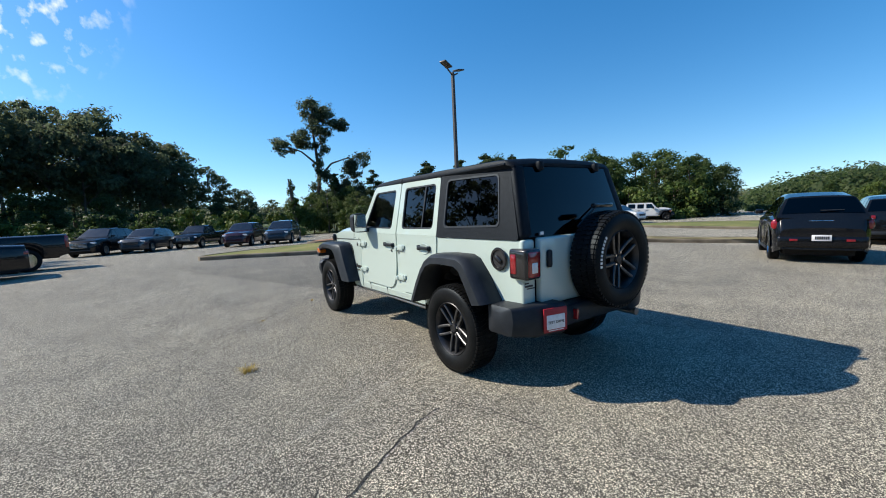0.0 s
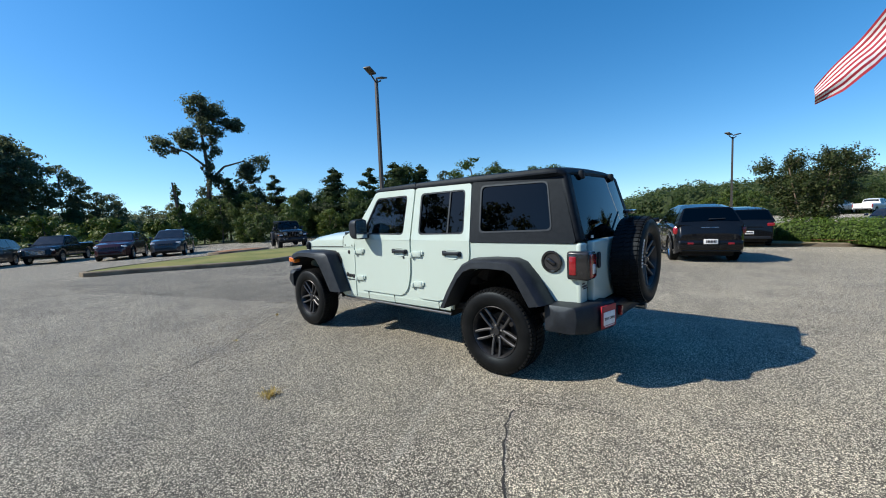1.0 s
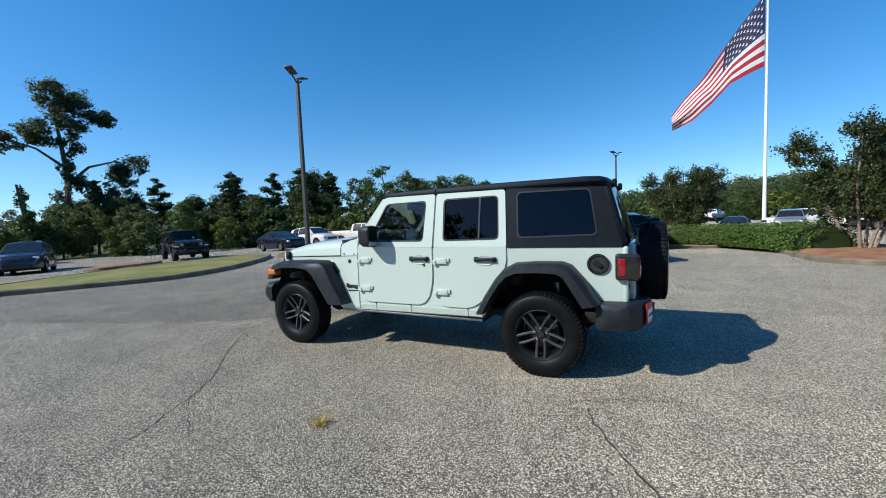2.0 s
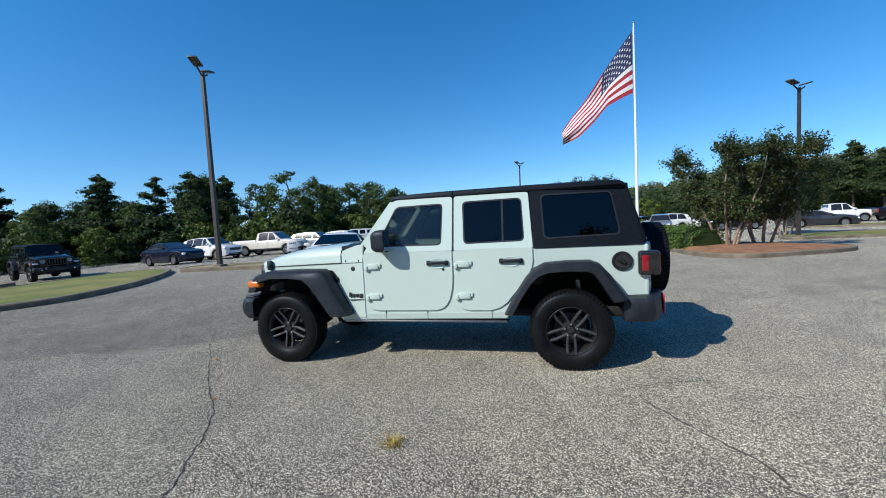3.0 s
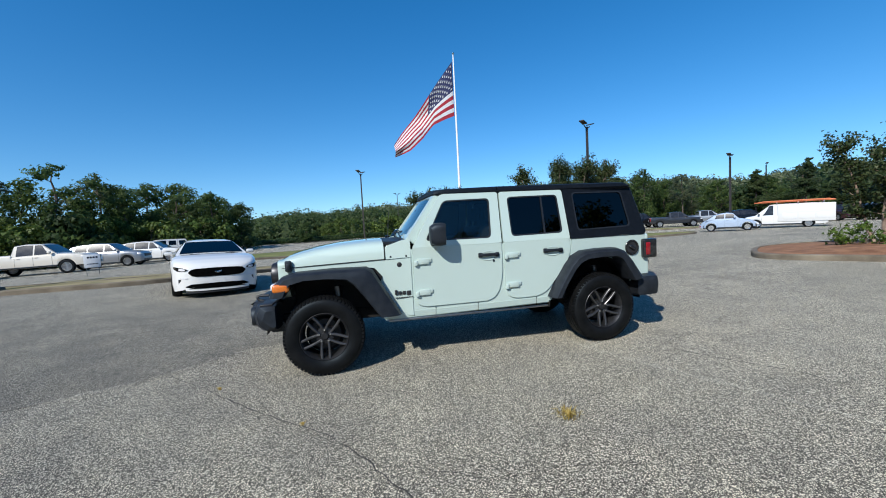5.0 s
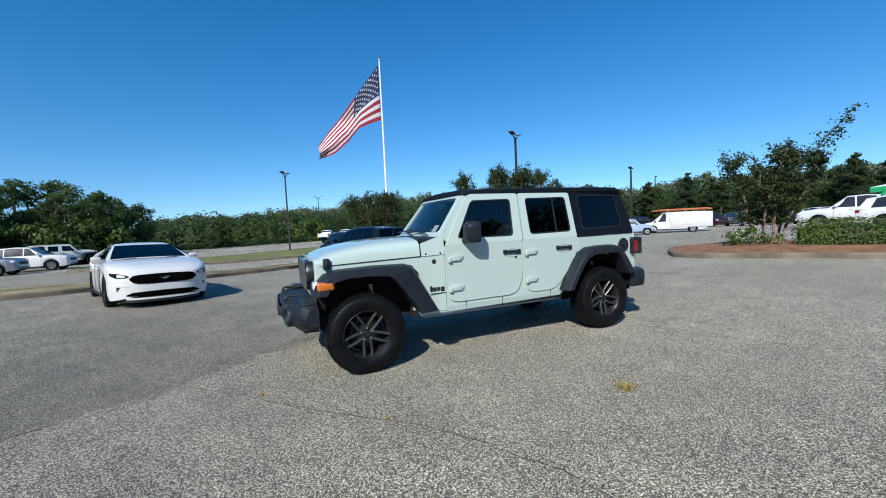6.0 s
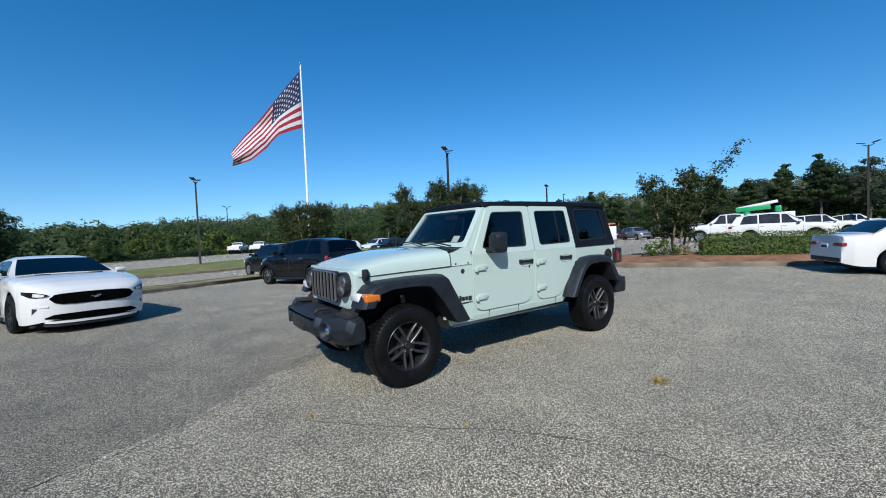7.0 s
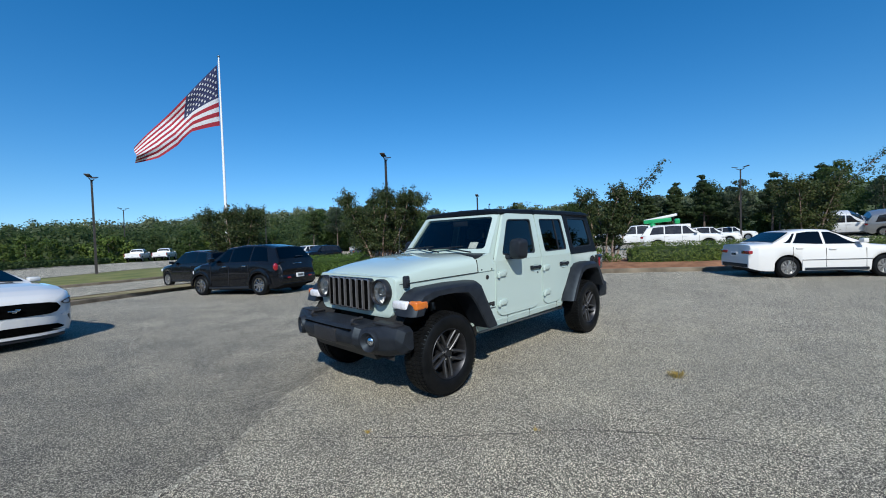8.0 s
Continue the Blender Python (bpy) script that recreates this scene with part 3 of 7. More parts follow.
def jeep_rim(m):
    """Five pairs of spokes in a dish, outer face towards +z."""
    parts_out = []
    bm = lathe([(0.232, -0.10), (0.24, -0.09), (0.228, -0.06), (0.205, -0.05), (0.215, 0.06), (0.226, 0.085), (0.238, 0.098), (0.230, 0.106), (0.216, 0.085), (0.206, 0.05), (0.200, -0.09)], Matrix(), 48)
    parts_out.append(("rim_barrel", bm, RIM_DARK))
    for i in range(5):
        b = bmesh.new()
        a0 = 2 * math.pi * i / 5 + math.pi / 2
        for sgn in (-1, 1):
            root, tip = Vector((0.040, sgn * 0.027, 0.060)), Vector((0.217, sgn * 0.036, 0.090))
            rings = []
            for u in (0, 0.35, 0.7, 1.0):
                c = root.lerp(tip, u) + Vector((0, sgn * 0.006 * math.sin(u * math.pi), 0))
                w = 0.0115 + 0.001 * u
                rings.append([c + Vector((0, -w, -0.028)), c + Vector((0, -w, 0.0)), c + Vector((0, -w * 0.5, 0.006)), c + Vector((0, w * 0.5, 0.006)), c + Vector((0, w, 0.0)), c + Vector((0, w, -0.028))])
            loft(b, rings, closed=True)
        b.transform(Matrix.Rotation(a0, 4, "Z"))
        parts_out.append(("spoke", b, SPOKE))
    hub = lathe([(0.0, 0.075), (0.03, 0.075), (0.034, 0.07), (0.036, 0.055), (0.085, 0.05), (0.088, 0.02), (0.088, -0.02)], Matrix(), 24)
    parts_out.append(("hub_cap", hub, RIM_DARK))
    for i in range(5):
        a0 = 2 * math.pi * (i + 0.5) / 5 + math.pi / 2
        nut = bmesh.new()
        tube(nut, (0.058 * math.cos(a0), 0.058 * math.sin(a0), 0.045), (0.058 * math.cos(a0), 0.058 * math.sin(a0), 0.078), 0.0125, 0.010, 6)
        parts_out.append(("wheel_nut", nut, CHROME))
    disc = lathe([(0.0, -0.03), (0.15, -0.03), (0.155, -0.035), (0.155, -0.05), (0.0, -0.05)], Matrix(), 32)
    parts_out.append(("brake_disc", disc, INK))
    back = lathe([(0.0, -0.07), (0.19, -0.07), (0.19, -0.08), (0.0, -0.08)], Matrix(), 24)
    parts_out.append(("back_plate", back, UNDER))
    for _, b, _ in parts_out:
        b.transform(m)
    return parts_out


def jeep_wheel(car, m, cap=True, detail=True):
    e = new("wheel")
    e.parent = car
    part("tyre", jeep_tyre(m, detail), RUBBER, e, "all-terrain black rubber tyre")
    for nm, b, mt in jeep_rim(m):
        if not detail and nm in ("wheel_nut", "brake_disc"):
            b.free()
            continue
        part(nm, b, mt, e)
    return e


def bars(bm, x0, x1, z0, z1, place, n, gap=0.3, thick=0.003):
    """A row of small upright bars that stands for lettering."""
    w = (x1 - x0) / n
    for i in range(n):
        a = x0 + w * i
        box(bm, (a, -thick, z0), (a + w * (1 - gap), thick, z1), 0, place)


def build_jeep(name, label, PAINT, m, detail=True, hard_top=None):
    car = thing(name, label, "car")
    TOP = hard_top or BLACK_TOP
    ZB = 1.17
    arch_r = [(-1.504 + 0.60 * math.cos(a), 0.42 + 0.545 * math.sin(a)) for a in [math.pi * k / 12 for k in range(2, 11)]]
    for s in (1, -1):
        # front door
        low = rounded([(0.592, 1.185), (0.596, 0.56), (-0.30, 0.562), (-0.378, 0.80), (-0.386, 1.185)], [0.005, 0.13, 0.12, 0.25, 0.005])
        d = part("front_door", side_plate(low, s, jeep_y, 0.04), PAINT, car)
        outer = rounded([(0.592, 1.185), (0.262, 1.735), (-0.394, 1.735), (-0.386, 1.185)], [0.01, 0.06, 0.03, 0.01])
        inner = rounded([(0.452, 1.245), (0.225, 1.664), (-0.294, 1.672), (-0.274, 1.238)], 0.05)
        part("window_frame", side_frame(outer, inner, s, jeep_y), PAINT, d)
        seal_in = rounded([(0.43, 1.26), (0.219, 1.65), (-0.28, 1.658), (-0.262, 1.253)], 0.05)
        part("window_seal", side_frame(inner, seal_in, s, jeep_y, 0.025, -0.004), BLACK_PLASTIC, d)
        g = part("window_pane", side_plate(seal_in, s, jeep_y, 0.004, -0.016, 0), TINT_LIGHT, d, "clear side window")
        g.visible_shadow = False
        # rear door
        low = rounded([(-0.406, 1.185), (-0.41, 0.56), (-0.86, 0.562), (-1.06, 0.80), (-1.19, 0.98), (-1.197, 1.185)], [0.005, 0.13, 0.1, 0.3, 0.12, 0.005])
        d2 = part("rear_door", side_plate(low, s, jeep_y, 0.04), PAINT, car)
        outer = rounded([(-0.406, 1.185), (-0.412, 1.735), (-1.166, 1.732), (-1.197, 1.185)], [0.01, 0.03, 0.03, 0.01])
        inner = rounded([(-0.508, 1.24), (-0.498, 1.676), (-1.10, 1.680), (-1.12, 1.248)], 0.05)
        part("window_frame", side_frame(outer, inner, s, jeep_y), PAINT, d2)
        seal_in = rounded([(-0.522, 1.255), (-0.512, 1.662), (-1.088, 1.666), (-1.106, 1.263)], 0.045)
        part("window_seal", side_frame(inner, seal_in, s, jeep_y, 0.025, -0.004), BLACK_PLASTIC, d2)
        part("window_bar", side_plate([(-0.915, 1.255), (-0.915, 1.67), (-0.897, 1.67), (-0.897, 1.255)], s, jeep_y, 0.02, -0.006, 0), BLACK_PLASTIC, d2)
        g = part("window_pane", side_plate(seal_in, s, jeep_y, 0.004, -0.016, 0), TINT, d2, "dark tinted window")
        g.visible_shadow = False
        part("body_side", side_plate([(0.62, 1.17), (0.62, 0.50), (-0.95, 0.50), (-1.12, 0.80), (-1.22, 0.95), (-1.22, 1.17)], s, jeep_y, 0.02, -0.014, 0), PAINT, car)
        # handles and hinges
        for dd, hx in ((d, -0.218), (d2, -0.97)):
            y = jeep_half(hx)
            hb = bmesh.new()
            box(hb, (hx - 0.115, s * (y + 0.022) - 0.012, 1.045), (hx + 0.085, s * (y + 0.022) + 0.012, 1.077), 0.01)
            box(hb, (hx + 0.06, s * (y + 0.008) - 0.014, 1.035), (hx + 0.105, s * (y + 0.008) + 0.014, 1.085), 0.008)
            box(hb, (hx - 0.125, s * (y + 0.008) - 0.014, 1.032), (hx - 0.085, s * (y + 0.008) + 0.014, 1.082), 0.008)
            h = part("handle", hb, BLACK_PLASTIC, dd, "black door handle")
            cup = lathe([(0.0, 0.0), (0.055, 0.001), (0.062, 0.004), (0.066, 0.0)], Matrix.Translation((hx - 0.01, s * (y + 0.002), 1.05)) @ Matrix.Rotation(-s * math.pi / 2, 4, "X") @ Matrix.Diagonal((1.5, 0.8, 1, 1)), 20)
            part("handle_cup", cup, PAINT, dd)
        lock = lathe([(0, 0.004), (0.013, 0.004), (0.014, 0.0)], Matrix.Translation((-0.285, s * (0.772), 0.99)) @ Matrix.Rotation(-s * math.pi / 2, 4, "X"), 14)
        part("door_lock", lock, BLACK_PLASTIC, d)
        for dd, hx in ((d, 0.50), (d2, -0.488)):
            for hz in (1.04, 0.715):
                y = jeep_half(hx)
                hb = bmesh.new()
                box(hb, (hx - 0.075, s * (y + 0.011) - 0.011, hz - 0.032), (hx + 0.05, s * (y + 0.011) + 0.011, hz + 0.03), 0.008)
                box(hb, (hx + 0.045, s * (y + 0.016) - 0.017, hz - 0.045), (hx + 0.085, s * (y + 0.016) + 0.017, hz + 0.012), 0.012)
                box(hb, (hx - 0.10, s * (y + 0.007) - 0.008, hz - 0.012), (hx - 0.06, s * (y + 0.007) + 0.008, hz + 0.028), 0.006)
                part("hinge", hb, PAINT, dd)
        # flank panels
        part("rear_quarter_panel", side_plate([(-1.215, ZB), (-1.208, 0.98), (-1.17, 0.92)] + [p for p in arch_r if p[0] < -1.17] + [(-1.99, 0.62), (-2.12, 0.66), (-2.20, 0.67), (-2.225, 0.69), (-2.225, ZB)], s, jeep_y, 0.03, -0.004), PAINT, car)
        arch_f = [(1.504 + (0.62 if math.cos(a) > 0 else 0.55) * math.cos(a), 0.44 + 0.535 * math.sin(a)) for a in [math.pi * k / 10 for k in range(3, 10)]]
        part("front_quarter_panel", side_plate([(0.61, 1.086), (1.80, 1.052), (1.93, 1.0), (1.92, 0.93)] + arch_f + [(0.98, 0.52), (0.61, 0.475)], s, jeep_y, 0.03, -0.006), PAINT, car)
        part("cowl_side_panel", side_plate(rounded([(0.61, 1.09), (0.61, 1.283), (0.70, 1.27), (0.872, 1.215), (0.872, 1.083)], [0.004, 0.02, 0.05, 0.03, 0.004]), s, lambda x, z: jeep_half(x) - 0.004 - max(0, z - 1.12) * 0.18, 0.05), PAINT, car)
        part("rocker_panel", side_plate([(0.96, 0.53), (0.90, 0.445), (-0.93, 0.468), (-0.95, 0.552)], s, lambda x, z: 0.765 - (0.55 - z) * 0.15, 0.05, 0.0, 0.012), PAINT, car)
        part("sill_rail", boxed((-0.92, s * 0.70 - 0.03, 0.425), (0.88, s * 0.70 + 0.045, 0.45), 0.008), STEEL, car)
        for sx in (0.377, -0.09, -0.77):
            part("rocker_seam", side_plate([(sx - 0.002, 0.46), (sx - 0.002, 0.552), (sx + 0.002, 0.552), (sx + 0.002, 0.46)], s, lambda x, z: 0.765 - (0.55 - z) * 0.15, 0.01, 0.002, 0), INK, car)
        # hard top side with quarter glass
        outer = rounded([(-1.207, ZB + 0.004), (-1.178, 1.735), (-2.045, 1.748), (-2.215, ZB + 0.004)], [0.01, 0.02, 0.05, 0.03])
        inner = rounded([(-1.300, 1.258), (-1.280, 1.700), (-1.945, 1.694), (-2.015, 1.272)], 0.05)
        ht = part("hardtop_side", side_frame(outer, inner, s, jeep_y, 0.05, 0.004), TOP, car)
        part("window_seal", side_frame(inner, rounded([(-1.315, 1.273), (-1.295, 1.685), (-1.935, 1.680), (-2.0, 1.287)], 0.045), s, jeep_y, 0.03, 0.008), BLACK_PLASTIC, ht)
        g = part("quarter_window", side_plate(rounded([(-1.31, 1.268), (-1.29, 1.69), (-1.937, 1.684), (-2.004, 1.282)], 0.045), s, jeep_y, 0.004, -0.004, 0), TINT, ht, "dark tinted quarter window")
        g.visible_shadow = False
        # flares
        fo = [(2.0, 0.80), (1.965, 0.90), (1.88, 0.985), (1.76, 1.019), (1.40, 1.030), (1.07, 1.025), (1.005, 0.985), (0.925, 0.84), (0.835, 0.68), (0.745, 0.525)]
        fi = [(1.86, 0.80), (1.83, 0.86), (1.79, 0.915), (1.66, 0.945), (1.45, 0.945), (1.28, 0.925), (1.20, 0.863), (1.11, 0.745), (1.04, 0.64), (0.96, 0.525)]
        ro = [(-0.905, 0.545), (-1.0, 0.72), (-1.12, 0.90), (-1.20, 0.985), (-1.30, 1.035), (-1.50, 1.048), (-1.72, 1.046), (-1.80, 1.015), (-1.90, 0.90), (-2.04, 0.69)]
        ri = [(-0.99, 0.545), (-1.075, 0.70), (-1.17, 0.84), (-1.24, 0.91), (-1.33, 0.945), (-1.50, 0.955), (-1.68, 0.95), (-1.74, 0.92), (-1.80, 0.83), (-1.90, 0.665)]
        for fname, o, i in (("front_fender_flare", fo, fi), ("rear_fender_flare", ro, ri)):
            b = bmesh.new()
            rings = []
            for (xo, zo), (xi, zi) in zip(o, i):
                px, pz = xo + (xi - xo) * 0.35, zo + (zi - zo) * 0.35
                rings.append([(xi, s * 0.70, zi), (xi, s * 0.925, zi), (xi + (px - xi) * 0.1, s * 0.937, zi + (pz - zi) * 0.1), (px, s * 0.93, pz), (xo + (px - xo) * 0.3, s * 0.90, zo + (pz - zo) * 0.3), (xo, s * 0.84, zo), (xo, s * 0.70, zo)])
            loft(b, rings, closed=True)
            fl = part(fname, b, BLACK_PLASTIC, car, "matte black plastic fender flare")
            if fname.startswith("front"):
                part("turn_signal", boxed((1.80, s * 0.885 - 0.055, 0.848), (1.955, s * 0.885 + 0.053, 0.930), 0.024, seg=3), AMBER, fl, "amber turn signal")
                part("running_light", boxed((1.89, s * 0.745 - 0.10, 0.846), (1.985, s * 0.745 + 0.10, 0.925), 0.022, seg=3), WHITE_LENS, fl, "white running light")
                vent = side_plate(rounded([(1.08, 1.016), (0.99, 1.004), (0.915, 0.912), (0.935, 0.86), (1.0, 0.86)], 0.014), s, lambda x, z: jeep_half(x) + 0.010, 0.03)
                part("fender_vent", vent, GLOSS_BLACK, fl)
        # wheel housings
        for cx in (1.504, -1.504):
            hb = bmesh.new()
            hz, hr = (0.54, 0.56) if cx > 0 else (0.53, 0.58)
            rings = []
            for k in range(0, 13):
                a = math.pi * k / 12
                rings.append([(cx + hr * math.cos(a), s * 0.35, 0.42 + hz * math.sin(a)), (cx + hr * math.cos(a), s * 0.76, 0.42 + hz * math.sin(a))])
            loft(hb, rings, caps=False)
            part("wheel_housing", hb, UNDER, car)
            part("inner_panel", boxed((cx - 0.56, s * 0.36 - 0.01, 0.45), (min(cx + 0.50, 1.80), s * 0.36 + 0.01, 0.98), 0), UNDER, car)
        # mirror
        mb = bmesh.new()
        prof = rounded([(0.0, 0.0), (0.19, 0.01), (0.20, 0.235), (0.01, 0.245)], 0.06, 4)
        rings = []
        for dx, k in ((0.0, 0.97), (0.03, 1.0), (0.10, 0.96), (0.14, 0.75), (0.15, 0.5)):
            cy, cz = 0.10, 0.12
            rings.append([(0.275 + dx, s * (0.80 + cy + (y - cy) * k * 0.92), 1.19 + cz + (z - cz) * k) for y, z in prof])
        loft(mb, rings, closed=True)
        mir = part("door_mirror", mb, BLACK_PLASTIC, car, "black door mirror")
        ab = boxed((0.31, min(s * 0.73, s * 0.86), 1.195), (0.40, max(s * 0.73, s * 0.86), 1.245), 0.015)
        part("mirror_arm", ab, BLACK_PLASTIC, mir)
        part("mirror_glass", boxed((0.271, min(s * 0.82, s * 0.97), 1.21), (0.276, max(s * 0.82, s * 0.97), 1.415), 0.0), CHROME, mir)
        # hood latch
        lb = bmesh.new()
        box(lb, (1.80, s * 0.678 - 0.02, 1.02), (1.865, s * 0.678 + 0.02, 1.13), 0.014)
        box(lb, (1.815, s * 0.69 - 0.015, 1.05), (1.85, s * 0.69 + 0.02, 1.10), 0.01)
        part("hood_latch", lb, BLACK_PLASTIC, car)
        # lettering on the fender, kept as plain bars
        bd = bmesh.new()
        pl = Matrix.Translation((0.0, s * (jeep_half(0.72) + 0.001), 0.0))
        for bx0, bx1, z0, z1 in ((0.772, 0.798, 0.708, 0.760), (0.728, 0.764, 0.708, 0.744), (0.684, 0.720, 0.708, 0.744), (0.63, 0.675, 0.695, 0.744)):
            box(bd, (bx0, -0.006, z0), (bx1, 0.006, z1), 0.005, pl)
        bars(bd, 0.612, 0.80, 0.672, 0.682, pl, 11)
        part("fender_badge", bd, INK, car, "small dark badge bars")
        rb = lathe([(0, 0.006), (0.02, 0.006), (0.025, 0.003), (0.026, 0)], Matrix.Translation((0.735, s * (jeep_half(0.735) - 0.006), 1.02)) @ Matrix.Rotation(-s * math.pi / 2, 4, "X"), 18)
        part("round_badge", rb, INK, car)
        for bx in (0.66, 0.82):
            bt = lathe([(0, 0.008), (0.008, 0.008), (0.011, 0.004), (0.011, 0)], Matrix.Translation((bx, s * (jeep_half(bx) - 0.01), 1.105)) @ Matrix.Rotation(-s * math.pi / 2, 4, "X"), 12)
            part("hood_bumper", bt, BLACK_PLASTIC, car)
        # tail light
        tb = boxed((-2.335, min(s * 0.60, s * 0.762), 0.885), (-2.15, max(s * 0.60, s * 0.762), 1.115), 0.025, seg=3)
        tl = part("tail_light", tb, GLOSS_BLACK, car, "tail light in a black housing")
        part("red_lens", boxed((-2.345, min(s * 0.622, s * 0.742), 0.905), (-2.29, max(s * 0.622, s * 0.742), 1.095), 0.012), RED_LENS, tl, "red lens")
        part("reverse_lens", boxed((-2.349, min(s * 0.652, s * 0.715), 0.935), (-2.30, max(s * 0.652, s * 0.715), 1.015), 0.008), WHITE_LENS, tl, "white reversing lens")
        part("side_marker", boxed((-2.235, min(s * 0.72, s * 0.769), 0.925), (-2.175, max(s * 0.72, s * 0.769), 1.075), 0.01), RED_LENS, tl, "red side lens")
        # rear corner panel
        part("rear_corner_panel", boxed((-2.255, min(s * 0.58, s * 0.708), 0.67), (-2.20, max(s * 0.58, s * 0.708), 1.175), 0.022, seg=3), PAINT, car)
    # fuel filler
    ring = lathe([(0.062, 0.0), (0.088, 0.0), (0.092, 0.008), (0.086, 0.014), (0.070, 0.012), (0.062, -0.01)], Matrix.Translation((-2.012, jeep_half(-2.01) - 0.005, 1.022)) @ Matrix.Rotation(-math.pi / 2, 4, "X"), 32)
    fuel = part("fuel_filler", ring, GLOSS_BLACK, car, "round black fuel filler")
    part("filler_cup", lathe([(0.0, 0.003), (0.066, 0.004), (0.066, 0.0)], Matrix.Translation((-2.012, jeep_half(-2.01) - 0.004, 1.022)) @ Matrix.Rotation(-math.pi / 2, 4, "X"), 24), INK, fuel)
    part("filler_cap", boxed((-2.055, jeep_half(-2.01) - 0.003, 1.002), (-1.968, jeep_half(-2.01) + 0.018, 1.042), 0.014, Matrix.Translation((-2.012, 0, 1.022)) @ Matrix.Rotation(radians(-35), 4, "Y") @ Matrix.Translation((2.012, 0, -1.022)), 3), GLOSS_BLACK, fuel)
    # hood
    hb = bmesh.new()
    rings = []
    for x, zc, zs in ((0.885, 1.283, 1.088), (1.05, 1.282, 1.083), (1.35, 1.262, 1.075), (1.60, 1.228, 1.067), (1.74, 1.198, 1.062), (1.85, 1.168, 1.058), (1.915, 1.132, 1.054)):
        w = jeep_half(x) - 0.008
        half = [(w, zs), (w - 0.003, zs + (zc - zs) * 0.35), (w - 0.018, zs + (zc - zs) * 0.62), (w - 0.06, zs + (zc - zs) * 0.80), (w * 0.72, zs + (zc - zs) * 0.93), (w * 0.62, zs + (zc - zs) * 0.985), (w * 0.45, zc), (0, zc + 0.006)]
        rings.append([(x, y, z) for y, z in half] + [(x, -y, z) for y, z in half[-2::-1]])
    loft(hb, rings)
    hood = part("hood", hb, PAINT, car)
    for s in (1, -1):
        part("hood_seam", side_plate([(0.885, 1.0835), (1.35, 1.0705), (1.75, 1.0575), (1.90, 1.0525), (1.90, 1.0575), (1.75, 1.0625), (1.35, 1.0755), (0.885, 1.0885)], s, lambda x, z: jeep_half(x), 0.012, 0.0005, 0), INK, hood)
        part("cowl_seam", side_plate([(0.8745, 1.085), (0.8745, 1.215), (0.8785, 1.215), (0.8785, 1.085)], s, lambda x, z: jeep_half(x) - 0.004 - max(0, z - 1.12) * 0.18, 0.012, 0.001, 0), INK, hood)
    # cowl, windshield
    cb = bmesh.new()
    rings = [[(x, y, z) for y, z in ((0.70, zb - 0.03), (0.70, zb), (0.3, zb + 0.01), (-0.3, zb + 0.01), (-0.70, zb), (-0.70, zb - 0.03))] for x, zb in ((0.60, 1.262), (0.78, 1.262), (0.882, 1.266))]
    loft(cb, rings)
    cowl = part("cowl", cb, BLACK_PLASTIC, car, "black cowl grille")
    def ws(u, v):
        zz = 1.272 + (1.742 - 1.272) * v
        xx = 0.64 - (0.64 - 0.285) * v
        return Vector((xx + 0.035 * (1 - u * u), u * (0.715 - 0.10 * v), zz))
    fb = bmesh.new()
    wo = rounded([(-1, 0), (1, 0), (1, 1), (-1, 1)], 0.03, 5)
    wi = rounded([(-0.90, 0.10), (0.90, 0.10), (0.89, 0.90), (-0.89, 0.90)], 0.09, 5)
    nrm = Vector((0.8, 0, 0.6))
    rings = []
    for loop, off in ((wi, -0.03), (wi, 0.012), (wo, 0.008), (wo, -0.10)):
        r = [ws(u, v) + nrm * off for u, v in loop]
        rings.append(r + [r[0]])
    loft(fb, rings + [rings[0]], caps=False)
    bmesh.ops.remove_doubles(fb, verts=fb.verts[:], dist=1e-5)
    wf = part("windshield_frame", fb, PAINT, car)
    gb = bmesh.new()
    rings = [[ws(u, v) - nrm * 0.004 for u in [-0.91 + 1.82 * k / 10 for k in range(11)]] for v in (0.08, 0.35, 0.65, 0.92)]
    loft(gb, rings, caps=False)
    g = part("windshield", gb, TINT_LIGHT, wf, "clear windshield")
    g.visible_shadow = False
    for u0, u1 in ((-0.62, -0.02), (0.10, 0.68)):
        wb = bmesh.new()
        p0, p1 = ws(u1, 0.0) + nrm * 0.03, ws(u0, 0.10) + nrm * 0.03
        tube(wb, p0, p1, 0.009, 0.006, 6)
        tube(wb, p1 + Vector((0.02, -0.28, -0.015)), p1 + Vector((-0.02, 0.26, 0.02)), 0.008, 0.008, 6)
        part("wiper", wb, BLACK_PLASTIC, cowl)
    part("window_sticker", boxed((-0.004, -0.06, -0.045), (0.0, 0.06, 0.045), 0, Matrix.Translation(ws(0.62, 0.22) - nrm * 0.016) @ Matrix.Rotation(radians(-37), 4, "Y")), WHITE_PLATE, wf, "white paper sticker")
    part("rear_view_mirror", boxed((0.28, -0.12, 1.60), (0.31, 0.12, 1.67), 0.012), INK, wf)
    # roof panels
    def roof_rings(xs):
        rings = []
        for x, drop, k in xs:
            half = [(0.648 * k, 1.722), (0.659 * k, 1.738), (0.659 * k, 1.757 - drop), (0.645 * k, 1.785 - drop), (0.60 * k, 1.797 - drop), (0.35, 1.812 - drop), (0, 1.818 - drop)]
            rings.append([(x, y, z) for y, z in half] + [(x, -y, z) for y, z in half[-2::-1]])
        return rings
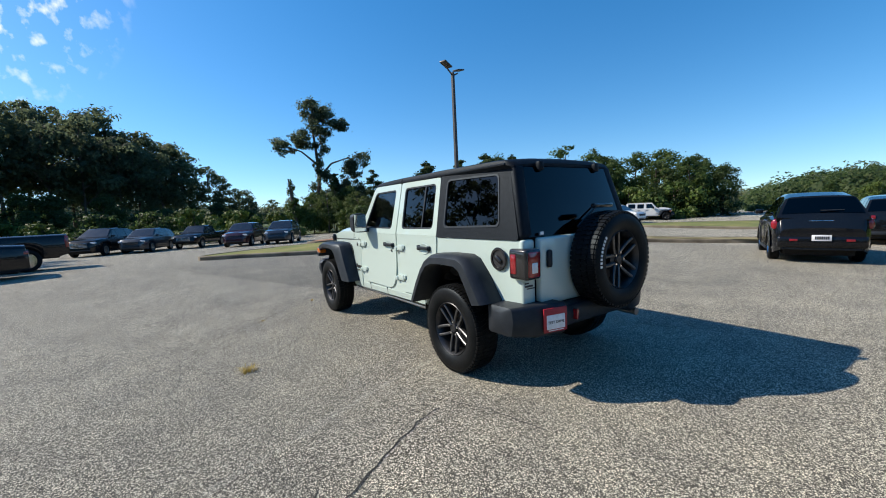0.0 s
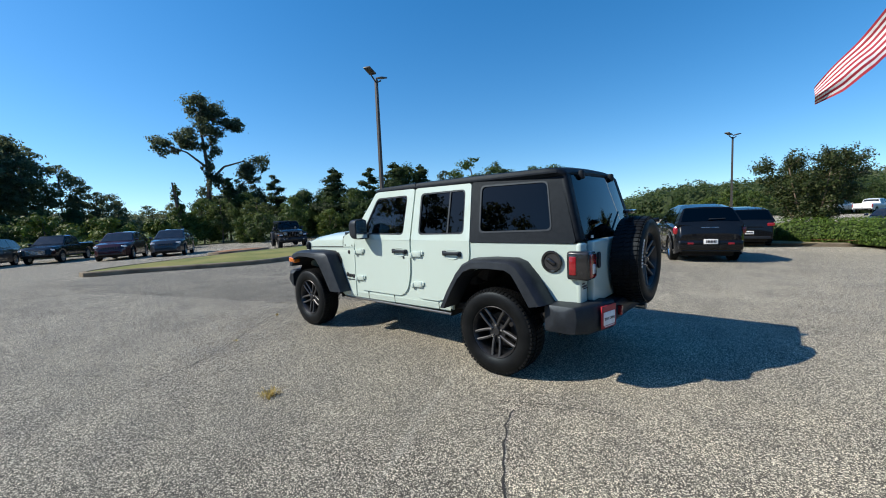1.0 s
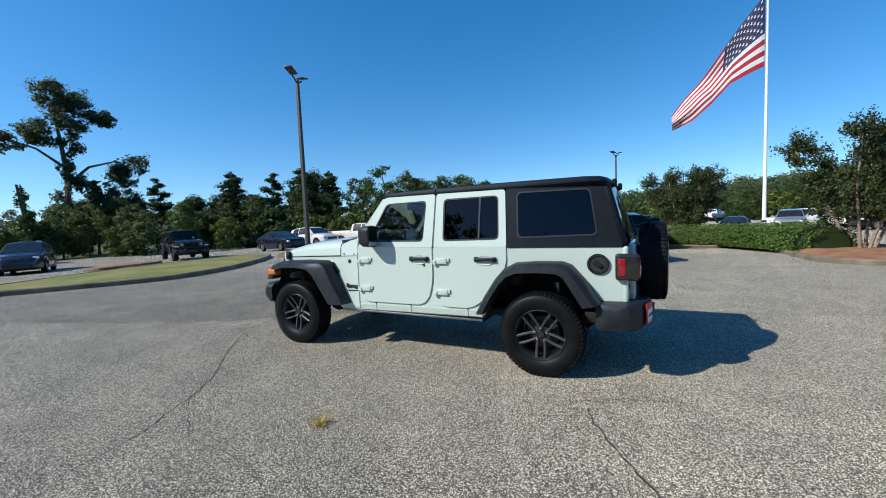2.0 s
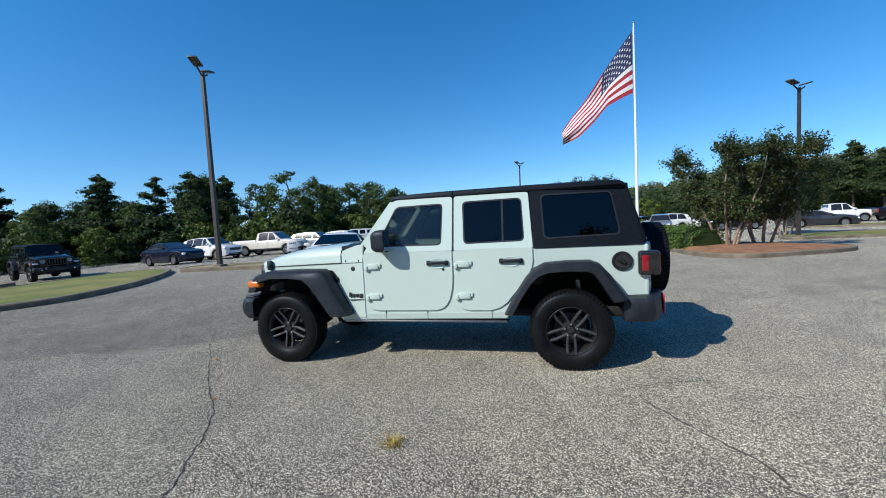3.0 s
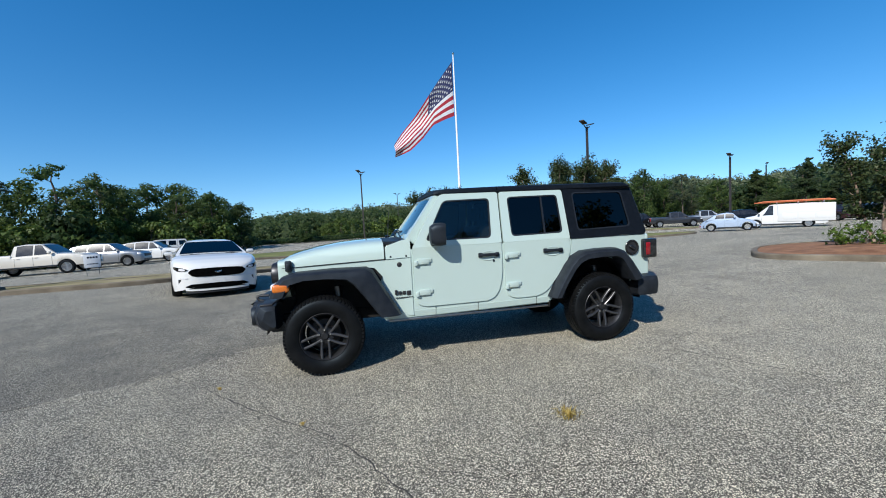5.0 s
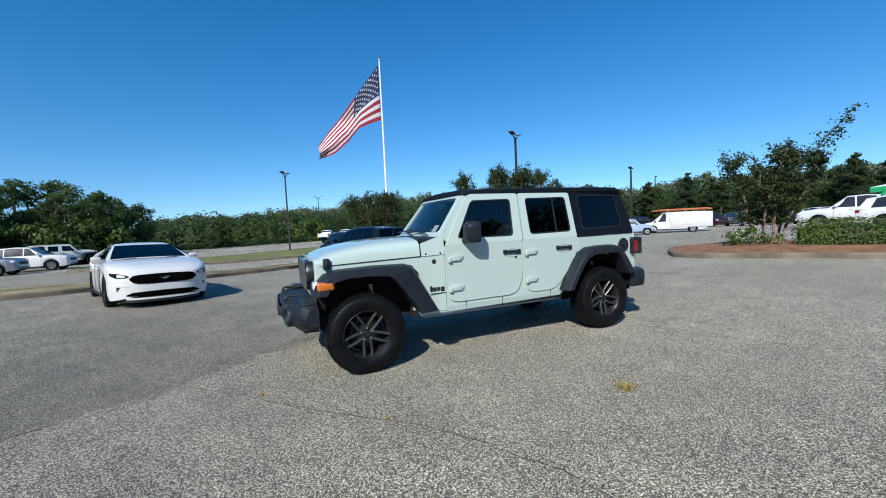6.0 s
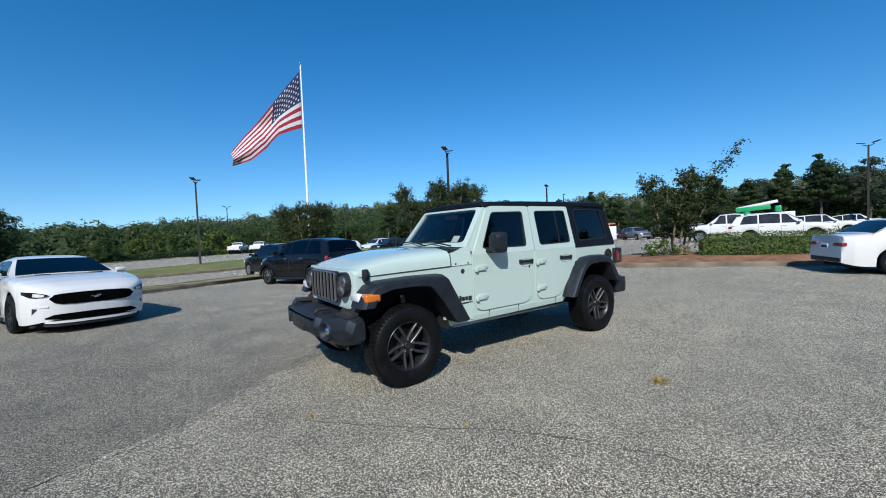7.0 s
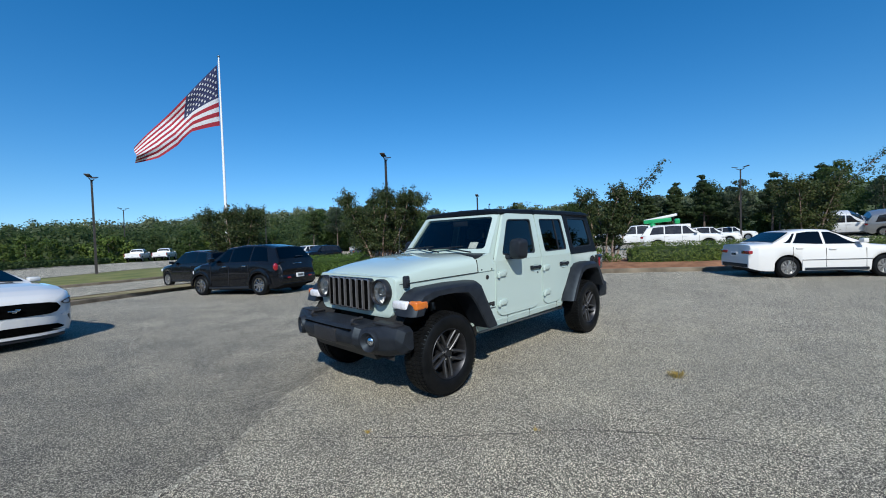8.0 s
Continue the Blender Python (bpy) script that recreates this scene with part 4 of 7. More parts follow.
    for nm, xs in (("front_roof_panel", [(0.315, 0.035, 0.94), (0.29, 0.018, 0.955), (0.20, 0.006, 0.965), (-0.1, 0, 0.985), (-0.392, -0.004, 0.995)]), ("rear_roof_panel", [(-0.404, -0.004, 0.995), (-1.2, -0.006, 1.0), (-1.9, -0.004, 0.99), (-2.01, 0.002, 0.975), (-2.062, 0.02, 0.955), (-2.09, 0.05, 0.93)])):
        b = bmesh.new()
        loft(b, roof_rings(xs), closed=True)
        part(nm, b, TOP, car, "textured black hard top roof panel")
    for s in (1, -1):
        gut = bmesh.new()
        tube(gut, (0.27, s * 0.648, 1.742), (-2.04, s * 0.658, 1.752), 0.010, 0.010, 6)
        part("rain_gutter", gut, TOP, car)
        rail = boxed((-2.25, min(s * 0.585, s * 0.70), 1.175), (-2.17, max(s * 0.585, s * 0.70), 1.76), 0.03, Matrix.Translation((-2.2, 0, 1.18)) @ Matrix.Rotation(radians(15.5), 4, "Y") @ Matrix.Translation((2.2, 0, -1.18)), 3)
        for v in rail.verts:
            v.co.y -= s * 0.155 * max(0, v.co.z - 1.2) * 1.0
        part("hardtop_corner", rail, TOP, car)
    # rear glass
    rg = bmesh.new()
    rings = []
    for v in (0, 0.3, 0.7, 1.0):
        z = 1.19 + 0.54 * v
        x = -2.262 + 0.148 * v
        w = 0.63 - 0.085 * v
        rings.append([(x + 0.02 * abs(u) ** 3, w * u, z) for u in (-1, -0.8, -0.4, 0, 0.4, 0.8, 1)])
    vs = loft(rg, rings, caps=False)
    ext = bmesh.ops.extrude_face_region(rg, geom=rg.faces[:])
    for v in [e for e in ext["geom"] if isinstance(e, bmesh.types.BMVert)]:
        v.co += Vector((0.012, 0, 0.003))
    lift = part("rear_window", rg, TINT, car, "dark tinted lift-up rear window")
    lift.visible_shadow = False
    for y in (0.36, -0.36):
        part("glass_hinge", boxed((-2.145, y - 0.03, 1.70), (-2.10, y + 0.03, 1.775), 0.014), TOP, lift)
    wb = bmesh.new()
    tube(wb, (-2.29, 0.12, 1.24), (-2.235, -0.22, 1.40), 0.010, 0.007, 6)
    part("rear_wiper", wb, BLACK_PLASTIC, lift)
    part("glass_sticker", boxed((-2.275, 0.505, 1.205), (-2.268, 0.54, 1.228), 0), WHITE_PLATE, lift)
    # tailgate
    tg = part("tailgate", boxed((-2.30, -0.575, 0.665), (-2.235, 0.572, 1.185), 0.02, seg=3), PAINT, car)
    part("tailgate_handle", boxed((-2.325, 0.46, 0.955), (-2.298, 0.515, 1.09), 0.018), BLACK_PLASTIC, tg, "black recessed handle")
    sb = bmesh.new()
    for bx0, bx1, z0, z1 in ((0.66, 0.70, 0.845, 0.855), (0.62, 0.70, 0.82, 0.835), (0.60, 0.68, 0.805, 0.812)):
        box(sb, (-2.262, bx0, z0), (-2.254, bx1, z1), 0.002)
    part("tailgate_badge", sb, INK, car)
    # grille
    gp = bmesh.new()
    outl = rounded([(-0.665, 1.10), (-0.62, 0.745), (0.62, 0.745), (0.665, 1.10), (0.61, 1.128), (-0.61, 1.128)], [0.08, 0.10, 0.10, 0.08, 0.05, 0.05], 5)
    loft(gp, [[(x - 0.05 * (y / 0.66) ** 2 * (x > 1.9), y * k, 0.95 + (z - 0.95) * k) for y, z in outl] for x, k in ((1.84, 1.0), (1.968, 1.0), (1.986, 0.985), (1.992, 0.965))], closed=True)
    grille = part("grille", gp, PAINT, car)
    panel = bmesh.new()
    pan = rounded([(-0.385, 1.106), (-0.355, 0.796), (0.355, 0.796), (0.385, 1.106)], [0.05, 0.05, 0.05, 0.05], 4)
    loft(panel, [[(x, y * k, 0.95 + (z - 0.95) * k) for y, z in pan] for x, k in ((1.97, 1.0), (1.999, 1.0), (2.003, 0.985))], closed=True)
    part("grille_panel", panel, GLOSS_BLACK, grille, "black grille panel behind the slots")
    for i in range(7):
        yc = -0.306 + 0.102 * i
        b = bmesh.new()
        o = rounded([(yc - 0.043, 0.803), (yc + 0.043, 0.803), (yc + 0.043, 1.098), (yc - 0.043, 1.098)], 0.022, 4)
        n = rounded([(yc - 0.037, 0.810), (yc + 0.037, 0.810), (yc + 0.037, 1.091), (yc - 0.037, 1.091)], 0.018, 4)
        rings = [[(x, y, z) for y, z in loop] for x, loop in ((2.000, o), (2.016, o), (2.021, n), (2.004, n))]
        rings = [r + [r[0]] for r in rings]
        loft(b, rings, caps=False)
        slot = part("grille_slot", b, SILVER_TRIM, grille, "grey slot surround")
        # shallow black fill painted as the shade of a deep slot
        part("slot_mesh", boxed((2.0035, yc - 0.0355, 0.814), (2.0085, yc + 0.0355, 1.087), 0), SLOT_DARK, slot)
    for s in (1, -1):
        ml = Matrix.Translation((1.958, s * 0.492, 0.985)) @ Matrix.Rotation(math.pi / 2, 4, "Y")
        hl = part("headlight", lathe([(0.118, -0.02), (0.122, 0.040), (0.114, 0.056), (0.103, 0.048), (0.100, 0.01)], ml, 32), RIM_DARK, car, "round headlight")
        part("reflector", lathe([(0.0, 0.006), (0.05, 0.012), (0.102, 0.024)], ml, 24), RIM_BRIGHT, hl)
        part("projector", lathe([(0.0, 0.040), (0.030, 0.036), (0.042, 0.024), (0.042, 0.0)], ml, 18), CLEAR, hl)
        part("headlight_lens", lathe([(0.0, 0.068), (0.05, 0.062), (0.085, 0.051), (0.099, 0.040)], ml, 24), CLEAR, hl).visible_shadow = False
    # front bumper
    bb = bmesh.new()
    rings = []
    ends = [(0.885, 1.95, 2.07, 0.52, 0.68), (0.845, 1.95, 2.125, 0.485, 0.715), (0.72, 1.95, 2.175, 0.46, 0.725), (0.53, 1.95, 2.215, 0.455, 0.705), (0.47, 1.95, 2.235, 0.48, 0.685), (0.43, 1.95, 2.272, 0.49, 0.705), (0.2, 1.95, 2.29, 0.49, 0.710)]
    for y, x0, x1, z0, z1 in [(-e[0],) + e[1:] for e in ends] + ends[::-1]:
        rings.append([(x, y, z) for x, z in rounded([(x0, z0), (x1 - 0.08, z0), (x1 - 0.015, z0 + 0.06), (x1, z1 - 0.09), (x1 - 0.035, z1), (x0, z1)], 0.016, 2)])
    loft(bb, rings, closed=True)
    fbm = part("front_bumper", bb, BLACK_PLASTIC, car, "dark plastic front bumper", 18)
    for s in (1, -1):
        ml = Matrix.Translation((2.200, s * 0.60, 0.592)) @ Matrix.Rotation(radians(s * 13), 4, "Z") @ Matrix.Rotation(radians(90), 4, "Y")
        part("fog_light_ring", lathe([(0.044, -0.02), (0.072, 0.022), (0.084, 0.030), (0.094, 0.014), (0.098, -0.02)], ml, 22), BLACK_PLASTIC, fbm)
        part("fog_light", lathe([(0.0, 0.016), (0.024, 0.012), (0.040, 0.0), (0.046, -0.01)], ml, 16), CHROME, fbm, "round fog light")
        hk = bmesh.new()
        pts = [(2.14, 0.695), (2.20, 0.712), (2.225, 0.735), (2.20, 0.757), (2.10, 0.755)]
        for (xa, za), (xb, zb) in zip(pts, pts[1:]):
            tube(hk, (xa, s * 0.36, za), (xb, s * 0.36, zb), 0.014, 0.014, 8)
        part("tow_hook", hk, INK, fbm)
        part("bumper_step", boxed((1.98, s * 0.66 - 0.15, 0.715), (2.10, s * 0.66 + 0.15, 0.735), 0.008), INK, fbm)
    part("bumper_plate", boxed((2.24, -0.19, 0.535), (2.294, 0.19, 0.665), 0.012), INK, fbm)
    part("bumper_groove", boxed((2.20, -0.40, 0.672), (2.279, 0.40, 0.680), 0.002), SLOT_DARK, fbm)
    dam = bmesh.new()
    loft(dam, [[(1.93, y * 0.9, 0.385), (2.06, y * 0.9, 0.385), (2.15, y, 0.50), (1.93, y, 0.50)] for y in (-0.56, -0.3, 0.3, 0.56)], closed=True)
    part("air_dam", dam, BLACK_PLASTIC, fbm)
    # rear bumper
    rb = bmesh.new()
    rings = []
    ends = [(0.87, -2.20, -2.08, 0.53, 0.65), (0.845, -2.27, -2.0, 0.47, 0.685), (0.70, -2.355, -2.0, 0.455, 0.70), (0.45, -2.43, -2.1, 0.46, 0.70), (0.40, -2.42, -2.1, 0.50, 0.66)]
    for y, x0, x1, z0, z1 in [(-e[0],) + e[1:] for e in ends] + ends[::-1]:
        rings.append([(x, y, z) for x, z in rounded([(x0 + 0.02, z0), (x1, z0), (x1, z1), (x0 + 0.015, z1), (x0, (z0 + z1) / 2)], 0.028, 3)])
    loft(rb, rings, closed=True)
    rbm = part("rear_bumper", rb, BLACK_PLASTIC, car, "matte black rear bumper")
    for s in (1, -1):
        part("bumper_reflector", boxed((-2.45, s * 0.34 - 0.012, 0.55), (-2.41, s * 0.34 + 0.012, 0.63), 0.004), RED_LENS, rbm)
    if detail:
        plate = part("plate_frame", boxed((-2.446, 0.445, 0.492), (-2.434, 0.655, 0.672), 0.004), RED_PLATE, rbm, "red plate surround")
        part("plate", boxed((-2.451, 0.467, 0.515), (-2.444, 0.633, 0.622), 0.004), WHITE_PLATE, plate, "white dealer plate")
        tb = bmesh.new()
        bars(tb, 0.48, 0.62, 0.503, 0.509, Matrix.Translation((-2.4485, 0, 0)) @ Matrix.Rotation(radians(90), 4, "Z"), 16)
        part("lettering_strip", tb, WHITE_PLATE, plate)
        txt = bpy.data.curves.new("plate_lettering", "FONT")
        txt.body, txt.size, txt.extrude, txt.align_x = "TEST DRIVE", 0.029, 0.0012, "CENTER"
        ob = new("plate_lettering", txt)
        dg = bpy.context.evaluated_depsgraph_get()
        me = bpy.data.meshes.new_from_object(ob.evaluated_get(dg))
        bpy.data.objects.remove(ob)
        me.materials.append(INK)
        words = new("plate_lettering", me)
        skew = Matrix.Translation((-2.425, 0.45, 0)) @ Matrix.Rotation(radians(-11), 4, "Z") @ Matrix.Translation((2.44, -0.45, 0))
        for ob in [plate] + list(plate.children):
            ob.data.transform(skew)
        words.matrix_world = skew @ Matrix.Translation((-2.4522, 0.55, 0.558)) @ Matrix(((0, 0, -1, 0), (-1, 0, 0, 0), (0, 1, 0, 0), (0, 0, 0, 1)))
        words.parent = plate
    # wheels
    for cx in (1.504, -1.504):
        for s in (1, -1):
            jeep_wheel(car, Matrix.Translation((1.515 if cx > 0 else -1.525, s * (0.795 if cx > 0 else 0.775), 0.384)) @ Matrix.Rotation(-s * math.pi / 2, 4, "X"), detail=detail)
    sp = jeep_wheel(car, Matrix.Translation((-2.440, -0.10, 0.968)) @ Matrix.Rotation(-math.pi / 2, 4, "Y"), detail=detail)
    if detail:
        lt = bmesh.new()
        for k in range(9):
            a = radians(86 + 5.2 * k)
            mm = Matrix.Translation((-2.565, -0.10, 0.968)) @ Matrix.Rotation(a - math.pi / 2, 4, "X")
            box(lt, (-0.002, 0.300, -0.011), (0.004, 0.322, 0.007), 0, mm)
        part("sidewall_bars", lt, WHITE_PLATE, sp, "raised white sidewall marks")
    part("spare_carrier", boxed((-2.40, -0.2, 0.80), (-2.29, 0.08, 1.14), 0.02), INK, car)
    part("third_brake_light", boxed((-2.42, -0.17, 1.385), (-2.36, 0.05, 1.42), 0.01), GLOSS_BLACK, car)
    # inside
    part("floor_pan", boxed((-2.2, -0.68, 0.48), (0.9, 0.68, 0.56), 0.02), UNDER, car)
    part("engine_block", boxed((0.75, -0.5, 0.45), (1.82, 0.5, 1.02), 0.05), UNDER, car)
    part("dashboard", boxed((0.36, -0.66, 0.95), (0.66, 0.66, 1.21), 0.06), SEAT, car)
    for sx, names in ((-0.15, "front_seat"), (-1.05, "rear_seat")):
        for y in (0.36, -0.36):
            b = bmesh.new()
            box(b, (sx - 0.1, y - 0.25, 0.72), (sx + 0.42, y + 0.25, 0.90), 0.06)
            box(b, (sx - 0.24, y - 0.25, 0.80), (sx - 0.06, y + 0.25, 1.40), 0.07, Matrix.Translation((sx, y, 0.8)) @ Matrix.Rotation(radians(-10), 4, "Y") @ Matrix.Translation((-sx, -y, -0.8)))
            box(b, (sx - 0.33, y - 0.13, 1.42), (sx - 0.21, y + 0.13, 1.60), 0.05)
            part(names, b, SEAT, car)
    st = lathe([(0.175, -0.014), (0.19, 0), (0.175, 0.014), (0.16, 0)], Matrix.Translation((0.28, 0.37, 1.13)) @ Matrix.Rotation(radians(-65), 4, "Y"), 24)
    part("steering_wheel", st, INK, car)
    for s in (1, -1):
        for p0, p1, r in (((-0.42, 0.58, 1.70), (-0.42, 0.66, 0.7), 0.035), ((-0.42, 0.58, 1.70), (-1.9, 0.58, 1.70), 0.03), ((-0.42, 0.58, 1.70), (0.3, 0.56, 1.69), 0.03), ((-1.25, 0.58, 1.70), (-1.9, 0.62, 1.0), 0.03)):
            part("roll_bar", tubed((p0[0], s * p0[1], p0[2]), (p1[0], s * p1[1], p1[2]), r), SEAT, car)
    # underside
    for cx in (1.504, -1.504):
        ax = bmesh.new()
        tube(ax, (cx, -0.72, 0.388), (cx, 0.72, 0.388), 0.045)
        ds = bmesh.ops.create_uvsphere(ax, u_segments=12, v_segments=8, radius=0.14)
        for v in ds["verts"]:
            v.co = Vector((cx + v.co.x, 0.12 + v.co.y, 0.388 + v.co.z))
        part("axle", ax, UNDER, car)
        for s in (1, -1):
            sh = bmesh.new()
            tube(sh, (cx - 0.16, s * 0.56, 0.36), (cx - 0.12, s * 0.54, 0.82), 0.032)
            part("shock_absorber", sh, STEEL, car)
    for s in (1, -1):
        part("frame_rail", boxed((-2.2, s * 0.46 - 0.05, 0.44), (2.0, s * 0.46 + 0.05, 0.56), 0.01), UNDER, car)
    ex = bmesh.new()
    tube(ex, (-2.40, -0.55, 0.44), (-1.9, -0.55, 0.46), 0.035)
    tube(ex, (-1.9, -0.45, 0.46), (-1.9, 0.2, 0.46), 0.09)
    part("exhaust", ex, STEEL, car)
    part("skid_plate", boxed((-0.7, -0.35, 0.36), (0.5, 0.35, 0.42), 0.02), UNDER, car)
    an = bmesh.new()
    tube(an, (0.75, -0.73, 1.12), (0.70, -0.735, 1.62), 0.006, 0.003, 6)
    part("antenna", an, INK, car)
    car.matrix_world = m
    return car


hero = build_jeep("off_road_car", "pale mint four-door off-road car with black hard top on asphalt", MINT, pose(0, 0, 0))
# ---- parked vehicles ----
WHITE_CAR = paint("white_car_paint", (0.70, 0.70, 0.68), 0.3)
BLACK_CAR = paint("black_car_paint", (0.005, 0.0055, 0.007), 0.2, dust=0.006)
put(BLACK_CAR.node_tree.nodes["Principled BSDF"], "Coat Weight", 0.55)
NAVY_CAR = paint("navy_car_paint", (0.006, 0.009, 0.022), 0.2, dust=0.006)
put(NAVY_CAR.node_tree.nodes["Principled BSDF"], "Coat Weight", 0.6)
GREY_CAR = paint("grey_car_paint", (0.03, 0.032, 0.037), 0.3, 0.3, dust=0.015)
SLATE_CAR = paint("slate_car_paint", (0.028, 0.034, 0.045), 0.3, 0.3, dust=0.015)
MAROON_CAR = paint("maroon_car_paint", (0.04, 0.008, 0.013), 0.3, 0.3, dust=0.01)
SILVER_CAR = paint("silver_car_paint", (0.35, 0.36, 0.37), 0.3, 0.6)
BLUE_SILVER = paint("pale_blue_car_paint", (0.36, 0.44, 0.56), 0.3)
TAN_CAR = paint("cream_truck_paint", (0.66, 0.62, 0.54), 0.35)
GREEN_CAR = paint("green_truck_paint", (0.02, 0.30, 0.10), 0.35)
ORANGE_PAINT = grainy("orange_ladder", (0.55, 0.14, 0.05), (0.65, 0.2, 0.08), 8, 0.6)

STYLES = {
    "coupe": dict(length=4.79, half=0.945, front=1.42, back=-1.30, wheel=0.345, sill=0.17,
                  deck=[(-2.39, 0.80), (-2.33, 1.0), (-1.7, 1.05), (-0.5, 0.99), (0.8, 0.985), (1.3, 0.965), (1.7, 0.92), (2.0, 0.86), (2.2, 0.79), (2.30, 0.73), (2.36, 0.62), (2.39, 0.46)],
                  plan=[(-2.39, 0.78), (-2.1, 0.88), (-1.3, 0.945), (0.0, 0.90), (1.3, 0.945), (1.7, 0.935), (1.95, 0.90), (2.12, 0.83), (2.25, 0.70), (2.33, 0.55), (2.37, 0.40), (2.385, 0.28), (2.39, 0.15)],
                  cab=[(-2.0, 1.03), (-0.75, 1.34), (-0.3, 1.37), (0.05, 1.34), (0.98, 0.96)], roof=0.54, waist=0.82,
                  panes=[(-0.35, 0.72, -0.40, 0.12), (-1.05, -0.43, -0.75, -0.46)]),
    "wagon": dict(length=4.29, half=0.85, front=1.32, back=-1.30, wheel=0.325, sill=0.2,
                  deck=[(-2.14, 0.75), (-2.08, 0.98), (-1.3, 1.06), (0.6, 1.06), (1.3, 1.04), (1.85, 0.94), (2.1, 0.72), (2.145, 0.5)],
                  plan=[(-2.14, 0.70), (-1.95, 0.80), (-1.2, 0.85), (0.4, 0.80), (1.3, 0.85), (1.8, 0.72), (2.145, 0.38)],
                  cab=[(-2.08, 1.03), (-1.78, 1.48), (-1.2, 1.575), (-0.4, 1.60), (0.25, 1.54), (0.98, 1.05)], roof=0.50, waist=0.77,
                  panes=[(0.05, 0.78, 0.05, 0.30), (-0.85, -0.02, -0.85, -0.02), (-1.65, -0.92, -1.45, -0.92)]),
    "suv": dict(length=4.8, half=0.95, front=1.44, back=-1.38, wheel=0.37, sill=0.26,
                deck=[(-2.4, 0.80), (-2.33, 1.08), (-1.2, 1.12), (0.9, 1.09), (1.6, 1.06), (2.15, 0.97), (2.35, 0.78), (2.4, 0.55)],
                plan=[(-2.4, 0.80), (-2.1, 0.90), (-1.2, 0.95), (1.3, 0.95), (1.9, 0.88), (2.25, 0.74), (2.4, 0.55)],
                cab=[(-2.33, 1.08), (-2.0, 1.58), (-1.4, 1.68), (-0.5, 1.73), (0.25, 1.68), (1.12, 1.07)], roof=0.64, waist=0.88,
                panes=[(0.05, 0.88, 0.05, 0.34), (-0.95, -0.02, -0.95, -0.02), (-1.85, -1.02, -1.65, -1.02)]),
    "sedan": dict(length=4.37, half=0.84, front=1.27, back=-1.20, wheel=0.305, sill=0.2,
                  deck=[(-2.185, 0.70), (-2.13, 0.95), (-1.4, 1.0), (-0.4, 0.94), (0.9, 0.92), (1.6, 0.86), (2.05, 0.74), (2.185, 0.50)],
                  plan=[(-2.185, 0.70), (-1.95, 0.79), (-1.2, 0.84), (1.2, 0.84), (1.8, 0.76), (2.185, 0.5)],
                  cab=[(-1.62, 0.98), (-1.0, 1.33), (-0.5, 1.385), (0.0, 1.36), (0.95, 0.92)], roof=0.55, waist=0.77,
                  panes=[(-0.20, 0.72, -0.20, 0.16), (-1.05, -0.27, -0.85, -0.27), (-1.30, -1.12, -0.98, -0.92)]),
    "beetle": dict(length=4.05, half=0.66, front=1.18, back=-1.22, wheel=0.32, sill=0.26,
                   deck=[(-2.02, 0.45), (-1.85, 0.75), (-1.5, 0.95), (-0.8, 1.02), (0.55, 1.02), (1.0, 0.95), (1.5, 0.80), (1.85, 0.60), (2.0, 0.42)],
                   plan=[(-2.02, 0.25), (-1.7, 0.48), (-1.0, 0.62), (0.4, 0.66), (1.1, 0.5), (1.7, 0.36), (2.0, 0.2)],
                   cab=[(-1.62, 0.90), (-1.05, 1.30), (-0.55, 1.46), (-0.1, 1.50), (0.28, 1.44), (0.68, 1.0)], roof=0.46, waist=0.60,
                   panes=[(-0.25, 0.52, -0.22, 0.30), (-0.95, -0.32, -0.85, -0.30)]),
    "pickup": dict(length=5.85, half=0.99, front=1.85, back=-1.80, wheel=0.40, sill=0.46,
                   deck=[(-2.92, 1.20), (-2.9, 1.26), (-0.80, 1.26), (-0.75, 1.16), (1.2, 1.20), (1.9, 1.18), (2.6, 1.10), (2.85, 0.95), (2.92, 0.65)],
                   plan=[(-2.92, 0.96), (-2.7, 0.99), (2.2, 0.99), (2.65, 0.92), (2.92, 0.78)],
                   cab=[(-0.80, 1.15), (-0.70, 1.80), (-0.2, 1.87), (0.6, 1.84), (1.42, 1.19)], roof=0.68, waist=0.90,
                   panes=[(0.30, 1.12, 0.30, 0.66), (-0.58, 0.22, -0.55, 0.22)]),
    "van": dict(length=5.7, half=0.99, front=1.85, back=-1.65, wheel=0.37, sill=0.30,
                deck=[(-2.85, 1.12), (-2.83, 1.16), (1.3, 1.12), (2.0, 1.10), (2.6, 0.98), (2.8, 0.8), (2.85, 0.5)],
                plan=[(-2.85, 0.96), (2.0, 0.99), (2.5, 0.90), (2.85, 0.68)],
                cab=[(-2.84, 1.12), (-2.80, 2.02), (-2.0, 2.08), (0.6, 2.08), (0.9, 2.02), (1.95, 1.12)], roof=0.82, waist=0.95,
                panes=[(0.65, 1.40, 0.65, 0.95)]),
}


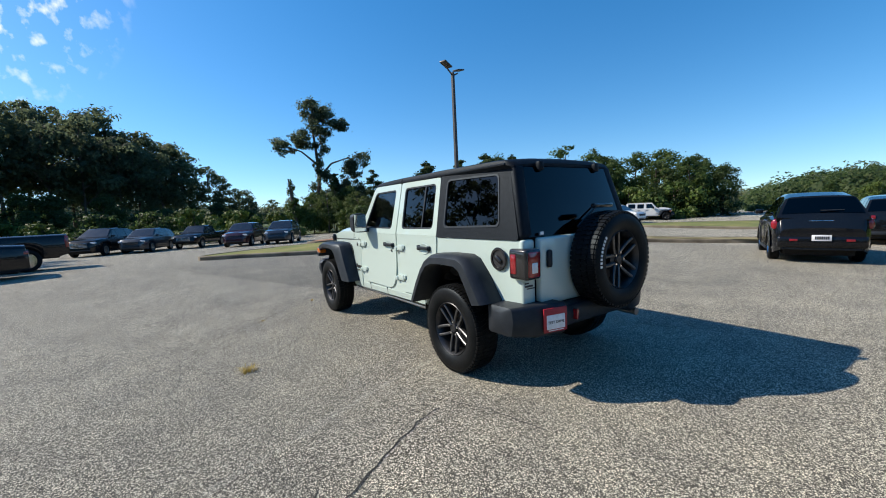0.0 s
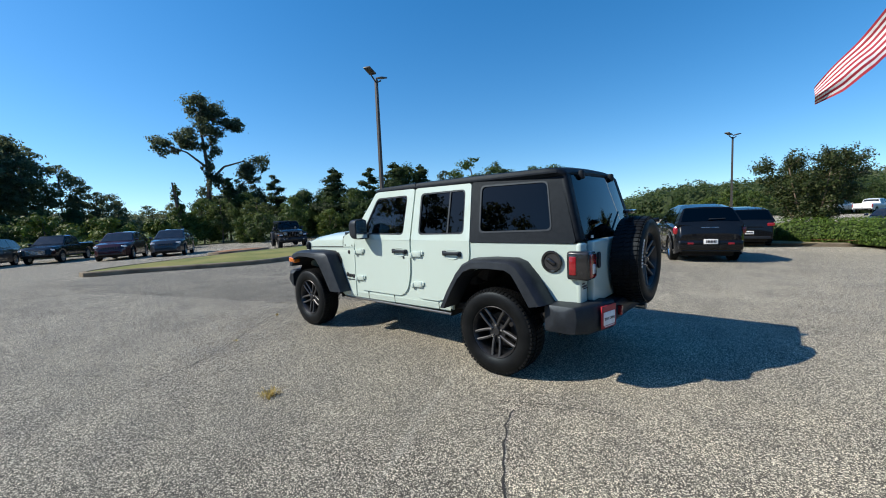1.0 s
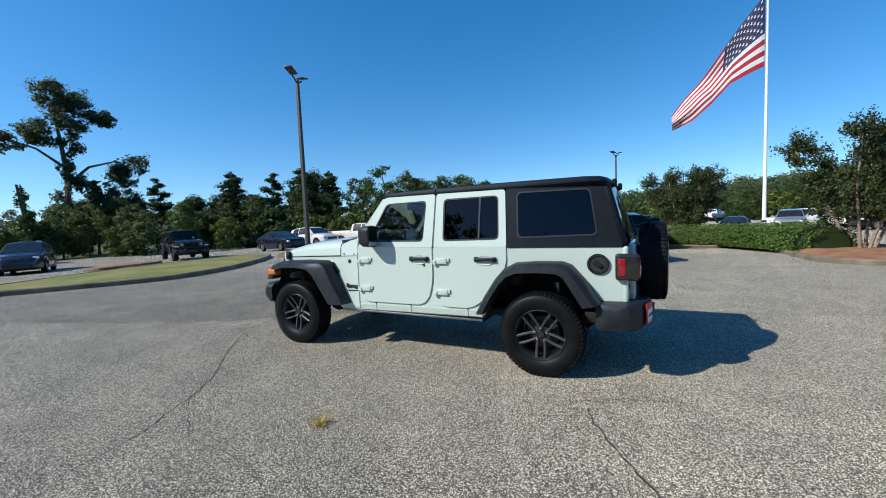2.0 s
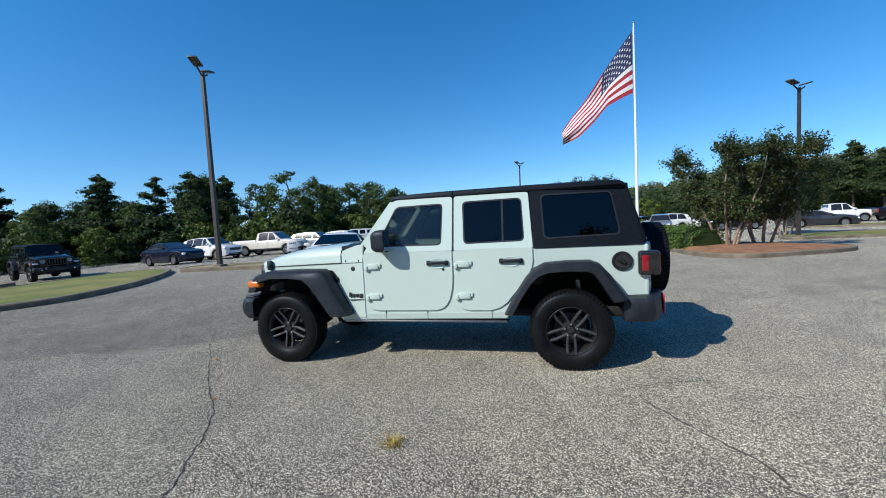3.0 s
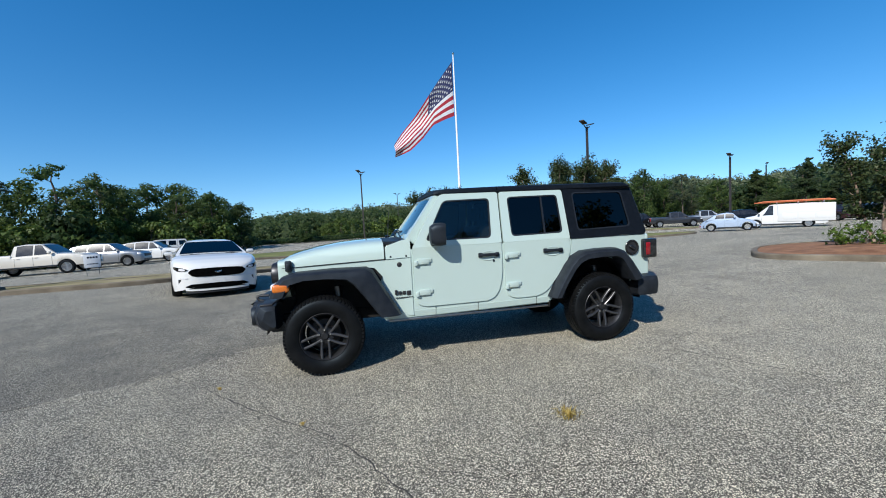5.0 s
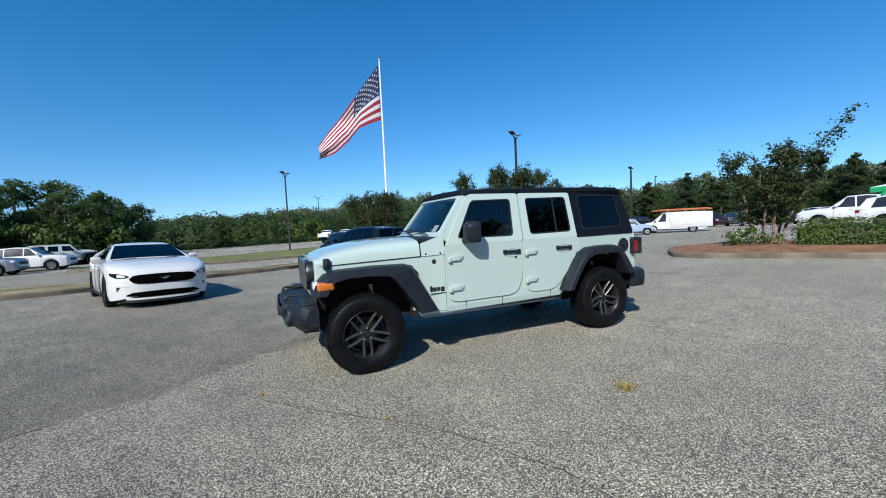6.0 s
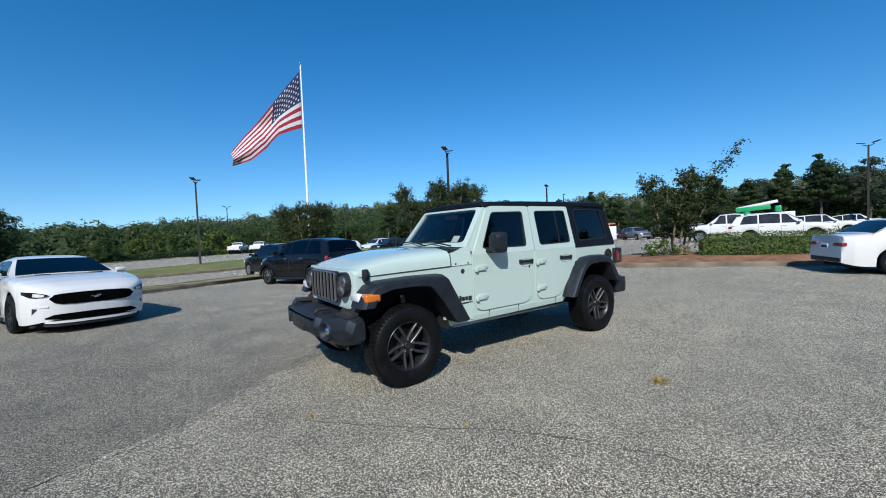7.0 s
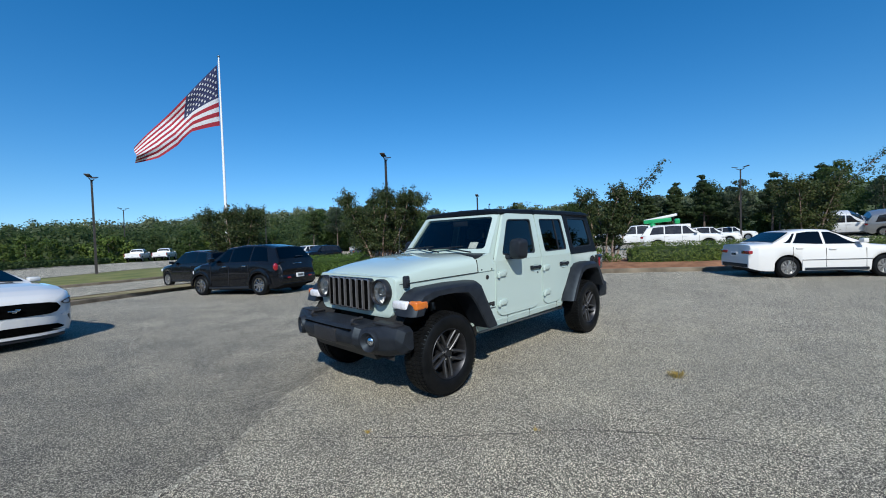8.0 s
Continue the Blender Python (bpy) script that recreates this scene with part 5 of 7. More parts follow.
def car_body(st):
    """The lower body: one skin with arches cut over the wheels."""
    L, hubs, r = st["length"], (st["front"], st["back"]), st["wheel"]
    ra = r + 0.055
    xs = {round(-L / 2 + L * i / 44, 3) for i in range(45)}
    for h in hubs:
        xs |= {round(h + ra * math.cos(math.pi * k / 12), 3) for k in range(13)} | {round(h - ra - 0.006, 3), round(h + ra + 0.006, 3)}
    xs |= {round(p[0], 3) for p in st["deck"]} | {round(p[0], 3) for p in st["plan"]}
    xs = sorted(x for x in xs if -L / 2 <= x <= L / 2)
    bm = bmesh.new()
    rings = []
    for x in xs:
        zt = lerp_at(st["deck"], x)
        w = lerp_at(st["plan"], x)
        end = max(0, (abs(x) - L / 2 + 0.5) / 0.5)
        zl = st["sill"] + 0.10 * end * end
        for h in hubs:
            if abs(x - h) < ra:
                zl = max(zl, r + math.sqrt(ra * ra - (x - h) ** 2))
        zl = min(zl, zt - 0.10)
        sh = zt - min(0.10, (zt - zl) * 0.4)
        half = [(w * 0.965, zl), (w * 0.995, zl + (sh - zl) * 0.25), (w, zl + (sh - zl) * 0.6), (w * 0.985, sh), (w * 0.955, sh + (zt - sh) * 0.6), (w * 0.88, zt), (w * 0.55, zt + 0.022), (0, zt + 0.03)]
        rings.append([(x, y, z) for y, z in half] + [(x, -y, z) for y, z in half[-2::-1]])
    loft(bm, rings)
    return bm


def cab_at(st, x):
    zr = lerp_at(st["cab"], x)
    zb = lerp_at(st["deck"], x) - 0.04
    return zb, zr


def cab_y(st, z, zb):
    top = max(p[1] for p in st["cab"])
    u = max(0.0, min(1.0, (z - zb) / max(0.05, top - zb)))
    return st["waist"] + (st["roof"] - st["waist"]) * u ** 1.15


def car_cab(st):
    bm = bmesh.new()
    x0, x1 = st["cab"][0][0], st["cab"][-1][0]
    xs = sorted({round(x0 + (x1 - x0) * i / 22, 3) for i in range(23)} | {p[0] for p in st["cab"]})
    rings = []
    for x in xs:
        zb, zr = cab_at(st, x)
        zr = max(zr, zb + 0.03)
        y1 = cab_y(st, zr - 0.05, zb)
        half = [(cab_y(st, zb, zb), zb), (cab_y(st, zb + (zr - zb) * 0.4, zb), zb + (zr - zb) * 0.4), (cab_y(st, zb + (zr - zb) * 0.78, zb), zb + (zr - zb) * 0.78), (y1, zr - min(0.05, (zr - zb) * 0.15)), (y1 * 0.88, zr - 0.012), (y1 * 0.5, zr + 0.004), (0, zr + 0.01)]
        rings.append([(x, y, z) for y, z in half] + [(x, -y, z) for y, z in half[-2::-1]])
    loft(bm, rings)
    return bm


def wheel_meshes(r, spokes, bright):
    key = (round(r, 3), spokes, bright)
    if key in wheel_meshes.made:
        return wheel_meshes.made[key]
    h = 0.11
    tyre = lathe([(r * 0.66, -h * 0.8), (r * 0.75, -h), (r * 0.92, -h * 0.95), (r, -h * 0.7), (r, h * 0.7), (r * 0.92, h * 0.95), (r * 0.75, h), (r * 0.66, h * 0.8)], Matrix(), 28)
    rim = lathe([(r * 0.66, -h * 0.8), (r * 0.64, h * 0.3), (r * 0.66, h * 0.85), (r * 0.62, h * 0.85), (r * 0.58, h * 0.3), (r * 0.58, -h * 0.6), (0, -h * 0.6)], Matrix(), 28)
    sp = bmesh.new()
    for i in range(spokes):
        a = 2 * math.pi * i / spokes
        box(sp, (0.02, -r * 0.065, h * 0.35), (r * 0.62, r * 0.065, h * 0.72), 0.0, Matrix.Rotation(a, 4, "Z"))
    tube(sp, (0, 0, h * 0.1), (0, 0, h * 0.8), r * 0.17, r * 0.14, 14)
    out = []
    for nm, b, mt in (("tyre", tyre, RUBBER), ("rim", rim, bright), ("spokes", sp, bright)):
        ob = mesh_ob(nm, b, mt)
        out.append((nm, ob.data))
        bpy.data.objects.remove(ob)
    wheel_meshes.made[key] = out
    return out


wheel_meshes.made = {}


def car_wheel(car, x, y, s, r, spokes, bright):
    e = new("wheel")
    e.parent = car
    e.matrix_local = Matrix.Translation((x, y, r)) @ Matrix.Rotation(-s * math.pi / 2, 4, "X")
    for nm, me in wheel_meshes(r, spokes, bright):
        o = new(nm, me)
        o.parent = e


def side_pane(st, s, x0, x1, t0, t1, lift=0.006):
    """A side window laid on the cab's flank: bottom from x0 to x1, top from t0 to t1."""
    bm = bmesh.new()
    rows = []
    for k in range(5):
        v = k / 4
        row = []
        for j in range(7):
            u = j / 6
            x = (x0 + (t0 - x0) * v) + ((x1 + (t1 - x1) * v) - (x0 + (t0 - x0) * v)) * u
            zb, zr = cab_at(st, x)
            top = min(zr, lerp_at(st["cab"], (t0 + t1) / 2)) - 0.07
            z = zb + 0.055 + (top - zb - 0.055) * v
            row.append((x, s * (cab_y(st, z, zb) + lift), z))
        rows.append(row)
    loft(bm, rows, caps=False)
    ext = bmesh.ops.extrude_face_region(bm, geom=bm.faces[:])
    for v in [e for e in ext["geom"] if isinstance(e, bmesh.types.BMVert)]:
        v.co.y -= s * 0.012
    return bm


def end_pane(st, xa, xb, lo=0.14, hi=0.90, lift=0.008):
    """Windshield or rear window on the cab's sloping end between xa (foot) and xb (head)."""
    bm = bmesh.new()
    za, zb_ = lerp_at(st["cab"], xa), lerp_at(st["cab"], xb)
    d = Vector((xb - xa, 0, zb_ - za)).normalized()
    nrm = Vector((-d.z, 0, d.x))
    if nrm.z < 0:
        nrm = -nrm
    rows = []
    for k in range(5):
        v = lo + (hi - lo) * k / 4
        x, z = xa + (xb - xa) * v, za + (zb_ - za) * v
        zb, zr = cab_at(st, x)
        w = cab_y(st, z - 0.05, zb) * 0.90
        rows.append([Vector((x, w * u, z + 0.012 * (1 - u * u))) + nrm * lift for u in (-1, -0.6, -0.2, 0.2, 0.6, 1)])
    loft(bm, rows, caps=False)
    ext = bmesh.ops.extrude_face_region(bm, geom=bm.faces[:])
    for v in [e for e in ext["geom"] if isinstance(e, bmesh.types.BMVert)]:
        v.co -= nrm * 0.014
    return bm


def build_car(name, label, style, PAINT, x, y, heading, size=1.0, spokes=7, bright=None, near=False, z=None, group="", grille="wide", cat="car"):
    st = STYLES[style]
    bright = bright or RIM_BRIGHT
    car = thing(name, label, cat, group=group)
    L = st["length"] / 2
    part("body", car_body(st), PAINT, car)
    cab = part("cabin", car_cab(st), PAINT, car)
    for s in (1, -1):
        for p in st["panes"]:
            part("side_window", side_pane(st, s, *p), GLASS_CAR if near else GLOSS_BLACK, cab, "dark side window")
        for hx in (st["front"], st["back"]):
            car_wheel(car, hx, s * (lerp_at(st["plan"], hx) - 0.115 if style != "beetle" else 0.60), s, st["wheel"], spokes, bright)
    c = st["cab"]
    part("windshield", end_pane(st, c[-1][0], c[-2][0]), GLASS_CAR if near else GLOSS_BLACK, cab, "dark windshield")
    part("rear_window", end_pane(st, c[0][0], c[1][0]), GLASS_CAR if near else GLOSS_BLACK, cab, "dark rear window")
    part("underbody", boxed((-L + 0.25, -st["half"] * 0.70, st["sill"] - 0.04), (L - 0.25, st["half"] * 0.70, min(lerp_at(st["deck"], 0), lerp_at(st["deck"], L - 0.25), lerp_at(st["deck"], 0.25 - L)) - 0.12), 0.03), UNDER, car)
    if near:
        part("cabin_lining", boxed((c[0][0] + 0.35, -st["waist"] * 0.6, 0.6), (c[-1][0] - 0.45, st["waist"] * 0.6, lerp_at(st["cab"], 0) - 0.25), 0.1), SEAT, car)
    fz, bz = lerp_at(st["deck"], L - 0.25), lerp_at(st["deck"], -L + 0.08)
    fw, bw = lerp_at(st["plan"], L - 0.2), lerp_at(st["plan"], -L + 0.05)
    for s in (1, -1):
        lz, lw = (fz - 0.20, 0.13)
        hl = boxed((L - 0.40, s * (fw - 0.09) - lw, lz), (L - 0.11, s * (fw - 0.09) + lw * 0.9, lz + 0.13), 0.035, seg=3)
        if style == "coupe" and near:
            hl.free()
        else:
            h = part("headlight", hl, WHITE_LENS, car)
            part("headlight_lens", boxed((L - 0.24, s * (fw - 0.12) - lw * 0.8, lz + 0.015), (L - 0.10, s * (fw - 0.12) + lw * 0.7, lz + 0.10), 0.018), WHITE_LENS, h)
        if style == "sedan":
            tl = boxed((-L - 0.01, min(s * 0.36, s * (bw + 0.012)), 0.70), (-L + 0.20, max(s * 0.36, s * (bw + 0.012)), 0.80), 0.02)
        elif style == "wagon":
            tl = lathe([(0, 0.05), (0.04, 0.045), (0.07, 0.03), (0.085, 0.0), (0.08, -0.04)], Matrix.Translation((-1.97, s * 0.775, 0.86)) @ Matrix.Rotation(radians(-90), 4, "Y") @ Matrix.Rotation(s * radians(-32), 4, "X") @ Matrix.Diagonal((1.45, 0.95, 1.2, 1)), 18)
        elif style == "pickup":
            tl = boxed((-L - 0.01, s * (bw - 0.04) - 0.06, bz - 0.48), (-L + 0.10, s * (bw - 0.04) + 0.05, bz - 0.06), 0.02)
        else:
            tl = boxed((-L - 0.008, s * (bw - 0.10) - 0.13, bz - 0.20), (-L + 0.20, s * (bw - 0.10) + 0.11, bz - 0.06), 0.03)
        part("tail_light", tl, RED_LENS, car, "red tail light")
        mx = c[-1][0] - 0.30
        mz = lerp_at(st["deck"], mx) + (0.04 if style == "coupe" else 0.10)
        mh = 0.7 if style == "coupe" else 1.0
        mi = part("door_mirror", boxed((mx - 0.08, s * (st["waist"] + 0.14) - 0.10, mz - 0.06 * mh), (mx + 0.06, s * (st["waist"] + 0.14) + 0.08, mz + 0.07 * mh), 0.03), PAINT if style != "van" else BLACK_PLASTIC, car)
        for p in st["panes"][:2 if style not in ("coupe", "van", "beetle") else 1]:
            zd = lerp_at(st["deck"], p[0]) - 0.10
            part("handle", boxed((p[0] + 0.04, s * lerp_at(st["plan"], p[0]) - 0.022, zd - 0.05), (p[0] + 0.22, s * lerp_at(st["plan"], p[0]) + 0.022, zd - 0.015), 0.01), CHROME if near and style == "wagon" else PAINT, car)
            seam = bmesh.new()
            for sx in (p[0] - 0.035,) if p is not st["panes"][0] else (p[0] - 0.035, p[1] + 0.06):
                w = lerp_at(st["plan"], sx)
                zt = lerp_at(st["deck"], sx)
                box(seam, (sx - 0.004, s * w * 0.999 - 0.004, st["sill"] + 0.10), (sx + 0.004, s * w * 0.999 + 0.004, zt - 0.10))
            part("door_seam", seam, INK, car)
        mould = boxed((st["back"] + 0.42, s * st["half"] * 0.99 - 0.012, st["sill"] + 0.02), (st["front"] - 0.42, s * st["half"] * 0.99 + 0.008, st["sill"] + 0.09), 0.01)
        part("side_sill", mould, BLACK_PLASTIC, car)
    gz0 = fz - 0.22
    if grille == "wide":
        part("grille", boxed((L - 0.16, -fw * 0.62, gz0 - 0.13), (L + 0.004, fw * 0.62, gz0 + 0.07), 0.03), INK, car, "black grille")
    elif grille == "chrome":
        g = part("grille", boxed((L - 0.2, -fw * 0.6, gz0 - 0.2), (L + 0.004, fw * 0.6, gz0 + 0.12), 0.03), INK, car, "dark grille with chrome bars")
        for k in range(4):
            part("grille_bar", boxed((L - 0.02, -fw * 0.58, gz0 - 0.17 + k * 0.075), (L + 0.014, fw * 0.58, gz0 - 0.14 + k * 0.075), 0.006), CHROME, g)
    elif grille == "slots":
        for k in range(7):
            yk = -fw * 0.45 + fw * 0.15 * k
            part("grille_slot", boxed((L - 0.2, yk - 0.03, gz0 - 0.08), (L - 0.02, yk + 0.03, gz0 + 0.07), 0.01), INK, car)
    if not (style == "coupe" and near):
        part("lower_intake", boxed((L - 0.2, -fw * 0.75, st["sill"] + 0.10), (L + 0.002, fw * 0.75, st["sill"] + 0.20), 0.02), INK, car)
    part("rear_bumper_trim", boxed((-L - 0.006, -bw * 0.9, st["sill"] + 0.10), (-L + 0.15, bw * 0.9, st["sill"] + 0.22), 0.02), BLACK_PLASTIC, car)
    pz = st["sill"] + (0.30 if style != "sedan" else 0.42)
    px = -L - (0.055 if style == "wagon" else 0.0)
    pl = part("number_plate", boxed((px - 0.014, -0.16, pz), (px + 0.02, 0.16, pz + 0.13), 0.004), WHITE_PLATE, car, "white number plate")
    pb = bmesh.new()
    bars(pb, -0.12, 0.12, pz + 0.035, pz + 0.10, Matrix.Translation((px - 0.015, 0, 0)) @ Matrix.Rotation(radians(90), 4, "Z"), 7)
    part("lettering_strip", pb, INK, pl)
    car.matrix_world = pose(x, y, ground_z(x, y) if z is None else z, 0, 0, heading) @ Matrix.Diagonal((size, size, size, 1))
    return car, st


def seated(car):
    """Tilts a thing to the slope of the lot under it."""
    m = car.matrix_world.copy()
    x, y = m.translation.x, m.translation.y
    n = Vector((ground_z(x - 1, y) - ground_z(x + 1, y), ground_z(x, y - 1) - ground_z(x, y + 1), 2)).normalized()
    q = Vector((0, 0, 1)).rotation_difference(n).to_matrix().to_4x4()
    car.matrix_world = Matrix.Translation(m.translation) @ q @ Matrix.Translation(-m.translation) @ m


COUPE = "white sports coupe with dark windows and black grille, parked on asphalt"
mustang, st = build_car("sports_coupe", COUPE, "coupe", WHITE_CAR, 5.28, -7.48, 112, spokes=10, bright=RIM_DARK, near=True, grille="", size=0.985)


def nose_x(y, z):
    """How far forward the coupe's nose reaches at a given side place and height."""
    xs = [1.6 + 0.79 * k / 60 for k in range(61)]
    return max(x for x in xs if lerp_at(STYLES["coupe"]["plan"], x) * 0.985 >= abs(y) and lerp_at(STYLES["coupe"]["deck"], x) + 0.03 >= z)


def nose_plate(ys, tops, lows, out, thick=0.05):
    """A plate wrapped round the nose between a top and a bottom line."""
    bm = bmesh.new()
    rings = []
    for y, hi, lo in zip(ys, tops, lows):
        pts = [(nose_x(y, lo + (hi - lo) * v) + out, y, lo + (hi - lo) * v) for v in (0, 0.33, 0.67, 1)]
        back = [(x - thick - out, yy, z) for x, yy, z in pts[::-1]]
        rings.append(pts + back)
    loft(bm, rings, closed=True)
    return bm


ys = [-0.60, -0.54, -0.45, -0.3, -0.15, 0, 0.15, 0.3, 0.45, 0.54, 0.60]
g = part("grille", nose_plate(ys, [0.615, 0.675, 0.69, 0.695, 0.70, 0.70, 0.70, 0.695, 0.69, 0.675, 0.615], [0.60, 0.535, 0.51, 0.505, 0.50, 0.50, 0.50, 0.505, 0.51, 0.535, 0.60], 0.02), SLOT_DARK, mustang, "wide black six-sided grille")
eb = bmesh.new()
box(eb, (2.395, -0.075, 0.60), (2.422, 0.06, 0.618), 0.005)
box(eb, (2.395, 0.01, 0.612), (2.422, 0.075, 0.635), 0.005)
box(eb, (2.395, -0.03, 0.578), (2.422, 0.03, 0.605), 0.005)
part("grille_badge", eb, CHROME, g, "small chrome grille badge")
ys = [-0.66, -0.55, -0.3, 0, 0.3, 0.55, 0.66]
part("lower_intake", nose_plate(ys, [0.285, 0.335, 0.345, 0.35, 0.345, 0.335, 0.285], [0.27, 0.255, 0.25, 0.25, 0.25, 0.255, 0.27], 0.02), SLOT_DARK, mustang, "black lower intake")
part("front_splitter", nose_plate(ys, [0.235, 0.225, 0.22, 0.22, 0.22, 0.225, 0.235], [0.195, 0.185, 0.18, 0.18, 0.18, 0.185, 0.195], 0.045, 0.1), WHITE_CAR, mustang)
part("under_lip", nose_plate(ys, [0.18, 0.17, 0.165, 0.165, 0.165, 0.17, 0.18], [0.14, 0.13, 0.13, 0.13, 0.13, 0.13, 0.14], 0.03, 0.1), INK, mustang)
for s in (1, -1):
    ys = [s * v for v in (0.62, 0.68, 0.75, 0.82, 0.88)]
    hl = part("headlight", nose_plate(ys, [0.685, 0.71, 0.728, 0.742, 0.75], [0.665, 0.64, 0.635, 0.65, 0.70], 0.025), GLOSS_BLACK, mustang, "slim swept headlight")
    part("headlight_lens", nose_plate([s * v for v in (0.66, 0.72, 0.78)], [0.69, 0.705, 0.715], [0.655, 0.65, 0.66], 0.029, 0.03), WHITE_LENS, hl)
    part("bumper_vent", nose_plate([s * v for v in (0.74, 0.79, 0.84)], [0.45, 0.46, 0.46], [0.43, 0.36, 0.30], 0.02), INK, mustang)
    part("fog_strip", nose_plate([s * v for v in (0.62, 0.72, 0.80)], [0.485, 0.49, 0.49], [0.465, 0.462, 0.465], 0.024, 0.03), WHITE_LENS, mustang)
    part("hood_vent", boxed((1.05, s * 0.40 - 0.11, 0.985), (1.09, s * 0.40 + 0.11, 1.012), 0.004), BLACK_PLASTIC, mustang)
seated(mustang)

pt, st = build_car("retro_wagon", "black retro hatchback wagon with chrome wheels, parked on asphalt", "wagon", BLACK_CAR, -1.05, -10.8, -69, spokes=8, bright=CHROME, near=True)
part("tailgate_badge", boxed((-2.10, -0.20, 0.925), (-2.075, 0.20, 0.945), 0.006), CHROME, pt)
for s in (1, -1):
    part("bumper_lamp", boxed((-2.20, s * 0.46 - 0.07, 0.49), (-2.17, s * 0.46 + 0.07, 0.54), 0.008), RED_LENS, pt)
    for cx in (1.32, -1.30):
        fb = bmesh.new()
        rings = []
        for k in range(13):
            a = math.pi * k / 12
            rings.append([(cx + rr * math.cos(a), s * yy, 0.33 + rr * math.sin(a) * zz) for rr, yy, zz in ((0.375, 0.80, 1.0), (0.385, 0.858, 1.0), (0.425, 0.862, 1.02), (0.50, 0.835, 1.04))])
        loft(fb, rings, caps=False)
        part("rounded_fender", fb, BLACK_CAR, pt)
part("rear_bumper", boxed((-2.19, -0.74, 0.34), (-1.95, 0.74, 0.60), 0.06, seg=3), BLACK_CAR, pt)
part("rear_wiper", tubed((-2.06, 0.02, 1.16), (-2.03, -0.36, 1.17), 0.012, 0.008, 6), INK, pt)
seated(pt)

hl, st = build_car("dark_suv", "black crossover with roof rails, parked by the median", "suv", BLACK_CAR, -1.55, -18.0, -75, spokes=6, near=True, size=0.94)
seated(hl)
sed, st = build_car("white_sedan", "older white four-door sedan with silver wheel covers, parked on asphalt", "sedan", WHITE_CAR, -12.25, 3.05, 127, spokes=9, near=True)
for s in (1, -1):
    part("side_moulding", boxed((-0.85, s * 0.842 - 0.008, 0.50), (0.95, s * 0.842 + 0.008, 0.525), 0.004), STEEL, sed)

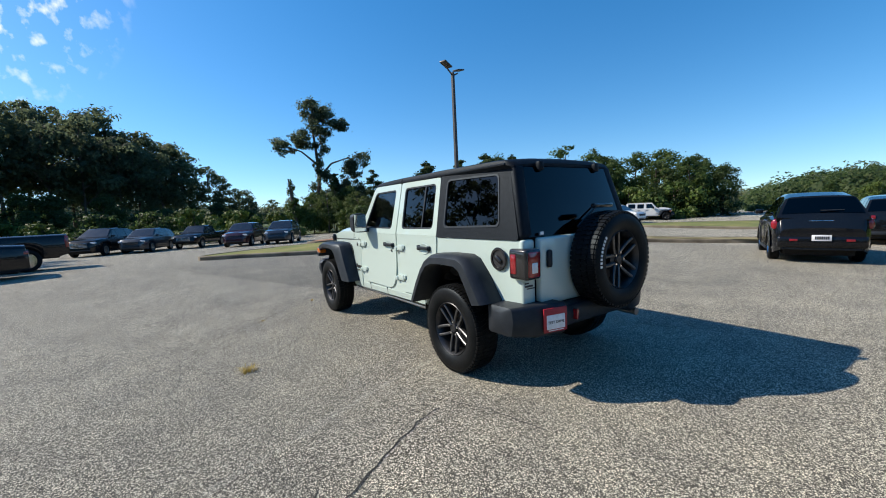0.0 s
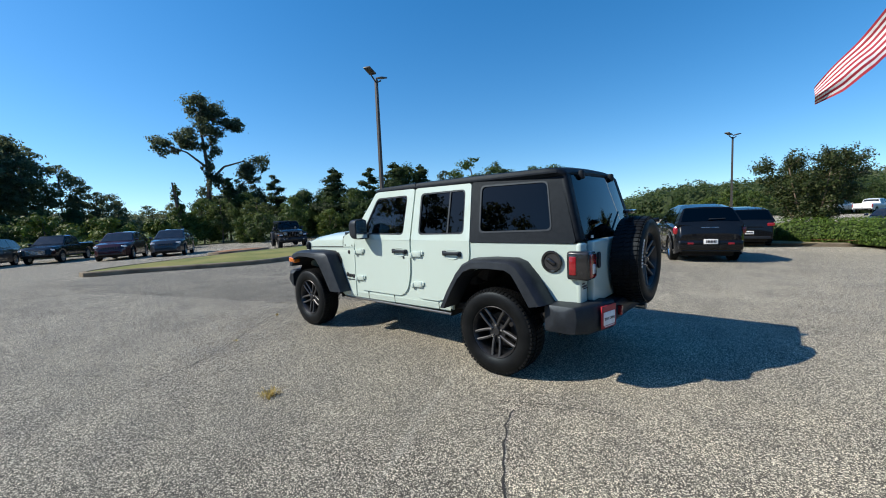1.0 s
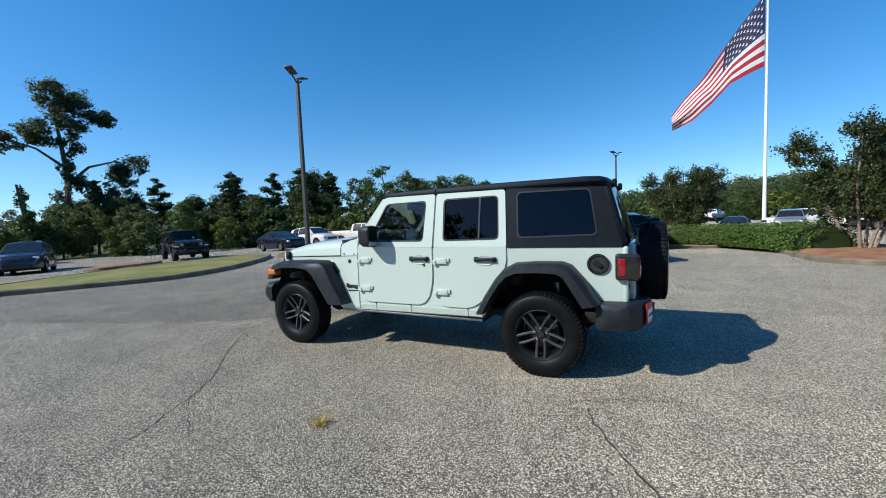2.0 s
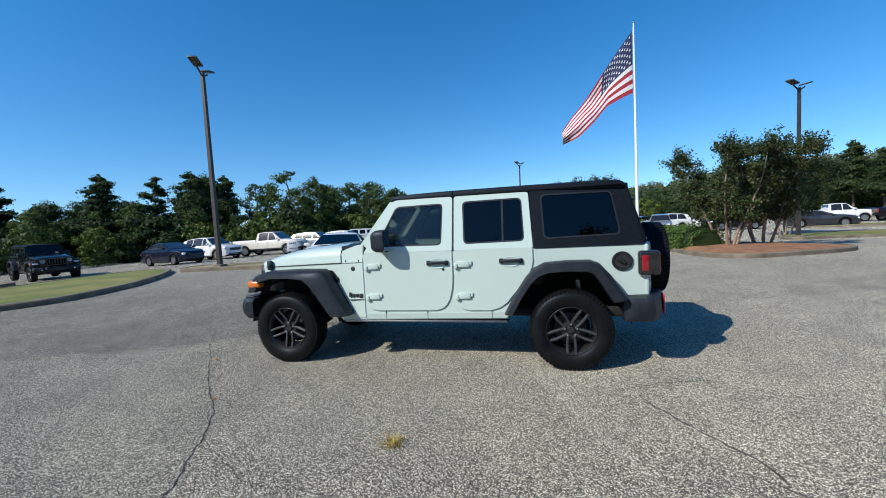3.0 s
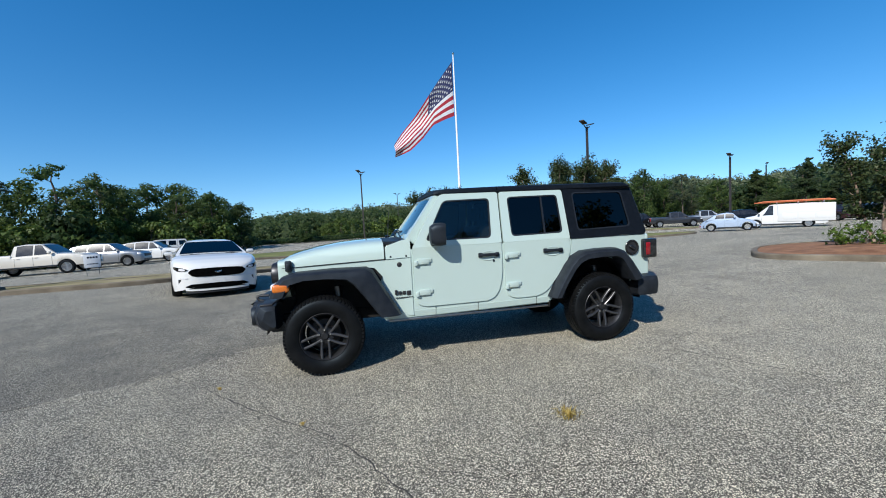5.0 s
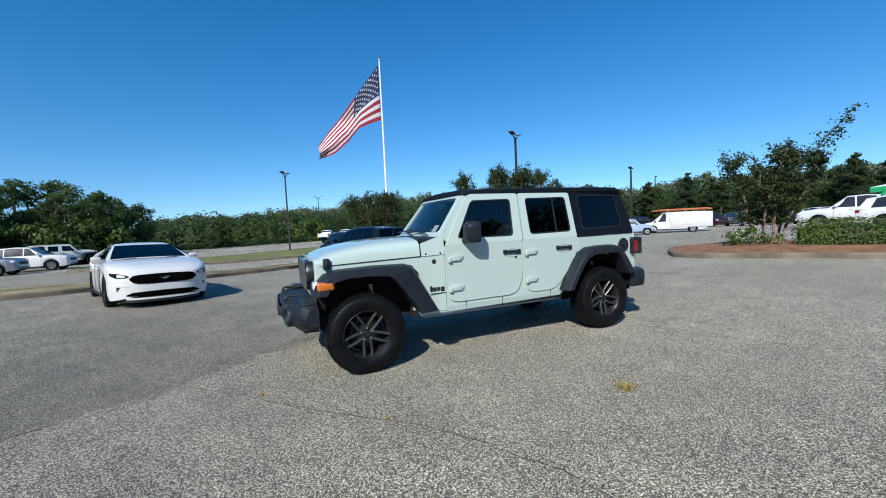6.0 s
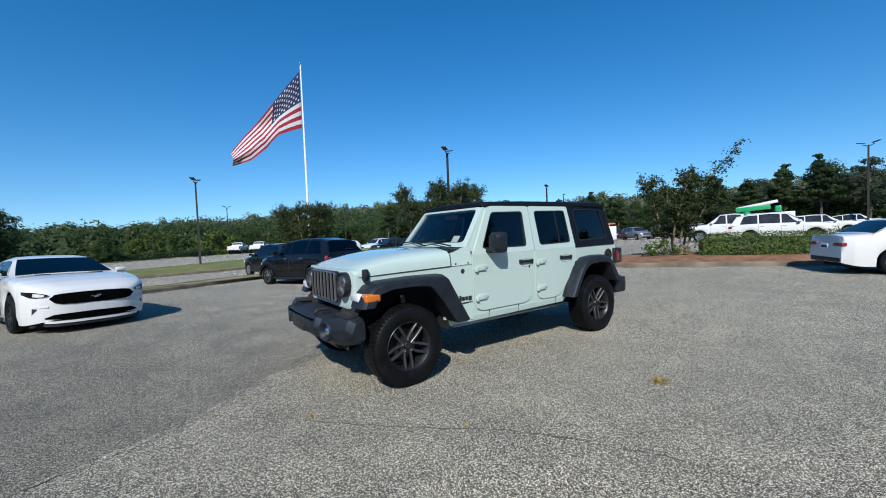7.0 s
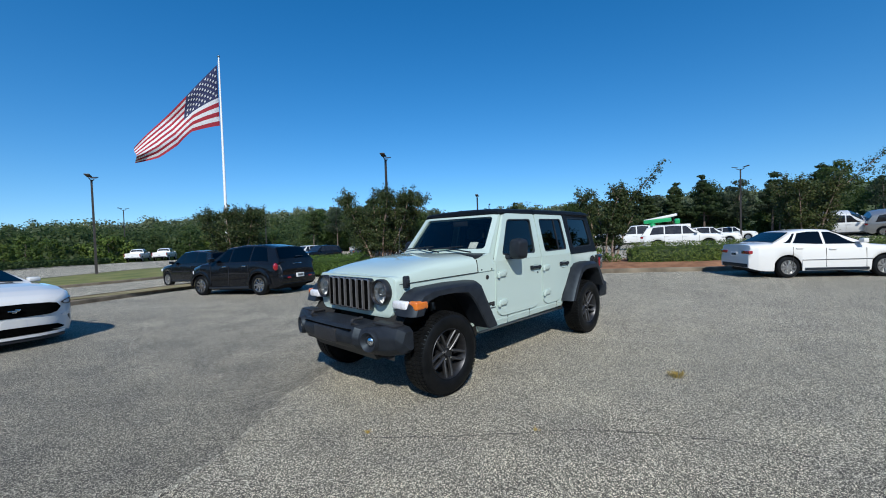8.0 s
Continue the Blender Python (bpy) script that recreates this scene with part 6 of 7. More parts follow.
FAR_ROW = "parked vehicles across the lot"
for nm, lab, sty, pnt, x, y, hd, kw in (
    ("luxury_suv", "large black sport utility car with chrome grille, parked under trees", "suv", BLACK_CAR, 33.0, 6.6, 157, dict(size=1.1, grille="chrome")),
    ("crossover", "slate blue crossover, parked under trees", "suv", SLATE_CAR, 32.4, 4.0, 157, {}),
    ("dark_pickup", "black pickup truck, parked under trees", "pickup", BLACK_CAR, 33.3, 0.6, 152, dict(size=0.93, grille="chrome")),
    ("maroon_suv", "maroon sport utility car with slotted grille, parked under trees", "suv", MAROON_CAR, 29.0, -2.0, 155, dict(grille="slots")),
    ("slate_suv", "slate grey sport utility car with slotted grille, parked under trees", "suv", SLATE_CAR, 27.8, -4.5, 155, dict(grille="slots")),
    ("black_pickup", "black pickup truck with chrome wheels, parked on asphalt", "pickup", BLACK_CAR, 15.75, 8.87, 102, dict(near=True, bright=CHROME, spokes=8)),
    ("black_sedan", "glossy black sedan, parked on asphalt", "sedan", BLACK_CAR, 12.4, 8.5, 102, dict(near=True)),
    ("navy_sedan", "dark navy sedan, parked by the trees", "sedan", NAVY_CAR, 22.2, -16.7, 168, dict(size=1.06)),
    ("white_wagon", "white sport wagon with dark lower trim, parked by the trees", "suv", WHITE_CAR, 23.2, -21.0, 172, {}),
    ("cream_pickup", "cream and white extended-cab pickup truck with dusty wheels, parked", "pickup", TAN_CAR, 20.2, -24.0, 184, dict(grille="chrome")),
    ("silver_crossover", "silver crossover with dark grille, parked behind a pickup", "suv", SILVER_CAR, 18.8, -28.6, 180, {}),
    ("white_crossover", "white crossover, parked by the trees", "suv", WHITE_CAR, 17.7, -32.4, 180, {}),
    ("white_pickup", "white pickup truck, parked beside the far drive", "pickup", WHITE_CAR, -7.6, -72.0, -114, {}),
    ("white_pickup", "white pickup truck, parked beside the far drive", "pickup", WHITE_CAR, -10.9, -71.6, -116, {}),
    ("dark_coupe", "dark grey coupe, parked in the far lot", "coupe", GREY_CAR, -24.0, -35.5, 160, {}),
    ("white_pickup", "white pickup truck, parked in the far lot", "pickup", WHITE_CAR, -29.5, -43.0, 170, {}),
    ("black_pickup", "black pickup truck, parked in the far lot", "pickup", BLACK_CAR, -34.5, -41.2, 170, {}),
    ("grey_pickup", "grey pickup truck, parked in the far lot", "pickup", GREY_CAR, -37.6, -38.5, 150, {}),
    ("silver_pickup", "silver pickup truck, parked in the far lot", "pickup", SILVER_CAR, -41.0, -37.5, 150, {}),
    ("black_suv", "black sport utility car, parked in the far lot", "suv", BLACK_CAR, -43.5, -34.0, 150, {}),
    ("old_beetle", "pale blue vintage rounded compact car, parked on the drive", "beetle", BLUE_SILVER, -28.6, -22.6, 134, dict(spokes=4, bright=CHROME)),
    ("maroon_suv", "maroon crossover, parked in the far lot", "suv", MAROON_CAR, -50.0, -29.0, 60, {}),
    ("silver_suv", "silver crossover with dark glass, parked in the far lot", "suv", SILVER_CAR, -49.8, -25.5, 60, {}),
    ("black_suv", "black crossover, parked in the far lot", "suv", BLACK_CAR, -51.2, -22.4, 60, {}),
    ("white_suv", "white crossover, parked in the far lot", "suv", WHITE_CAR, -54.0, -19.5, 60, {}),
    ("large_white_suv", "large white sport utility car, parked behind the hedge", "suv", WHITE_CAR, -28.9, -4.4, 108, dict(size=1.1)),
    ("white_van", "white sport utility car, parked behind the hedge", "suv", WHITE_CAR, -39.5, -4.6, 105, {}),
    ("white_sedan", "white compact sedan, parked in the far lot", "sedan", WHITE_CAR, -46.0, -7.0, 95, {}),
    ("white_suv", "white square-built car, parked in the far lot", "suv", WHITE_CAR, -55.0, -5.0, 95, {}),
    ("white_suv", "white sport utility car, parked on the bank", "suv", WHITE_CAR, -41.0, 4.2, 95, {}),
    ("silver_suv", "silver sport utility car, parked on the bank", "suv", SILVER_CAR, -41.0, 7.6, 95, {}),
    ("black_suv", "black sport utility car, parked on the bank", "suv", BLACK_CAR, -35.0, 8.5, 95, {}),
    ("blue_sedan", "dark blue sedan, parked behind the hedge", "sedan", NAVY_CAR, -7.6, -30.5, 75, {}),
    ("silver_suv", "silver sport utility car, parked behind the hedge", "suv", SILVER_CAR, -12.0, -36.0, 75, {}),
    ("white_suv", "white sport utility car with tinted glass, parked behind the hedge", "suv", WHITE_CAR, -13.5, -40.5, 10, {}),
    ("white_suv", "white sport utility car, parked behind the hedge", "suv", WHITE_CAR, -18.5, -40.8, 10, {}),
    ("black_suv", "black sport utility car, parked behind the hedge", "suv", BLACK_CAR, -18.0, -36.5, 10, {}),
):
    c_ob, st = build_car(nm, lab, sty, pnt, x, y, hd, group=FAR_ROW, **kw)
    if sty == "beetle":
        for s in (1, -1):
            for cx in (1.18, -1.22):
                b = bmesh.new()
                rings = []
                for k in range(11):
                    a = math.pi * k / 10
                    rings.append([(cx + rr * math.cos(a), s * yy, 0.34 + rr * math.sin(a)) for rr, yy in ((0.36, 0.52), (0.37, 0.76), (0.42, 0.765), (0.50, 0.66), (0.53, 0.5))])
                loft(b, rings, caps=False)
                part("rounded_fender", b, BLUE_SILVER, c_ob)
            part("running_board", boxed((-0.8, s * 0.68 - 0.08, 0.26), (0.8, s * 0.68 + 0.08, 0.30), 0.01), INK, c_ob)
        for xb in (2.02, -2.05):
            part("bumper", boxed((xb - 0.03, -0.72, 0.40), (xb + 0.03, 0.72, 0.48), 0.02), CHROME, c_ob)
    seated(c_ob)

dark_jeep = build_jeep("dark_off_road_car", "black four-door off-road car with slotted grille, parked by the trees", BLACK_CAR, pose(23.6, -10.4, ground_z(23.6, -10.4), 0, 0, 162), False)
white_jeep = build_jeep("white_off_road_car", "white four-door off-road car with white top, parked by the trees", WHITE_CAR, pose(18.0, -38.5, ground_z(18.0, -38.5), 0, 0, -150), False, WHITE_CAR)

# service van with ladders
van, st = build_car("service_van", "white service van with orange ladders on its roof", "van", WHITE_CAR, -33.8, -22.4, -51, size=0.95, group=FAR_ROW)
bx = part("service_box", boxed((-3.3, -1.02, 0.55), (0.35, 1.02, 2.02), 0.03), WHITE_CAR, van)
for s in (1, -1):
    for k in range(3):
        part("locker_door", boxed((-3.1 + k * 1.1, s * 1.02 - 0.012, 0.75), (-2.15 + k * 1.1, s * 1.02 + 0.012, 1.25), 0.01), WHITE_CAR, bx)
for k, y in enumerate((-0.55, 0.0, 0.5)):
    lad = bmesh.new()
    for yy in (y - 0.17, y + 0.17):
        box(lad, (-3.4 + k * 0.2, yy - 0.03, 2.22 + 0.04 * k), (2.0 - k * 0.3, yy + 0.03, 2.30 + 0.04 * k), 0.01)
    for i in range(13):
        tube(lad, (-3.2 + i * 0.36, y - 0.17, 2.26 + 0.04 * k), (-3.2 + i * 0.36, y + 0.17, 2.26 + 0.04 * k), 0.02, None, 6)
    part("ladder", lad, ORANGE_PAINT, van, "orange fibreglass ladder")
for xk in (-2.6, -1.0, 0.4):
    part("roof_rack", boxed((xk - 0.03, -0.85, 2.0), (xk + 0.03, 0.85, 2.22), 0.01), STEEL, van)

# bucket truck
bt, st = build_car("bucket_truck", "white and green utility truck with folded boom, parked behind the hedge", "pickup", WHITE_CAR, -34.2, -8.9, -69, size=1.15, group=FAR_ROW)
part("service_body", boxed((-3.3, -1.08, 0.55), (-0.85, 1.08, 1.75), 0.03), WHITE_CAR, bt)
part("green_stripe", boxed((-3.31, -1.09, 0.60), (-0.84, 1.09, 0.90), 0.01), GREEN_CAR, bt)
bo = bmesh.new()
box(bo, (-2.3, -0.25, 1.90), (-0.4, 0.25, 2.20), 0.04, Matrix.Rotation(radians(3), 4, "Y"))
part("lower_boom", bo, GREEN_CAR, bt)
bo = bmesh.new()
box(bo, (-2.6, -0.2, 2.22), (-0.3, 0.2, 2.42), 0.06, Matrix.Translation((-1.4, 0, 2.3)) @ Matrix.Rotation(radians(9), 4, "Y") @ Matrix.Translation((1.4, 0, -2.3)))
part("upper_boom", bo, WHITE_CAR, bt)
part("bucket", boxed((-2.75, -0.3, 1.8), (-2.4, 0.3, 2.2), 0.08), GREEN_CAR, bt)
part("turret", tubed((-0.9, 0, 1.7), (-0.9, 0, 2.2), 0.25, 0.18, 14), GREEN_CAR, bt)
seated(bt)
# ---- poles, flag, sign ----
def lamp_pole(label, x, y, high, turn, heads=2):
    p = thing("street_lamp", label, "street lamp", group="lot lamps")
    z = ground_z(x, y)
    b = bmesh.new()
    bmesh.ops.create_cone(b, cap_ends=True, segments=4, radius1=0.115, radius2=0.085, depth=high, matrix=Matrix.Translation((0, 0, high / 2)) @ Matrix.Rotation(math.pi / 4, 4, "Z"))
    part("pole", b, POLE_PAINT, p)
    part("base", boxed((-0.2, -0.2, -0.3), (0.2, 0.2, 0.22), 0.03), CONCRETE, p)
    for k in range(heads):
        a = turn + (math.pi if k else 0)
        m = Matrix.Translation((0, 0, high - 0.25)) @ Matrix.Rotation(a, 4, "Z")
        arm = bmesh.new()
        tube(arm, (0, 0, 0.1), (0.45, 0, 0.32), 0.035, None, 8)
        arm.transform(m)
        ar = part("arm", arm, POLE_PAINT, p)
        hd = bmesh.new()
        box(hd, (0.35, -0.17, 0.30), (0.95, 0.17, 0.37), 0.02, Matrix.Rotation(radians(-14), 4, "Y"))
        hd.transform(m)
        part("lamp_head", hd, POLE_PAINT, ar, "flat dark lamp head")
    p.matrix_world = pose(x, y, z, 0, 0, 0)
    return p


lamp_pole("tall brown square lamp pole with two flat heads, on the median", 11.58, -9.07, 7.9, 1.94)
lamp_pole("tall brown lamp pole with two flat heads, beside a grass strip", -14.4, -20.1, 7.8, 0.6)
lamp_pole("brown lamp pole with two flat heads, on a grass island", 0.55, -36.8, 7.35, 1.15)
lamp_pole("brown lamp pole with two flat heads in the far lot", -33.5, -27.0, 6.7, 0.6)
lamp_pole("brown lamp pole in the far lot", -7.6, -83.3, 8.6, 0.3)
lamp_pole("brown lamp pole in the far lot", -53.0, -4.0, 8.2, 1.4)
lamp_pole("brown lamp pole in the far lot", -50.0, -56.0, 7.4, 0.9, 1)
lamp_pole("brown lamp pole in the far lot", -62.0, -47.0, 8.4, 0.9, 1)
lamp_pole("brown lamp pole in the far lot", -26.0, -70.0, 7.4, 0.9, 1)

FLAG_AT = Vector((-13.3, -50.9, ground_z(-13.3, -50.9)))
fp = thing("flagpole", "tall tapered white flagpole with a ball on top", "flagpole")
part("pole", tubed((0, 0, -0.2), (0, 0, 25.2), 0.20, 0.075, 16), POLE_WHITE, fp)
ball = bmesh.new()
bmesh.ops.create_uvsphere(ball, u_segments=14, v_segments=10, radius=0.17, matrix=Matrix.Translation((0, 0, 25.4)))
part("ball", ball, CHROME, fp)
part("rope", tubed((0.16, 0.05, 1.2), (0.12, 0.03, 24.8), 0.012, None, 5), FLAG_WHITE, fp)
fp.matrix_world = Matrix.Translation(FLAG_AT)

HOIST = 7.45
SAG = [(0, 1.0), (0.3, 0.68), (0.55, 0.60), (0.8, 0.42), (1.0, 0.20)]


def flag_point(u, v):
    """u along the fly, v down the hoist, both 0 to 1: a heavy cloth that sags from its pole in long folds."""
    out = 8.6 * u + 0.3 * math.sin(u * 6) * v
    tall = HOIST * lerp_at(SAG, u)
    fold = math.sin(u * 7.5 + v * 2.6) * 1.25 * u ** 0.6 + math.sin(u * 16 + v * 4.5 + 1) * 0.32 * u ** 0.7 + math.sin(v * 9 + u * 3) * 0.28 * u
    return FLAG_AT + Vector((0.22 + out, fold + (v - 0.5) * 1.4 * u - out * 0.10, 24.3 - 11.3 * u - v * tall + 0.15 * math.sin(u * 9 + v * 3) * u))


flag = thing("flag", "red and white striped flag with blue starred corner, sagging", "flag")
flag.matrix_world = Matrix.Translation(FLAG_AT + Vector((0.2, 0, 20)))


def flag_patch(u0, u1, v0, v1, nu, nv, lift=0.0):
    bm = bmesh.new()
    loft(bm, [[flag_point(u0 + (u1 - u0) * i / nu, v0 + (v1 - v0) * j / nv) + Vector((0, lift, 0)) for i in range(nu + 1)] for j in range(nv + 1)], caps=False)
    return bm


def flag_part(name, bm, mat, label):
    ob = part(name, bm, mat, flag, label)
    ob.matrix_parent_inverse = flag.matrix_world.inverted()
    return ob


for i in range(13):
    flag_part("stripe", flag_patch(0.4 if i < 7 else 0.0, 1.0, i / 13, (i + 1) / 13, 44, 2), FLAG_RED if i % 2 == 0 else FLAG_WHITE, "red stripe" if i % 2 == 0 else "white stripe")
flag_part("blue_field", flag_patch(0.0, 0.4, 0.0, 7 / 13, 20, 10), FLAG_BLUE, "dark blue field")
for row in range(9):
    for col in range(6 if row % 2 == 0 else 5):
        u = 0.4 * (col * 2 + (1 if row % 2 == 0 else 2)) / 12
        v = 7 / 13 * (row + 1) / 10
        for lift in (0.02, -0.02):
            c = flag_point(u, v)
            du, dv = (flag_point(u + 0.01, v) - c).normalized(), (flag_point(u, v + 0.01) - c).normalized()
            b = bmesh.new()
            pts = []
            for k in range(10):
                r = 0.20 if k % 2 == 0 else 0.085
                a = k * math.pi / 5 - math.pi / 2
                pts.append(b.verts.new(c + du * r * math.cos(a) + dv * r * math.sin(a) + Vector((0, lift * 2, 0))))
            b.faces.new(pts)
            flag_part("star", b, FLAG_WHITE, "")

sign = thing("yard_sign", "small white yard sign on a wire stand", "sign")
part("board", boxed((-0.02, -0.30, 0.35), (0.02, 0.30, 0.95), 0.008), WHITE_PLATE, sign)
sb = bmesh.new()
bars(sb, -0.2, 0.2, 0.78, 0.86, Matrix.Translation((-0.021, 0, 0)) @ Matrix.Rotation(radians(90), 4, "Z"), 4)
part("lettering_bars", sb, SLATE_CAR, sign)
sb = bmesh.new()
bars(sb, -0.2, 0.2, 0.50, 0.54, Matrix.Translation((-0.021, 0, 0)) @ Matrix.Rotation(radians(90), 4, "Z"), 8)
part("lettering_bars", sb, SLATE_CAR, sign)
for y in (-0.22, 0.22):
    part("leg", tubed((0, y, 0), (0, y, 0.4), 0.012, None, 6), STEEL, sign)
sign.matrix_world = pose(13.2, -16.5, ground_z(13.2, -16.5), 0, 0, -58 )

# ---- trees and hedges ----
def leaf_cloud(rnd, clumps, per, size, flat=1.0):
    """Corner places of many small leaf blades gathered in clumps (x, y, z, radius)."""
    verts, faces = [], []
    for cx, cy, cz, cr in clumps:
        for _ in range(per):
            d = Vector((rnd.gauss(0, 1), rnd.gauss(0, 1), rnd.gauss(0, 1))) * cr * 0.62
            p = Vector((cx, cy, cz)) + Vector((d.x, d.y, d.z * flat))
            n = (d.normalized() + Vector((rnd.uniform(-1, 1), rnd.uniform(-1, 1), rnd.uniform(-0.6, 1.2)))).normalized()
            blade(rnd, verts, faces, p, n, size * rnd.uniform(0.6, 1.3))
    return verts, faces


def blade(rnd, verts, faces, p, n, s):
    """One leaf spray: a slightly cupped three-cornered blade square to n."""
    a = Matrix.Rotation(rnd.uniform(0, 6.28), 3, n) @ n.orthogonal().normalized()
    b = n.cross(a)
    k = len(verts)
    verts += [p - a * s * 0.8 - b * s * 0.45, p + a * s * 0.9 - b * s * 0.3 + n * s * 0.15, p + b * s * 0.9]
    faces.append((k, k + 1, k + 2))


def lobe_leaves(rnd, lobes, per, size, fill=0.3):
    """Leaves on the ragged outer skin of boughs (x, y, z, wide, tall), with loose sprays beyond it."""
    verts, faces = [], []
    for x, y, z, w, h in lobes:
        knobs = [Vector((rnd.gauss(0, 1), rnd.gauss(0, 1), rnd.gauss(0.3, 0.9))).normalized() for _ in range(9)]
        reach = [rnd.uniform(0.8, 1.45) for _ in knobs]
        c = Vector((x, y, z))
        for _ in range(int(per * (w * w * 0.5 + w * h * 0.5))):
            u = Vector((rnd.gauss(0, 1), rnd.gauss(0, 1), rnd.gauss(0.25, 0.9))).normalized()
            e = max(0.50 + (r - 0.50) * max(0.0, u.dot(q)) ** 7 for q, r in zip(knobs, reach))
            e *= rnd.uniform(0.72, 1.12) if rnd.random() > fill else rnd.uniform(0.3, 1.35)
            p = c + Vector((u.x * w, u.y * w, u.z * h)) * e
            n = (u + Vector((rnd.uniform(-1, 1), rnd.uniform(-1, 1), rnd.uniform(-0.5, 1))) * 0.7).normalized()
            blade(rnd, verts, faces, p, n, size * rnd.uniform(0.5, 1.3))
    return verts, faces


def cloud_mesh(name, verts, faces, mat):
    me = bpy.data.meshes.new(name)
    me.from_pydata([tuple(v) for v in verts], [], faces)
    me.materials.append(mat)
    return new(name, me)


def bent_limb(bm, rnd, a, b, r, sag=0.08, steps=4, seg=5):
    """A tapering limb from a to b that wanders a little."""
    a, b = Vector(a), Vector(b)
    p = a
    long = (b - a).length
    for i in range(steps):
        q = a.lerp(b, (i + 1) / steps)
        if i < steps - 1:
            q += Vector((rnd.uniform(-1, 1), rnd.uniform(-1, 1), rnd.uniform(-0.6, 0.8))) * long * sag
        tube(bm, p, q, r * (1 - 0.8 * i / steps), r * (1 - 0.8 * (i + 1) / steps), seg)
        p = q


def broad_tree(seed, high, spread, mat, name="tree", label="", bare=0.25, lobes=26, per=245, leaf=0.152, top=0.75, stem=1.0):
    """A broadleaf tree: trunk, limbs that reach each bough, and boughs of small leaves with gaps between."""
    rnd = random.Random(seed)
    t = thing(name, label, "tree")
    bm = bmesh.new()
    lean = Vector((rnd.uniform(-0.06, 0.06) * high, rnd.uniform(-0.06, 0.06) * high, 0))
    fork = Vector((0, 0, -0.2)), lean * 0.4 + Vector((0, 0, high * (bare + 0.25))), lean + Vector((0, 0, high * 0.92))
    r = (high * 0.016 + 0.03) * stem
    bent_limb(bm, rnd, fork[0], fork[1], r, 0.02, 3, 8)
    bent_limb(bm, rnd, fork[1], fork[2], r * 0.7, 0.04, 4, 6)
    boughs = []
    for k in range(lobes):
        u = (k + rnd.random()) / lobes
        a = k * 2.4 + rnd.uniform(-0.5, 0.5)
        z = high * (bare + (0.95 - bare) * u)
        wide = spread * math.sin(math.pi * min(0.98, 0.22 + top * u)) ** 0.8
        d = wide * rnd.uniform(0.35, 1.0)
        s = spread * rnd.uniform(0.24, 0.50) * (1.1 - 0.35 * u)
        z = min(z, high - s * 0.6)
        p = Vector((d * math.cos(a), d * math.sin(a), z)) + lean * u
        boughs.append((p.x, p.y, p.z, s, s * rnd.uniform(0.55, 0.85)))
        foot = lean * u * 0.8 + Vector((0, 0, max(high * bare * 0.8, z - d * 0.7)))
        if k % 2 == 0:
            bent_limb(bm, rnd, foot, p, r * 0.3, 0.07, 3, 4)
    part("trunk", bm, BARK, t)
    v, f = lobe_leaves(rnd, boughs, per, leaf)
    cloud_mesh("crown", v, f, mat).parent = t
    return t


def pine_tree(seed, high, label, name="pine_tree", first=0.35, wide=0.2, per=420, tiers=14):
    """A pine: straight bare trunk, uneven tiers of level branches, each with flat plates of needles."""
    rnd = random.Random(seed)
    t = thing(name, label, "tree")
    bm = bmesh.new()
    lean = rnd.uniform(-0.3, 0.3)
    tube(bm, (0, 0, -0.2), (lean * 0.4, 0, high * 0.5), high * 0.016 + 0.03, high * 0.012, 8)
    tube(bm, (lean * 0.4, 0, high * 0.5), (lean, 0.1, high * 0.98), high * 0.012, 0.02, 7)
    plates = []
    for k in range(tiers):
        u = (k + rnd.uniform(0.0, 0.9)) / tiers
        z = high * (first + (0.99 - first) * u)
        reach = high * wide * (1.05 - u) ** 0.6 * rnd.uniform(0.55, 1.15)
        for j in range(rnd.randint(2, 4)):
            a = rnd.uniform(0, 6.283)
            d = reach * rnd.uniform(0.6, 1.1)
            e = Vector((d * math.cos(a) + lean * u, d * math.sin(a), z + d * rnd.uniform(0.0, 0.3)))
            bent_limb(bm, rnd, (lean * u, 0, z), e, 0.035, 0.05, 2, 4)
            w = 0.35 + reach * rnd.uniform(0.34, 0.50)
            plates.append((e.x, e.y, e.z + 0.1, w, w * 0.45))
            if d > 1.0:
                plates.append((e.x * 0.6, e.y * 0.6, z + (e.z - z) * 0.6 + 0.15, w * 0.8, w * 0.34))
    plates.append((lean, 0.1, high * 0.975, 0.45, 0.4))
    part("trunk", bm, BARK, t)
    v, f = lobe_leaves(rnd, plates, per, 0.15, 0.35)
    cloud_mesh("crown", v, f, LEAF_PINE).parent = t
    return t


def standing(x, y, size=1.0, turn=0.0, dz=0.0, tall=1.0):
    return pose(x, y, far_z(x, y) + 0.02 + dz, 0, 0, turn) @ Matrix.Diagonal((size, size, size * tall, 1))


